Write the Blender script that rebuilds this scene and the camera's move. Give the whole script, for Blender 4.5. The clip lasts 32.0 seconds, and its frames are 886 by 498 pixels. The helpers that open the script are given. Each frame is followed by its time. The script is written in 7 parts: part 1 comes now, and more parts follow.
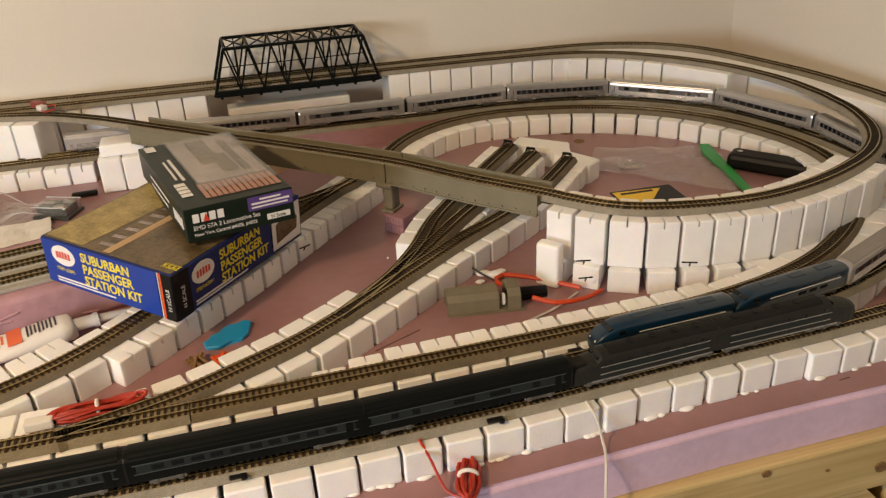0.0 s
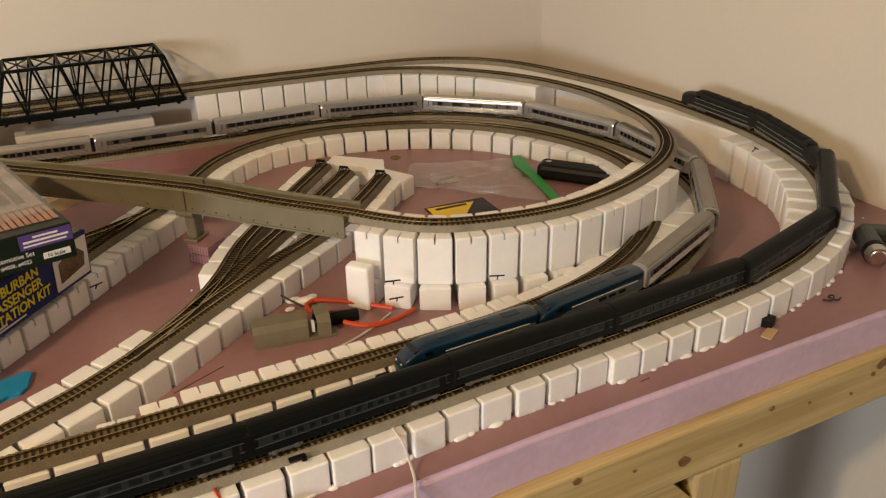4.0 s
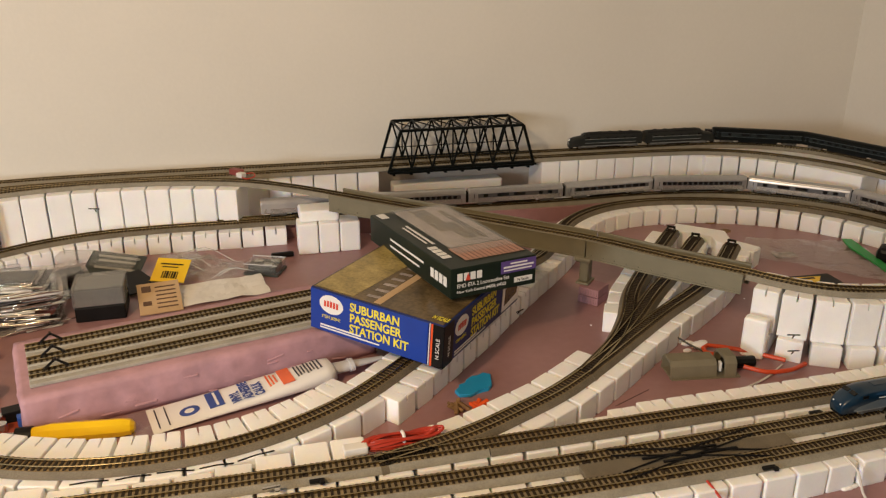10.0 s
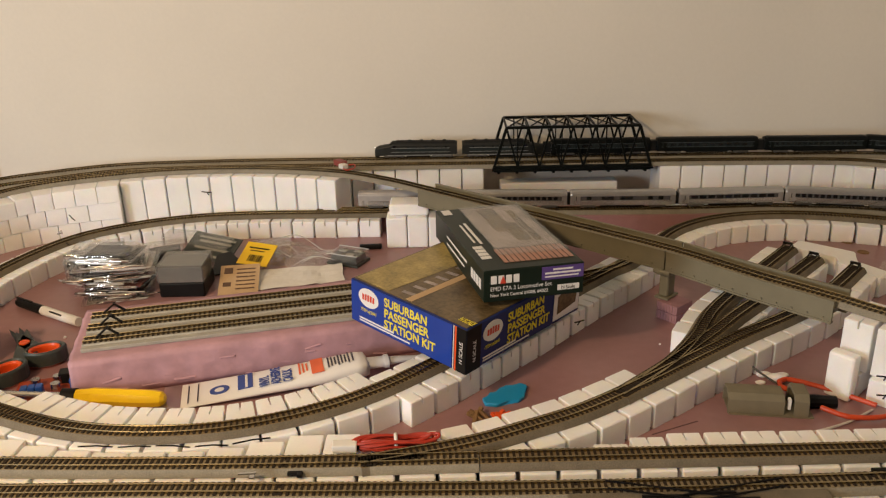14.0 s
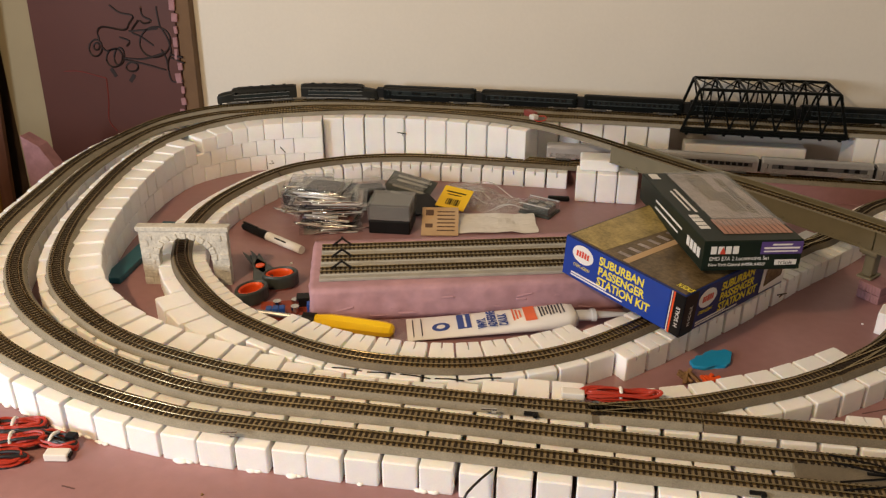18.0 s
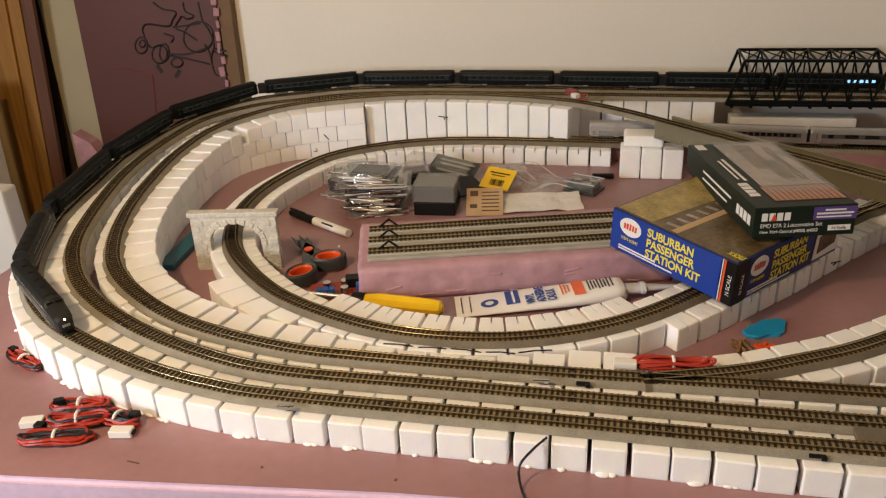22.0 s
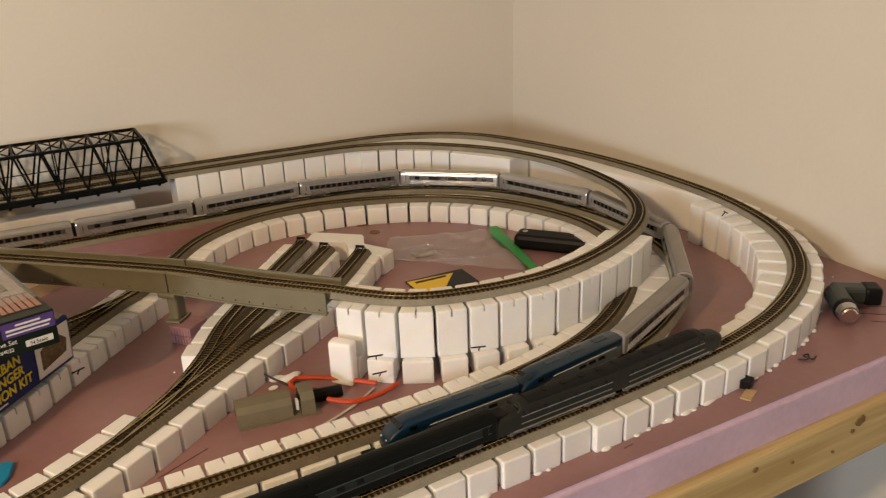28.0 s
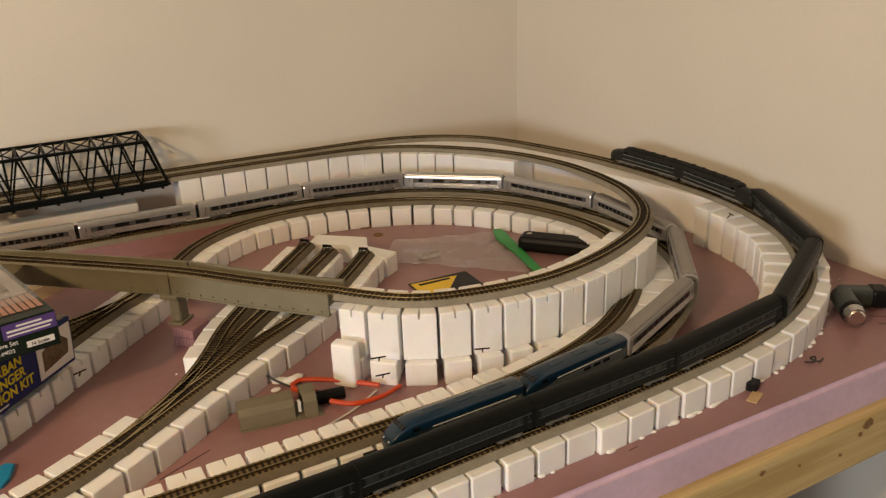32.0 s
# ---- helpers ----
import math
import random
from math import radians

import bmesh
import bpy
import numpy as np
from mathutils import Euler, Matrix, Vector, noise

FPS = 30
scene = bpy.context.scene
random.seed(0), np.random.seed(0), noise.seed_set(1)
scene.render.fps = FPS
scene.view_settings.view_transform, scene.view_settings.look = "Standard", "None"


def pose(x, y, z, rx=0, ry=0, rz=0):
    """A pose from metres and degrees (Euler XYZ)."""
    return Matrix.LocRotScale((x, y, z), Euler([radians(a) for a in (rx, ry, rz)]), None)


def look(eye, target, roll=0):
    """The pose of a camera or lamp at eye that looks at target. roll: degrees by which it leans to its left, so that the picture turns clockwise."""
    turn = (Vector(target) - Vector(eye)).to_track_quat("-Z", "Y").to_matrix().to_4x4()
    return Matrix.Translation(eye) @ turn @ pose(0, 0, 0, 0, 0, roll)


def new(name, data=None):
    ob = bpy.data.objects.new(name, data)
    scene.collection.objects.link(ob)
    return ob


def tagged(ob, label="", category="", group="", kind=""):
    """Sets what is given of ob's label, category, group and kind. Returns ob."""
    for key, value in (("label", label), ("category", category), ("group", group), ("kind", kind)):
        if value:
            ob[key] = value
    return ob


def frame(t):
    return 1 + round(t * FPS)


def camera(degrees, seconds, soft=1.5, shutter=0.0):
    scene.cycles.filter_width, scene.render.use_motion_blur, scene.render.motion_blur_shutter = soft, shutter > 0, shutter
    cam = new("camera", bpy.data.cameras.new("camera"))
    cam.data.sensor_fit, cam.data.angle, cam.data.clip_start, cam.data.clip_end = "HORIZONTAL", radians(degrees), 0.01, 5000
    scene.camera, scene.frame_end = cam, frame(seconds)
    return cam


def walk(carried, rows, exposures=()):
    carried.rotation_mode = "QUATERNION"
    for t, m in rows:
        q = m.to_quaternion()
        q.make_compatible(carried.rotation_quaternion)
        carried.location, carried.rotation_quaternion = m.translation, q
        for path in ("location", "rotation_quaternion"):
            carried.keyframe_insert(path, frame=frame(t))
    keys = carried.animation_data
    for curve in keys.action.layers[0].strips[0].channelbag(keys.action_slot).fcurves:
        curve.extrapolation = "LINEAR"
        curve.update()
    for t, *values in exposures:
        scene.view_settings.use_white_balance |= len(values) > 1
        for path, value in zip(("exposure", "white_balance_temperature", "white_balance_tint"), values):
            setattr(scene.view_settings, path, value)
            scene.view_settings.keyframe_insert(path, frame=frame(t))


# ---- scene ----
cam = camera(57.0, 32.0, soft=1.25, shutter=0.2)
PATH = [
    (0, (0.016, -1.249, 0.407), (0.467, 0.473, -0.505), -2.6),
    (0.5, (0.041, -1.242, 0.4), (0.568, 0.458, -0.512), -1.6),
    (1, (0.067, -1.243, 0.398), (0.71, 0.422, -0.506), -0.0),
    (1.5, (0.081, -1.245, 0.398), (0.821, 0.379, -0.504), -0.0),
    (2, (0.074, -1.249, 0.403), (0.887, 0.337, -0.504), 0.1),
    (2.5, (0.073, -1.249, 0.4), (0.895, 0.333, -0.507), -0.5),
    (3, (0.073, -1.246, 0.398), (0.887, 0.339, -0.508), -0.6),
    (3.5, (0.068, -1.243, 0.399), (0.873, 0.35, -0.503), -0.7),
    (5.5, (0.039, -1.239, 0.411), (0.798, 0.409, -0.431), -0.4),
    (6, (0.028, -1.235, 0.409), (0.754, 0.432, -0.425), 0.2),
    (6.5, (0.013, -1.227, 0.412), (0.712, 0.469, -0.384), 0.6),
    (7, (-0.034, -1.23, 0.417), (0.626, 0.485, -0.373), 0.8),
    (7.5, (-0.087, -1.228, 0.428), (0.536, 0.522, -0.313), 0.9),
    (8, (-0.14, -1.245, 0.437), (0.463, 0.526, -0.271), 1.0),
    (8.5, (-0.182, -1.257, 0.434), (0.358, 0.53, -0.282), 0.9),
    (9, (-0.201, -1.262, 0.434), (0.3, 0.536, -0.287), 0.4),
    (9.5, (-0.219, -1.265, 0.426), (0.266, 0.537, -0.293), 0.4),
    (10, (-0.225, -1.276, 0.426), (0.232, 0.536, -0.288), 0.2),
    (10.5, (-0.227, -1.282, 0.429), (0.203, 0.54, -0.274), 0.1),
    (11, (-0.21, -1.288, 0.425), (0.137, 0.556, -0.269), -0.6),
    (11.5, (-0.149, -1.273, 0.424), (0.156, 0.582, -0.259), -0.1),
    (12, (-0.07, -1.269, 0.417), (0.103, 0.603, -0.266), 0.2),
    (12.5, (-0.038, -1.276, 0.414), (0.0, 0.603, -0.272), -0.5),
    (13, (-0.044, -1.277, 0.416), (-0.083, 0.6, -0.272), -1.2),
    (13.5, (-0.058, -1.271, 0.41), (-0.076, 0.602, -0.29), -1.2),
    (15.5, (-0.087, -1.256, 0.411), (-0.153, 0.61, -0.306), -1.6),
    (16, (-0.118, -1.27, 0.423), (-0.227, 0.576, -0.337), -0.2),
    (16.5, (-0.138, -1.283, 0.439), (-0.281, 0.525, -0.405), 0.2),
    (17, (-0.148, -1.301, 0.452), (-0.331, 0.499, -0.4), 0.5),
    (17.5, (-0.164, -1.309, 0.454), (-0.386, 0.486, -0.401), 0.7),
    (18, (-0.176, -1.31, 0.452), (-0.457, 0.476, -0.403), 0.2),
    (18.5, (-0.18, -1.31, 0.454), (-0.526, 0.463, -0.405), -0.9),
    (19, (-0.178, -1.317, 0.452), (-0.553, 0.45, -0.407), -1.6),
    (19.5, (-0.181, -1.323, 0.451), (-0.559, 0.443, -0.408), -2.1),
    (20, (-0.182, -1.329, 0.45), (-0.567, 0.436, -0.408), -2.3),
    (20.5, (-0.186, -1.325, 0.443), (-0.571, 0.439, -0.417), -2.4),
    (21, (-0.183, -1.328, 0.438), (-0.565, 0.433, -0.428), -2.5),
    (21.5, (-0.184, -1.325, 0.436), (-0.564, 0.437, -0.43), -2.6),
    (22, (-0.18, -1.322, 0.438), (-0.56, 0.44, -0.429), -2.8),
    (22.5, (-0.174, -1.329, 0.441), (-0.554, 0.433, -0.424), -2.9),
    (23, (-0.16, -1.326, 0.441), (-0.53, 0.442, -0.416), -3.0),
    (23.5, (-0.144, -1.316, 0.438), (-0.474, 0.463, -0.415), -3.1),
    (24, (-0.126, -1.299, 0.431), (-0.313, 0.497, -0.43), -3.1),
    (24.5, (-0.105, -1.282, 0.426), (-0.106, 0.521, -0.44), -2.4),
    (25, (-0.081, -1.267, 0.428), (0.125, 0.522, -0.443), -1.8),
    (25.5, (-0.057, -1.258, 0.436), (0.289, 0.526, -0.399), -2.0),
    (27.5, (0.04, -1.238, 0.417), (0.817, 0.452, -0.318), -2.1),
    (28, (0.058, -1.251, 0.412), (0.933, 0.39, -0.326), -2.1),
    (28.5, (0.079, -1.263, 0.41), (1.047, 0.324, -0.329), -1.5),
    (29, (0.092, -1.273, 0.416), (1.144, 0.255, -0.331), -1.1),
    (29.5, (0.09, -1.268, 0.415), (1.155, 0.254, -0.327), -1.1),
    (30, (0.086, -1.261, 0.413), (1.142, 0.269, -0.325), -1.2),
    (30.5, (0.083, -1.261, 0.414), (1.111, 0.289, -0.322), -1.4),
    (31, (0.083, -1.262, 0.411), (1.079, 0.312, -0.318), -1.5),
    (31.5, (0.075, -1.255, 0.407), (1.023, 0.348, -0.322), -1.8),
    (32, (0.06, -1.249, 0.406), (0.928, 0.401, -0.318), -2.2),
]
walk(cam, [(t, look(eye, target, roll)) for t, eye, target, roll in PATH],
     [(0.0, 0.08, 6500, 10), (1.5, 0.08, 6750, 10), (3.0, 0.04, 6850, 10), (6.0, 0.04, 6750, 10), (8.0, 0.09, 6550, 10), (9.0, 0.12, 6500, 10), (10.0, -0.10, 6480, 10), (11.0, -0.17, 6480, 10), (12.0, -0.20, 6450, 10), (13.0, -0.14, 6450, 10),
      (17.0, -0.23, 6350, 10), (18.0, -0.23, 6300, 10), (21.0, -0.27, 6300, 10), (24.0, -0.26, 6150, 10), (25.0, -0.32, 6100, 10), (28.0, 0.07, 6650, 10), (30.0, 0.03, 6880, 10), (32.0, 0.01, 6820, 10)])

# ---- world and lights ----
world = bpy.data.worlds.new("room_light")
scene.world = world
world.use_nodes = True
bg = world.node_tree.nodes["Background"]
bg.inputs[0].default_value = (1.0, 0.92, 0.82, 1)
bg.inputs[1].default_value = 0.003


def lamp(name, kind, where, target, energy, colour, size):
    data = bpy.data.lights.new(name, kind)
    data.energy, data.color = energy, colour
    if kind == "AREA":
        data.shape, data.size = "DISK", size
    else:
        data.shadow_soft_size = size
    ob = new(name, data)
    ob.matrix_world = look(where, target)
    return ob


lamp("desk_lamp_bulb", "POINT", (-0.76, -1.33, 0.88), (0, -0.4, 0), 42, (1.0, 0.695, 0.385), 0.045)
# added cool fill, low at the front left; no source is seen there
lamp("cool_fill", "AREA", (-1.5, -1.78, 0.42), (0.0, -0.5, 0.1), 21.5, (0.91, 0.95, 1.0), 0.5)

# ---- materials ----


def material(name, colour, rough=0.6, metal=0.0, vary=0.12, scale=30.0, bump=0.0, bump_scale=200.0, fine=0.0,
             spec=0.5, alpha=1.0, trans=0.0, coat=0.0, island=0.0, ior=1.45):
    """A surface with stains at one scale, grain at another, and relief."""
    m = bpy.data.materials.new(name)
    m.use_nodes = True
    nt = m.node_tree
    p = nt.nodes["Principled BSDF"]
    p.inputs["Roughness"].default_value = rough
    p.inputs["Metallic"].default_value = metal
    p.inputs["Specular IOR Level"].default_value = spec
    p.inputs["Coat Weight"].default_value = coat
    p.inputs["Transmission Weight"].default_value = trans
    p.inputs["Alpha"].default_value = alpha
    p.inputs["IOR"].default_value = ior
    tc = nt.nodes.new("ShaderNodeTexCoord")
    n1 = nt.nodes.new("ShaderNodeTexNoise")
    n1.inputs["Scale"].default_value, n1.inputs["Detail"].default_value = scale, 6
    nt.links.new(tc.outputs["Object"], n1.inputs["Vector"])
    ramp = nt.nodes.new("ShaderNodeMapRange")
    ramp.inputs["From Min"].default_value, ramp.inputs["From Max"].default_value = 0.3, 0.7
    ramp.inputs["To Min"].default_value, ramp.inputs["To Max"].default_value = 1 - vary, 1 + vary
    nt.links.new(n1.outputs["Fac"], ramp.inputs["Value"])
    last = ramp.outputs[0]
    if fine:
        n2 = nt.nodes.new("ShaderNodeTexNoise")
        n2.inputs["Scale"].default_value, n2.inputs["Detail"].default_value = bump_scale, 3
        nt.links.new(tc.outputs["Object"], n2.inputs["Vector"])
        r2 = nt.nodes.new("ShaderNodeMapRange")
        r2.inputs["From Min"].default_value, r2.inputs["From Max"].default_value = 0.3, 0.7
        r2.inputs["To Min"].default_value, r2.inputs["To Max"].default_value = 1 - fine, 1 + fine
        nt.links.new(n2.outputs["Fac"], r2.inputs["Value"])
        mul = nt.nodes.new("ShaderNodeMath")
        mul.operation = "MULTIPLY"
        nt.links.new(last, mul.inputs[0])
        nt.links.new(r2.outputs[0], mul.inputs[1])
        last = mul.outputs[0]
    if island:
        oi = nt.nodes.new("ShaderNodeObjectInfo")
        r3 = nt.nodes.new("ShaderNodeMapRange")
        r3.inputs["To Min"].default_value, r3.inputs["To Max"].default_value = 1 - island, 1 + island
        nt.links.new(oi.outputs["Random"], r3.inputs["Value"])
        mul = nt.nodes.new("ShaderNodeMath")
        mul.operation = "MULTIPLY"
        nt.links.new(last, mul.inputs[0])
        nt.links.new(r3.outputs[0], mul.inputs[1])
        last = mul.outputs[0]
    mix = nt.nodes.new("ShaderNodeVectorMath")
    mix.operation = "SCALE"
    mix.inputs[0].default_value = colour
    nt.links.new(last, mix.inputs["Scale"])
    nt.links.new(mix.outputs[0], p.inputs["Base Color"])
    if bump:
        b = nt.nodes.new("ShaderNodeBump")
        b.inputs["Strength"].default_value, b.inputs["Distance"].default_value = bump, 0.002
        n3 = nt.nodes.new("ShaderNodeTexNoise")
        n3.inputs["Scale"].default_value, n3.inputs["Detail"].default_value = bump_scale, 4
        nt.links.new(tc.outputs["Object"], n3.inputs["Vector"])
        nt.links.new(n3.outputs["Fac"], b.inputs["Height"])
        nt.links.new(b.outputs[0], p.inputs["Normal"])
    return m


def glowing(name, colour, strength):
    m = material(name, colour)
    p = m.node_tree.nodes["Principled BSDF"]
    p.inputs["Emission Color"].default_value = (*colour, 1)
    p.inputs["Emission Strength"].default_value = strength
    return m


def wood(name, light, dark, scale=9.0, axis=0):
    m = bpy.data.materials.new(name)
    m.use_nodes = True
    nt = m.node_tree
    p = nt.nodes["Principled BSDF"]
    p.inputs["Roughness"].default_value = 0.6
    tc, mp = nt.nodes.new("ShaderNodeTexCoord"), nt.nodes.new("ShaderNodeMapping")
    s = [scale * 8] * 3
    s[axis] = scale * 0.35
    mp.inputs["Scale"].default_value = s
    nt.links.new(tc.outputs["Object"], mp.inputs["Vector"])
    n = nt.nodes.new("ShaderNodeTexNoise")
    n.inputs["Scale"].default_value, n.inputs["Detail"].default_value, n.inputs["Distortion"].default_value = 1.0, 5, 0.6
    nt.links.new(mp.outputs[0], n.inputs["Vector"])
    r = nt.nodes.new("ShaderNodeValToRGB")
    r.color_ramp.elements[0].position, r.color_ramp.elements[1].position = 0.35, 0.65
    r.color_ramp.elements[0].color, r.color_ramp.elements[1].color = (*dark, 1), (*light, 1)
    nt.links.new(n.outputs["Fac"], r.inputs[0])
    nt.links.new(r.outputs[0], p.inputs["Base Color"])
    b = nt.nodes.new("ShaderNodeBump")
    b.inputs["Strength"].default_value, b.inputs["Distance"].default_value = 0.25, 0.001
    nt.links.new(n.outputs["Fac"], b.inputs["Height"])
    nt.links.new(b.outputs[0], p.inputs["Normal"])
    return m


WALL = material("painted_plaster", (0.745, 0.71, 0.635), 0.75, vary=0.03, scale=3, bump=0.10, bump_scale=160, fine=0.01)
# dark coat for the unseen walls, chosen to hold down bounced light
DARKWALL = material("dark_unseen_wall", (0.11, 0.08, 0.055), 0.6, vary=0.15, scale=4, bump=0.1, bump_scale=60)
FOAM = material("white_foam", (0.905, 0.905, 0.905), 0.65, vary=0.03, scale=40, bump=0.15, bump_scale=700, fine=0.015, island=0.05)
foam_surface = FOAM.node_tree.nodes["Principled BSDF"]
foam_surface.inputs["Subsurface Weight"].default_value = 0.55
foam_surface.inputs["Subsurface Radius"].default_value = (1.0, 0.82, 0.62)
foam_surface.inputs["Subsurface Scale"].default_value = 0.006
GLUE = material("white_dried_caulk", (0.86, 0.85, 0.83), 0.4, vary=0.04, scale=60)
PINK = material("pink_board_paint", (0.305, 0.166, 0.170), 0.34, vary=0.10, scale=7, bump=0.10, bump_scale=90, fine=0.04)
LILAC = material("lilac_foam_edge", (0.62, 0.47, 0.62), 0.7, vary=0.08, scale=14, bump=0.15, bump_scale=150, fine=0.05)
PINKRAW = material("rough_pink_foam", (0.44, 0.26, 0.30), 0.7, vary=0.10, scale=35, bump=0.35, bump_scale=70, fine=0.06)
PINKPAD = material("pink_foam_pad", (0.34, 0.18, 0.20), 0.7, vary=0.12, scale=45, bump=0.6, bump_scale=90, fine=0.05)
# pink foam, darkened and reddened for the weaker cool light at far left
PINKDIMMED = material("dimmed_pink_foam", (0.088, 0.027, 0.019), 0.55, vary=0.12, scale=5, bump=0.1, bump_scale=60)
BALLAST = material("grey_moulded_roadbed", (0.255, 0.232, 0.180), 0.75, vary=0.12, scale=60, bump=0.5, bump_scale=1100, fine=0.20)
BALLAST_L = material("pale_grey_roadbed", (0.36, 0.345, 0.30), 0.75, vary=0.10, scale=60, bump=0.4, bump_scale=1100, fine=0.14)
BALLAST_D = material("dusty_brown_roadbed", (0.16, 0.135, 0.095), 0.75, vary=0.15, scale=60, bump=0.5, bump_scale=1100, fine=0.22)
BEDTOP = material("tan_track_bed", (0.27, 0.222, 0.138), 0.65, vary=0.15, scale=60, fine=0.15, bump_scale=900)
BEDTOP_L = material("pale_track_bed", (0.27, 0.245, 0.195), 0.7, vary=0.15, scale=60, fine=0.15, bump_scale=900)
BEDTOP_D = material("brown_track_bed", (0.22, 0.16, 0.08), 0.65, vary=0.15, scale=60, fine=0.15, bump_scale=900)
TIE = material("dark_brown_sleeper", (0.030, 0.022, 0.015), 0.7, vary=0.2, scale=300, spec=0.22)
RAIL = material("nickel_rail", (0.36, 0.295, 0.175), 0.24, 1.0, vary=0.15, scale=50)
VIADUCT = material("grey_plastic_viaduct", (0.19, 0.172, 0.115), 0.42, vary=0.08, scale=40, bump=0.1, bump_scale=400)
BLACKP = material("black_plastic", (0.008, 0.0075, 0.0075), 0.42, vary=0.2, scale=80, spec=0.18)
BRIDGE = material("black_bridge_plastic", (0.005, 0.006, 0.0055), 0.45, vary=0.2, scale=80, spec=0.12)
LUMBER = wood("pine_lumber", (0.62, 0.48, 0.23), (0.44, 0.31, 0.12), scale=13.0)
LEGPINE = wood("pine_leg", (0.60, 0.47, 0.24), (0.46, 0.34, 0.15), scale=13.0, axis=2)
STUD = wood("orange_varnished_wood", (0.27, 0.125, 0.016), (0.18, 0.078, 0.010), axis=2)
MARKSTAIN = material("dark_scratch", (0.11, 0.055, 0.055), 0.6, vary=0.2, scale=90)
KNOT = material("wood_knot", (0.20, 0.11, 0.042), 0.7, vary=0.3, scale=200)
GREYCAR = material("near_black_carbody", (0.0050, 0.0062, 0.0062), 0.36, vary=0.10, scale=40, spec=0.14)
ENGINE = material("dark_slate_loco_paint", (0.019, 0.020, 0.018), 0.42, vary=0.12, scale=60, spec=0.22)
PINSTRIPE = material("silver_pinstripe", (0.26, 0.26, 0.25), 0.45)
GREYBAND = material("dark_slate_window_band", (0.020, 0.026, 0.026), 0.42, vary=0.08, scale=40, spec=0.14)
STRIPE = material("pale_stripe", (0.050, 0.062, 0.066), 0.5)
DARKWIN = material("dim_window", (0.008, 0.010, 0.011), 0.16, vary=0.02)
BLACKWIN = material("black_window", (0.006, 0.007, 0.008), 0.1, vary=0.02)
LITWIN = glowing("lit_blue_white_window", (0.30, 0.60, 1.0), 1.6)
HEADLIGHT = glowing("headlight", (1.0, 0.9, 0.7), 9.0)
UNDER = material("black_underframe", (0.010, 0.010, 0.010), 0.6, vary=0.2, scale=100, spec=0.22)
BOGIE = material("weathered_grey_bogie", (0.11, 0.105, 0.095), 0.45, 0.3, vary=0.2, scale=150)
BLUELOCO = material("blue_loco_paint", (0.004, 0.023, 0.048), 0.30, vary=0.06, scale=40, coat=0.3)
GREYLOCO = material("grey_loco_flash", (0.16, 0.19, 0.21), 0.35, 0.3)
SILVER = material("silver_carbody", (0.48, 0.48, 0.49), 0.30, 0.75, vary=0.06, scale=60)
DULLSILVER = material("dull_grey_carbody", (0.36, 0.34, 0.325), 0.42, 0.2, vary=0.08, scale=40)
SILVERBAND = material("dull_silver_window_band", (0.11, 0.11, 0.115), 0.4, 0.5, vary=0.08, scale=60)
SILVERROOF = material("silver_roof", (0.30, 0.28, 0.26), 0.38, 0.6, vary=0.08, scale=40)
CHROME = material("bright_chrome", (0.75, 0.73, 0.70), 0.12, 1.0, vary=0.03)


# ---- mesh tools ----


def mesh_of(name, bm, mat):
    me = bpy.data.meshes.new(name)
    bm.to_mesh(me)
    bm.free()
    for x in (mat if isinstance(mat, (list, tuple)) else [mat]):
        me.materials.append(x)
    return me


def part(name, bm, mat, parent=None, label="", m=None):
    ob = new(name, mesh_of(name, bm, mat))
    if parent is not None:
        ob.parent = parent
    if m is not None:
        ob.matrix_basis = m
    if label:
        ob["label"] = label
    return ob


def empty(name, m=None):
    ob = new(name)
    ob.empty_display_size = 0.02
    if m is not None:
        ob.matrix_basis = m
    return ob


def box(bm, c, s, m=None, bevel=0.0, seg=2):
    r = bmesh.ops.create_cube(bm, size=1.0, matrix=Matrix.Translation(c) @ Matrix.Diagonal((*s, 1)))
    vs = r["verts"]
    if bevel:
        es = list({e for v in vs for e in v.link_edges})
        out = bmesh.ops.bevel(bm, geom=es, offset=bevel, segments=seg, affect="EDGES", profile=0.5)
        vs = list({v for f in out["faces"] for v in f.verts} | {v for v in vs if v.is_valid})
    if m is not None:
        bmesh.ops.transform(bm, matrix=m, verts=vs)
    return vs


def cyl(bm, a, b, r, r2=None, n=12):
    a, b = Vector(a), Vector(b)
    d = b - a
    m = Matrix.Translation((a + b) / 2) @ d.to_track_quat("Z", "Y").to_matrix().to_4x4()
    bmesh.ops.create_cone(bm, cap_ends=True, segments=n, radius1=r, radius2=r if r2 is None else r2, depth=d.length, matrix=m)


def tube(bm, pts, r, n=6):
    """A round cord through the points."""
    pts = [Vector(p) for p in pts]
    rings = []
    for i, p in enumerate(pts):
        d = (pts[min(i + 1, len(pts) - 1)] - pts[max(i - 1, 0)]).normalized()
        q = d.to_track_quat("Z", "Y")
        rings.append([bm.verts.new(p + q @ Vector((r * math.cos(2 * math.pi * k / n), r * math.sin(2 * math.pi * k / n), 0))) for k in range(n)])
    for a, b in zip(rings, rings[1:]):
        for k in range(n):
            bm.faces.new((a[k], a[(k + 1) % n], b[(k + 1) % n], b[k]))
    bm.faces.new(rings[0][::-1])
    bm.faces.new(rings[-1])


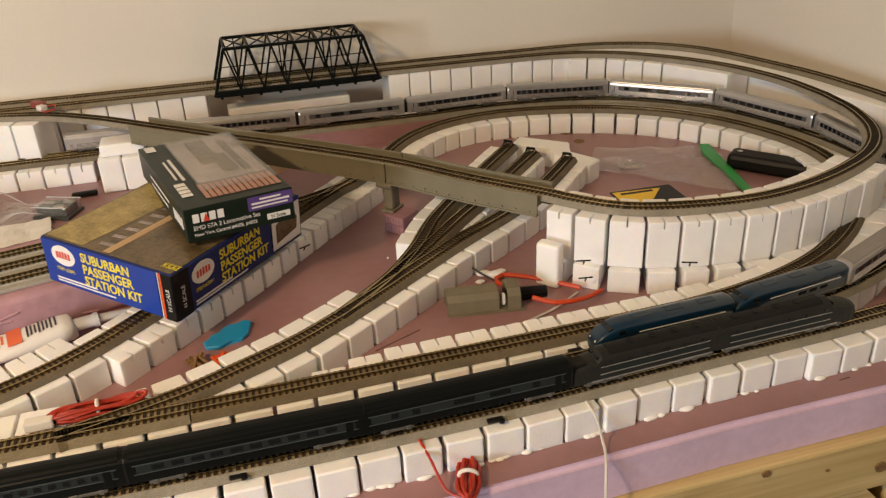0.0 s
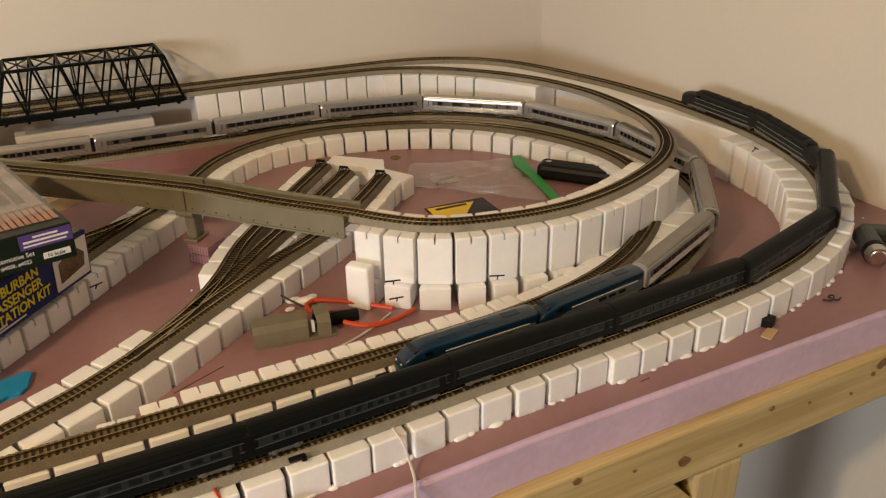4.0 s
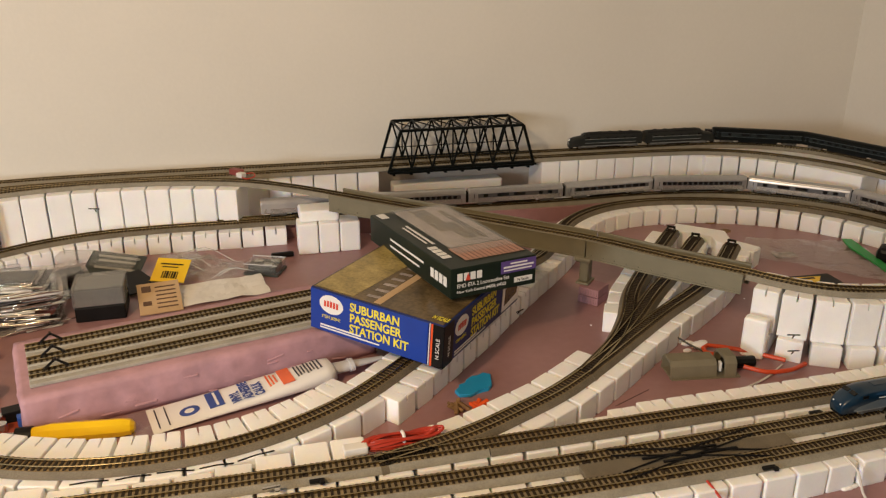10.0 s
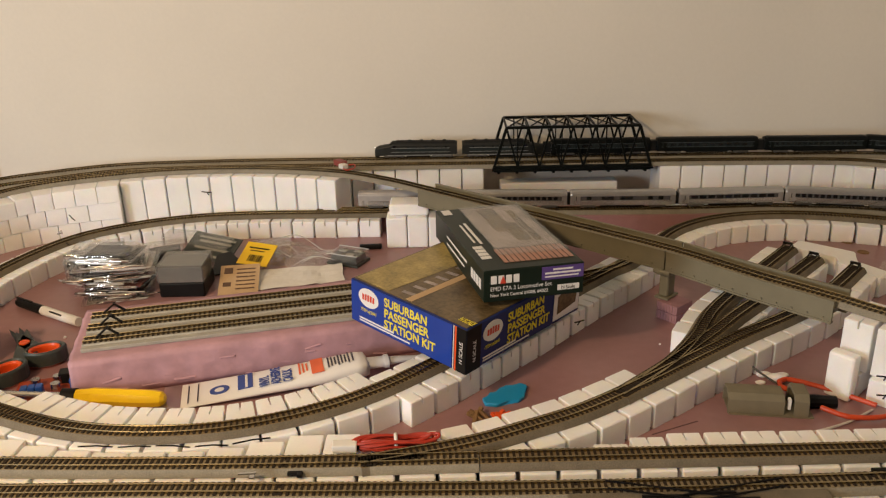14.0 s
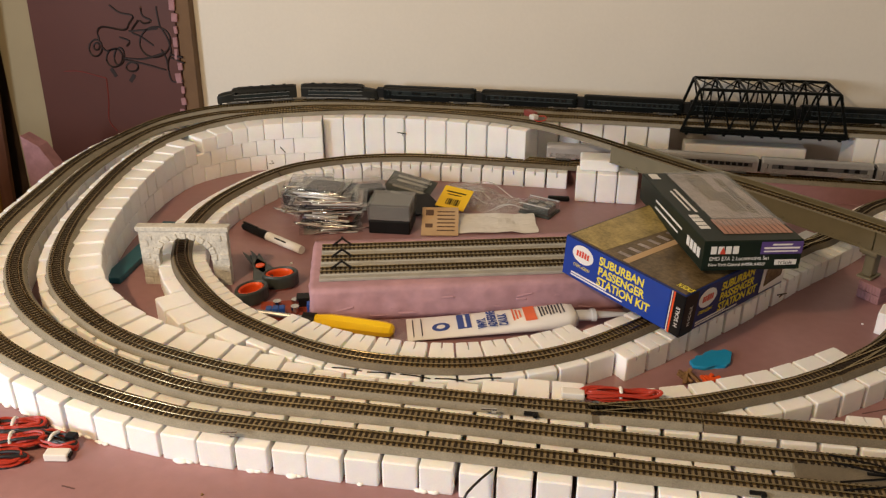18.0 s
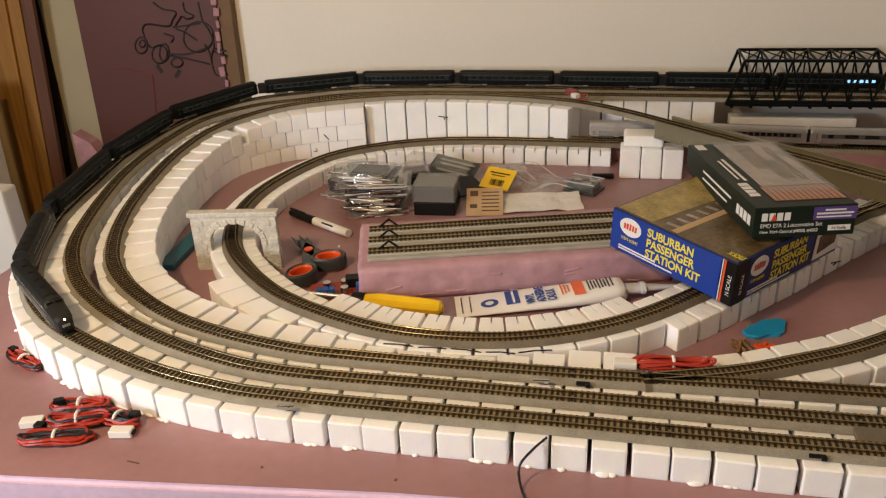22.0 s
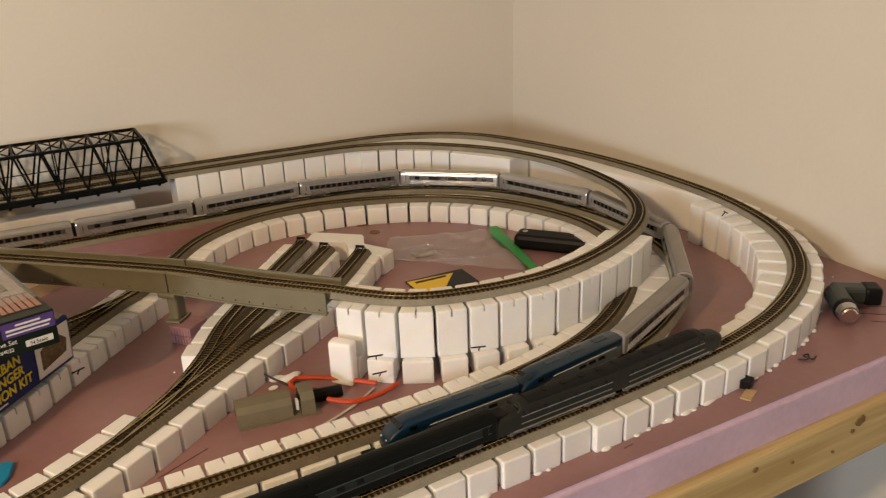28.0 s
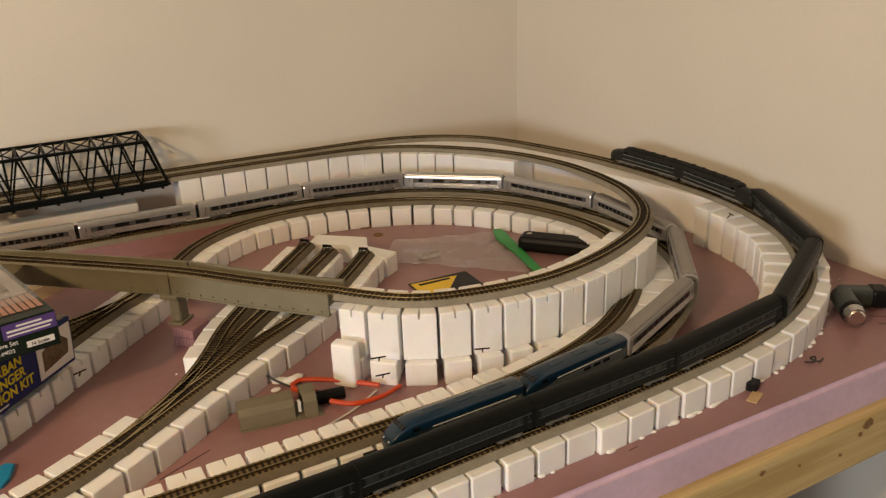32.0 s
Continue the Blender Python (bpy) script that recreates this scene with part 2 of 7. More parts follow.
def prism(bm, outline, z0, z1, m=None):
    """A flat outline (x, y), drawn up from z0 to z1."""
    lo = [bm.verts.new((x, y, z0)) for x, y in outline]
    hi = [bm.verts.new((x, y, z1)) for x, y in outline]
    n = len(lo)
    bm.faces.new(lo[::-1])
    bm.faces.new(hi)
    for k in range(n):
        bm.faces.new((lo[k], lo[(k + 1) % n], hi[(k + 1) % n], hi[k]))
    if m is not None:
        bmesh.ops.transform(bm, matrix=m, verts=lo + hi)


def spline(points, step=0.006, closed=False):
    """A smooth line through the points, in even steps."""
    P = [Vector(p) for p in points]
    n = len(P)
    out = []
    for i in range(n if closed else n - 1):
        if closed:
            a, b, c, d = P[i - 1], P[i], P[(i + 1) % n], P[(i + 2) % n]
        else:
            b, c = P[i], P[i + 1]
            a = P[i - 1] if i else b * 2 - c
            d = P[i + 2] if i + 2 < n else c * 2 - b
        k = max(2, int((c - b).length / step))
        for j in range(k):
            t = j / k
            out.append(0.5 * ((2 * b) + (c - a) * t + (2 * a - 5 * b + 4 * c - d) * t * t + (3 * b - a - 3 * c + d) * t ** 3))
    out.append(P[0].copy() if closed else P[-1])
    return out


class Line:
    """A path with its length."""

    def __init__(self, points, closed=False):
        self.p = spline(points, closed=closed)
        self.s = [0.0]
        for a, b in zip(self.p, self.p[1:]):
            self.s.append(self.s[-1] + (b - a).length)
        self.length, self.closed = self.s[-1], closed
        self.arr = np.array([tuple(v) for v in self.p])
        self.sa = np.array(self.s)

    def at(self, s):
        s = s % self.length if self.closed else min(max(s, 0.0), self.length)
        return Vector([float(np.interp(s, self.sa, self.arr[:, k])) for k in range(3)])

    def way(self, s):
        d = 0.004
        a, b = (self.at(s - d), self.at(s + d)) if self.closed else (self.at(max(0, s - d)), self.at(min(self.length, s + d)))
        return (b - a).normalized()

    def side(self, s):
        w = self.way(s)
        return Vector((w.y, -w.x, 0)).normalized()

    def nearest(self, x, y):
        return float(self.sa[int(np.argmin((self.arr[:, 0] - x) ** 2 + (self.arr[:, 1] - y) ** 2))])


def sweep(bm, line, s0, s1, profile, step=0.012, caps=True):
    """The profile (out to the right, up) drawn along the line."""
    n = max(2, int((s1 - s0) / step) + 1)
    rings = []
    for i in range(n):
        s = s0 + (s1 - s0) * i / (n - 1)
        p, r = line.at(s), line.side(s)
        rings.append([bm.verts.new(p + r * u + Vector((0, 0, v))) for u, v in profile])
    k = len(profile)
    for a, b in zip(rings, rings[1:]):
        for j in range(k):
            bm.faces.new((a[j], b[j], b[(j + 1) % k], a[(j + 1) % k]))
    if caps:
        bm.faces.new(rings[0])
        bm.faces.new(rings[-1][::-1])


# ---- plan: table top at z = 0, heights are rail heights ----
T1 = Line([(-0.426, -0.790, .033), (-0.2, -0.793, .033), (0.0, -0.796, .033), (0.18, -0.794, .033), (0.32, -0.787, .033), (0.457, -0.782, .033),
           (0.556, -0.776, .034), (0.631, -0.769, .036), (0.707, -0.752, .040), (0.779, -0.718, .045), (0.832, -0.670, .050), (0.868, -0.607, .054),
           (0.884, -0.520, .060), (0.882, -0.430, .064), (0.869, -0.328, .068), (0.838, -0.215, .072), (0.762, -0.072, .078), (0.640, 0.004, .080),
           (0.450, 0.022, .080), (0.250, 0.030, .080), (0.0, 0.034, .080), (-0.30, 0.044, .080), (-0.47, 0.045, .080), (-0.612, 0.033, .080),
           (-0.716, 0.000, .078), (-0.780, -0.030, .076), (-0.838, -0.092, .072), (-0.866, -0.195, .068), (-0.873, -0.290, .065), (-0.863, -0.387, .061),
           (-0.840, -0.518, .057), (-0.786, -0.640, .051), (-0.710, -0.714, .044), (-0.600, -0.762, .038), (-0.510, -0.783, .034)], closed=True)
T2 = Line([(0.775, -0.372, .080), (0.774, -0.307, .080), (0.763, -0.251, .080), (0.741, -0.192, .080), (0.698, -0.126, .080), (0.630, -0.060, .080), (0.545, -0.024, .080), (0.415, -0.012, .080),
           (0.25, -0.006, .080), (0.0, -0.002, .080), (-0.30, 0.006, .080), (-0.47, 0.008, .080), (-0.600, -0.005, .080), (-0.697, -0.040, .078),
           (-0.762, -0.068, .076), (-0.822, -0.137, .072), (-0.839, -0.222, .068), (-0.840, -0.312, .065), (-0.828, -0.405, .061), (-0.794, -0.535, .054),
           (-0.755, -0.608, .050), (-0.704, -0.661, .045), (-0.627, -0.708, .041), (-0.543, -0.739, .037), (-0.455, -0.755, .034), (-0.30, -0.757, .033),
           (0.0, -0.762, .033), (0.27, -0.757, .033), (0.40, -0.750, .033), (0.50, -0.735, .033), (0.60, -0.700, .033), (0.695, -0.630, .033),
           (0.750, -0.530, .033), (0.755, -0.400, .033), (0.700, -0.245, .033), (0.580, -0.140, .033), (0.43, -0.104, .033), (0.264, -0.104, .033),
           (0.10, -0.098, .033), (-0.10, -0.085, .033), (-0.27, -0.078, .033)])
T3 = Line([(0.311, -0.543, .081), (0.249, -0.476, .081), (0.186, -0.401, .081), (0.089, -0.313, .082), (-0.007, -0.230, .083), (-0.090, -0.158, .084),
           (-0.160, -0.100, .085), (-0.240, -0.058, .087), (-0.367, -0.032, .088), (-0.508, -0.030, .087), (-0.644, -0.062, .084), (-0.724, -0.104, .080),
           (-0.781, -0.181, .073), (-0.795, -0.276, .067), (-0.785, -0.381, .062), (-0.765, -0.478, .057), (-0.736, -0.557, .051), (-0.698, -0.614, .046),
           (-0.633, -0.665, .042), (-0.565, -0.696, .038), (-0.472, -0.716, .034), (-0.389, -0.722, .033), (-0.20, -0.725, .033), (0.0, -0.722, .033),
           (0.28, -0.718, .033), (0.40, -0.712, .033), (0.50, -0.690, .033), (0.58, -0.650, .033), (0.655, -0.585, .033), (0.712, -0.490, .033),
           (0.718, -0.390, .033), (0.670, -0.275, .033), (0.580, -0.190, .033), (0.45, -0.142, .033), (0.34, -0.142, .033), (0.25, -0.190, .033),
           (0.172, -0.290, .033), (0.08, -0.388, .033), (0.0, -0.478, .033), (-0.09, -0.572, .033), (-0.155, -0.628, .033), (-0.222, -0.662, .033),
           (-0.29, -0.677, .033), (-0.37, -0.674, .033), (-0.44, -0.653, .033), (-0.514, -0.614, .033), (-0.58, -0.552, .033), (-0.622, -0.490, .033),
           (-0.648, -0.403, .033), (-0.644, -0.301, .033), (-0.601, -0.188, .033), (-0.528, -0.129, .033), (-0.444, -0.099, .033), (-0.354, -0.091, .033),
           (-0.264, -0.093, .033), (-0.12, -0.096, .033)])
UP = Line([(0.311, -0.543, .081), (0.333, -0.567, .080), (0.359, -0.592, .080), (0.389, -0.609, .080), (0.440, -0.622, .080), (0.494, -0.627, .080), (0.540, -0.622, .080), (0.588, -0.609, .080), (0.632, -0.591, .080),
           (0.671, -0.570, .080), (0.704, -0.544, .080), (0.729, -0.515, .080), (0.749, -0.480, .080), (0.766, -0.432, .080), (0.775, -0.372, .080)])
LAD1 = Line([(-0.141, -0.7265, .033), (-0.059, -0.703, .033), (-0.004, -0.679, .033), (0.047, -0.653, .033), (0.104, -0.613, .033), (0.169, -0.563, .033),
             (0.226, -0.520, .033), (0.286, -0.479, .033), (0.336, -0.440, .033), (0.378, -0.397, .033), (0.424, -0.345, .033)])
LAD2 = Line([(0.080, -0.632, .033), (0.138, -0.578, .033), (0.190, -0.524, .033), (0.236, -0.473, .033), (0.290, -0.418, .033), (0.338, -0.365, .033), (0.389, -0.310, .033)])
LAD3 = Line([(0.110, -0.607, .033), (0.145, -0.570, .033), (0.180, -0.522, .033), (0.215, -0.462, .033), (0.262, -0.402, .033), (0.309, -0.345, .033), (0.371, -0.273, .033)])
SPUR = Line([(0.190, -0.268, .0335), (0.140, -0.330, .0335), (0.070, -0.366, .0335), (0.0, -0.392, .0335), (-0.06, -0.405, .0335)])


def stretch(line, a, b):
    """A part of a path, from the place nearest to a to the one nearest to b."""
    return sorted((line.nearest(*a), line.nearest(*b)))


# where the nose of the moving train is along the outer line, by time
CARS = 9
HEAD = [(0.0, 0.905), (1.0, 1.103), (2.0, 1.288), (3.0, 1.443), (6.0, 1.870), (9.0, 2.254), (11.0, 2.511), (13.0, 2.763), (16.0, 3.175), (18.0, 3.492), (19.0, 3.678), (20.0, 3.882), (21.0, 4.090), (22.0, 4.309), (23.0, 4.534), (24.0, 4.764), (25.0, 4.970), (28.0, 5.583), (29.0, 5.760), (30.0, 5.928), (32.0, 6.233)]


# ---- room ----
def room():
    # left and rear walls are out of view, kept dark against bounce
    for name, c, s in (("wall_back", (-1.10, 0.155, 0.25), (4.34, 0.12, 2.40)), ("wall_right", (1.005, -2.355, 0.25), (0.12, 4.90, 2.40)),
                       ("wall_left", (-3.21, -2.355, 0.25), (0.12, 4.90, 2.40)), ("wall_behind", (-1.10, -4.865, 0.25), (4.34, 0.12, 2.40))):
        bm = bmesh.new()
        box(bm, c, s)
        tagged(part(name, bm, WALL if name in ("wall_back", "wall_right") else DARKWALL), "plain beige painted plaster wall" if name in ("wall_back", "wall_right") else "unseen wall, coloured dark to cut bounced light", "wall", kind="structure")
    bm = bmesh.new()
    # ceiling and floor, also unseen, are darkened to the same end
    box(bm, (-1.10, -2.36, 1.50), (4.40, 5.15, 0.10))
    tagged(part("ceiling", bm, material("dimmed_ceiling", (0.30, 0.28, 0.25), 0.8, vary=0.03, scale=4)), "unseen ceiling, darkened to cut bounced light", "ceiling", kind="structure")
    bm = bmesh.new()
    box(bm, (-1.10, -2.36, -1.0), (4.40, 5.15, 0.10))
    tagged(part("floor", bm, material("grey_floor", (0.10, 0.085, 0.07), 0.6, vary=0.1, scale=6)), "unseen grey-brown floor, darkened to cut bounced light", "floor", kind="structure")


def table():
    t = empty("train_table")
    tagged(t, "pink foam-topped train table on a pine lumber frame", "table")
    bm = bmesh.new()
    out = [(-0.905, -0.904), (-0.64, -0.888), (-0.33, -0.863), (0.10, -0.845), (0.34, -0.836), (0.75, -0.835), (0.944, -0.832), (0.944, 0.094), (-0.905, 0.094)]
    prism(bm, out, -0.040, 0.0)
    bm.normal_update()
    es = [e for e in bm.edges if all(v.co.z > -0.001 for v in e.verts)]
    bmesh.ops.bevel(bm, geom=es, offset=0.004, segments=3, affect="EDGES")
    for f in bm.faces:
        f.material_index = 0 if f.calc_center_median().z > -0.0004 else 1
    part("foam_top", bm, [PINK, LILAC], t, "pink painted foam board with lilac cut edges")
    for name, c, s in (("front_rail", (0.172, -0.828, -0.0682), (1.544, 0.038, 0.0555)), ("back_rail", (0.02, 0.07, -0.087), (1.83, 0.038, 0.089)),
                       ("end_rail", (0.92, -0.3705, -0.087), (0.038, 0.84, 0.089)), ("end_rail", (-0.88, -0.37, -0.087), (0.038, 0.84, 0.089)),
                       ("front_rail", (-0.75, -0.866, -0.087), (0.29, 0.038, 0.089))):
        bm = bmesh.new()
        box(bm, c, s, bevel=0.003)
        part(name, bm, LUMBER, t)
    for x, y, z in ((0.531, -0.828, -0.0965), (-0.82, -0.80, -0.132), (0.52, 0.03, -0.132), (-0.82, 0.03, -0.132)):
        bm = bmesh.new()
        box(bm, (x, y, (z - 0.95) / 2), (0.054, 0.038, 0.95 + z), bevel=0.003)
        part("leg", bm, LEGPINE, t)
    upright("brace", [(0.478, -0.0965), (0.5035, -0.124), (0.5035, -0.215), (0.398, -0.0965)], -0.845, -0.811, LUMBER, t)
    for x, z, r in ((0.372, -0.047, 0.0042), (0.484, -0.071, 0.0065), (0.582, -0.051, 0.0030), (0.726, -0.049, 0.0070), (0.716, -0.058, 0.0030), (0.855, -0.064, 0.0055), (0.836, -0.066, 0.0035), (0.905, -0.084, 0.0032),
                    (0.550, -0.080, 0.0022), (0.632, -0.062, 0.0018), (0.690, -0.072, 0.0020), (0.430, -0.060, 0.0016), (0.30, -0.07, 0.004)):
        bm = bmesh.new()
        rk = random.Random(int(x * 1000))
        lo = [(r * rk.uniform(0.7, 1.15) * math.cos(2 * math.pi * k / 11), r * rk.uniform(0.55, 0.95) * math.sin(2 * math.pi * k / 11)) for k in range(11)]
        prism(bm, lo, 0.0, 0.0012, Matrix.Translation((x, -0.8471, z)) @ Matrix.Rotation(math.radians(90), 4, "X"))
        part("knot", bm, KNOT, t)
    rnd = random.Random(4)
    bm = bmesh.new()
    for i in range(46):
        x, y, r = rnd.uniform(-0.7, 0.9), rnd.uniform(-0.82, -0.1), rnd.uniform(0.0008, 0.0022)
        bmesh.ops.create_icosphere(bm, subdivisions=1, radius=r, matrix=Matrix.Translation((x, y, r * 0.3)))
    for x, y, a, n in ((0.862, -0.742, -38, 0.030), (0.872, -0.762, -36, 0.038), (0.850, -0.770, -40, 0.034), (0.845, -0.748, -34, 0.026), (0.838, -0.784, -42, 0.022), (0.905, -0.758, -30, 0.014), (0.800, -0.700, 10, 0.020), (0.46, -0.815, 5, 0.010), (0.13, -0.64, 24, 0.05), (-0.55, -0.855, -8, 0.012)):
        slab("scratch", (0, 0, 0.0002), (n, rnd.uniform(0.0006, 0.0012), 0.0005), MARKSTAIN, t, m=pose(x, y, 0.0, 0, 0, a))
    tagged(part("foam_crumbs", bm, FOAM), "small white foam crumbs scattered on the pink board", "crumbs", kind="stuff")
    for x, y, r in ((0.492, -0.180, 0.009), (0.495, -0.222, 0.008), (-0.441, -0.846, 0.0012), (-0.33, -0.845, 0.0011), (0.56, -0.80, 0.0015)):
        bm = bmesh.new()
        bmesh.ops.create_cone(bm, cap_ends=True, segments=10, radius1=r, radius2=r * 0.9, depth=0.0012, matrix=Matrix.Translation((x, y, 0.0006)))
        tagged(part("hole_mark", bm, KNOT), "dark round hole in the pink board", "hole", group="holes in the board")


# ---- tracks ----
def track(label, line, s0=0.0, s1=None, bed=BALLAST, ties=True):
    s1 = line.length if s1 is None else s1
    t = empty("railway_track")
    tagged(t, label, "model track", group="tracks of the layout")
    bm = bmesh.new()
    sweep(bm, line, s0, s1, [(-0.0125, -0.0078), (0.0125, -0.0078), (0.0088, -0.0024), (-0.0088, -0.0024)])
    bm.normal_update()
    for f in bm.faces:
        f.material_index = 1 if f.normal.z > 0.8 else 0
    part("roadbed", bm, [bed, BEDTOP_D if bed is BALLAST_D else BEDTOP_L if bed is BALLAST_L else BEDTOP], t)
    for u in (-0.0045, 0.0045):
        bm = bmesh.new()
        sweep(bm, line, s0, s1, [(u - 0.0006, -0.0024), (u + 0.0006, -0.0024), (u + 0.0007, -0.0004), (u + 0.0004, 0.0), (u - 0.0004, 0.0), (u - 0.0007, -0.0004)])
        part("rail", bm, RAIL, t)
    if bed is BALLAST:
        vs, fs = [], []
        n = max(1, round((s1 - s0) / 0.217))
        for i in range(n):
            s = s0 + (i + 0.37) * (s1 - s0) / n
            p, r, w = line.at(s), line.side(s), line.way(s)
            for u in (-0.0064, -0.0026, 0.0026, 0.0064):
                for e in (-0.0098, -0.0020, 0.0060):
                    k = len(vs)
                    for z in (-0.0030, -0.0017):
                        for a, b in ((-1, -1), (1, -1), (1, 1), (-1, 1)):
                            v = p + r * (u + 0.0009 * a) + w * (e + 0.0013 * b)
                            vs.append((v.x, v.y, v.z + z))
                    fs += [(k + 4, k + 5, k + 6, k + 7)] + [(k + j, k + (j + 1) % 4, k + 4 + (j + 1) % 4, k + 4 + j) for j in range(4)]
        me = bpy.data.meshes.new("rail_joiner")
        me.from_pydata(vs, [], fs)
        me.materials.append(TIE)
        ob = new("rail_joiner", me)
        ob.parent = t
        ob["kind"] = "stuff"
    if ties:
        vs, fs = [], []
        n = int((s1 - s0) / 0.0049)
        for i in range(n):
            s = s0 + (i + 0.5) * (s1 - s0) / n
            p, r, w = line.at(s), line.side(s), line.way(s)
            k = len(vs)
            for z in (-0.0026, -0.0014):
                for a, b in ((-1, -1), (1, -1), (1, 1), (-1, 1)):
                    v = p + r * (0.0078 * a) + w * (0.0011 * b)
                    vs.append((v.x, v.y, v.z + z))
            fs += [(k + 4, k + 5, k + 6, k + 7)] + [(k + j, k + (j + 1) % 4, k + 4 + (j + 1) % 4, k + 4 + j) for j in range(4)]
        me = bpy.data.meshes.new("sleeper_strip")
        me.from_pydata(vs, [], fs)
        me.materials.append(TIE)
        ob = new("sleeper_strip", me)
        ob.parent = t
        ob["kind"] = "stuff"
    return t


def tracks():
    track("grey outer main line on white foam risers", T1)
    track("grey second main line with worn rails", T2)
    a, b = stretch(T3, (0.312, -0.540), (-0.05, -0.722))
    track("grey inner main line descending from the viaduct", T3, 0.0, b)
    track("dusty brown inner line on white foam risers", T3, b + 0.001, None, BALLAST_D)
    track("grey curved upper loop track", UP)
    for l in (LAD1, LAD2, LAD3):
        track("dusty brown yard ladder track", l, bed=BALLAST_D)
    track("dusty siding turning off beneath the viaduct", SPUR, bed=BALLAST_D)
    t = empty("double_crossover")
    tagged(t, "black crossing rails between the two front tracks", "turnout")
    for (x0, y0), (x1, y1) in (((0.045, -0.794), (0.175, -0.762)), ((0.045, -0.762), (0.175, -0.794))):
        for d in (-0.0045, 0.0045):
            bm = bmesh.new()
            tube(bm, [(x0, y0 + d, 0.0326), ((x0 + x1) / 2, (y0 + y1) / 2 + d, 0.0334), (x1, y1 + d, 0.0326)], 0.0008, 5)
            part("crossing_rail", bm, BLACKP, t)
    bm = bmesh.new()
    box(bm, (0.11, -0.778, 0.0285), (0.19, 0.020, 0.0045), bevel=0.001)
    part("crossing_plate", bm, BALLAST_D, t)
    for x, y in ((0.10, -0.7835), (0.12, -0.7725), (0.085, -0.776), (0.135, -0.780)):
        bm = bmesh.new()
        box(bm, (x, y, 0.0322), (0.034, 0.0024, 0.0016), bevel=0.0004)
        part("guard_rail", bm, BLACKP, t)
    for x, y in ((-0.017, -0.806), (0.165, -0.806), (-0.19, -0.7365), (0.255, -0.744)):
        bm = bmesh.new()
        box(bm, (x, y, 0.0280), (0.012, 0.0040, 0.0028), bevel=0.0008)
        box(bm, (x + 0.004, y - 0.003, 0.0285), (0.004, 0.004, 0.003), bevel=0.0006)
        tagged(part("switch_lever", bm, BLACKP), "small black plastic turnout lever beside the track", "lever", group="turnout levers")


# ---- foam risers ----
def foam_block(bm, pts, H, b, c, depth, cut, slot):
    """A foam block on four corners with rounded edges; depth: how far a saw cut runs in from the right (slot 1) or left side, down to cut."""
    ring_, mouth = [], None
    for k in range(4):
        q, before, after = (Vector(pts[n % 4]) for n in (k, k - 1, k + 1))
        u, v = (before - q).normalized(), (after - q).normalized()
        ring_ += [q + u * b, q + (u + v) * b * 0.30, q + v * b]
        if depth and k == (0 if slot > 0 else 2):
            mouth = len(ring_)
    mid = sum(ring_, Vector((0, 0))) / len(ring_)
    lo = [bm.verts.new((*q, 0)) for q in ring_]
    bm.faces.new(lo[::-1])
    full = list(ring_)
    if mouth:
        p, q = ring_[mouth - 1], ring_[mouth]
        way, m = (q - p).normalized(), (p + q) / 2
        inn = Vector((-way.y, way.x)) * depth
        notch = [m - way * c, m - way * c * 0.5 + inn, m + way * c * 0.5 + inn, m + way * c]
        full[mouth:mouth] = notch
        base = [bm.verts.new((*q, cut)) for q in full]
        plain = base[:mouth] + base[mouth + 4:]
        bm.faces.new(base[mouth:mouth + 4][::-1])
    else:
        base = plain = lo
    n = len(plain)
    if plain is not lo:
        for k in range(n):
            bm.faces.new((lo[k], lo[(k + 1) % n], plain[(k + 1) % n], plain[k]))
    n = len(full)
    rise = [bm.verts.new((*q, H - b * 0.8)) for q in full]
    top = [bm.verts.new((*(q if mouth and mouth < k < mouth + 3 else mid + (q - mid) * (1 - b / (q - mid).length)), H)) for k, q in enumerate(full)]
    for a, e in ((base, rise), (rise, top)):
        for k in range(n):
            bm.faces.new((a[k], a[(k + 1) % n], e[(k + 1) % n], e[k]))
    bm.faces.new(top)


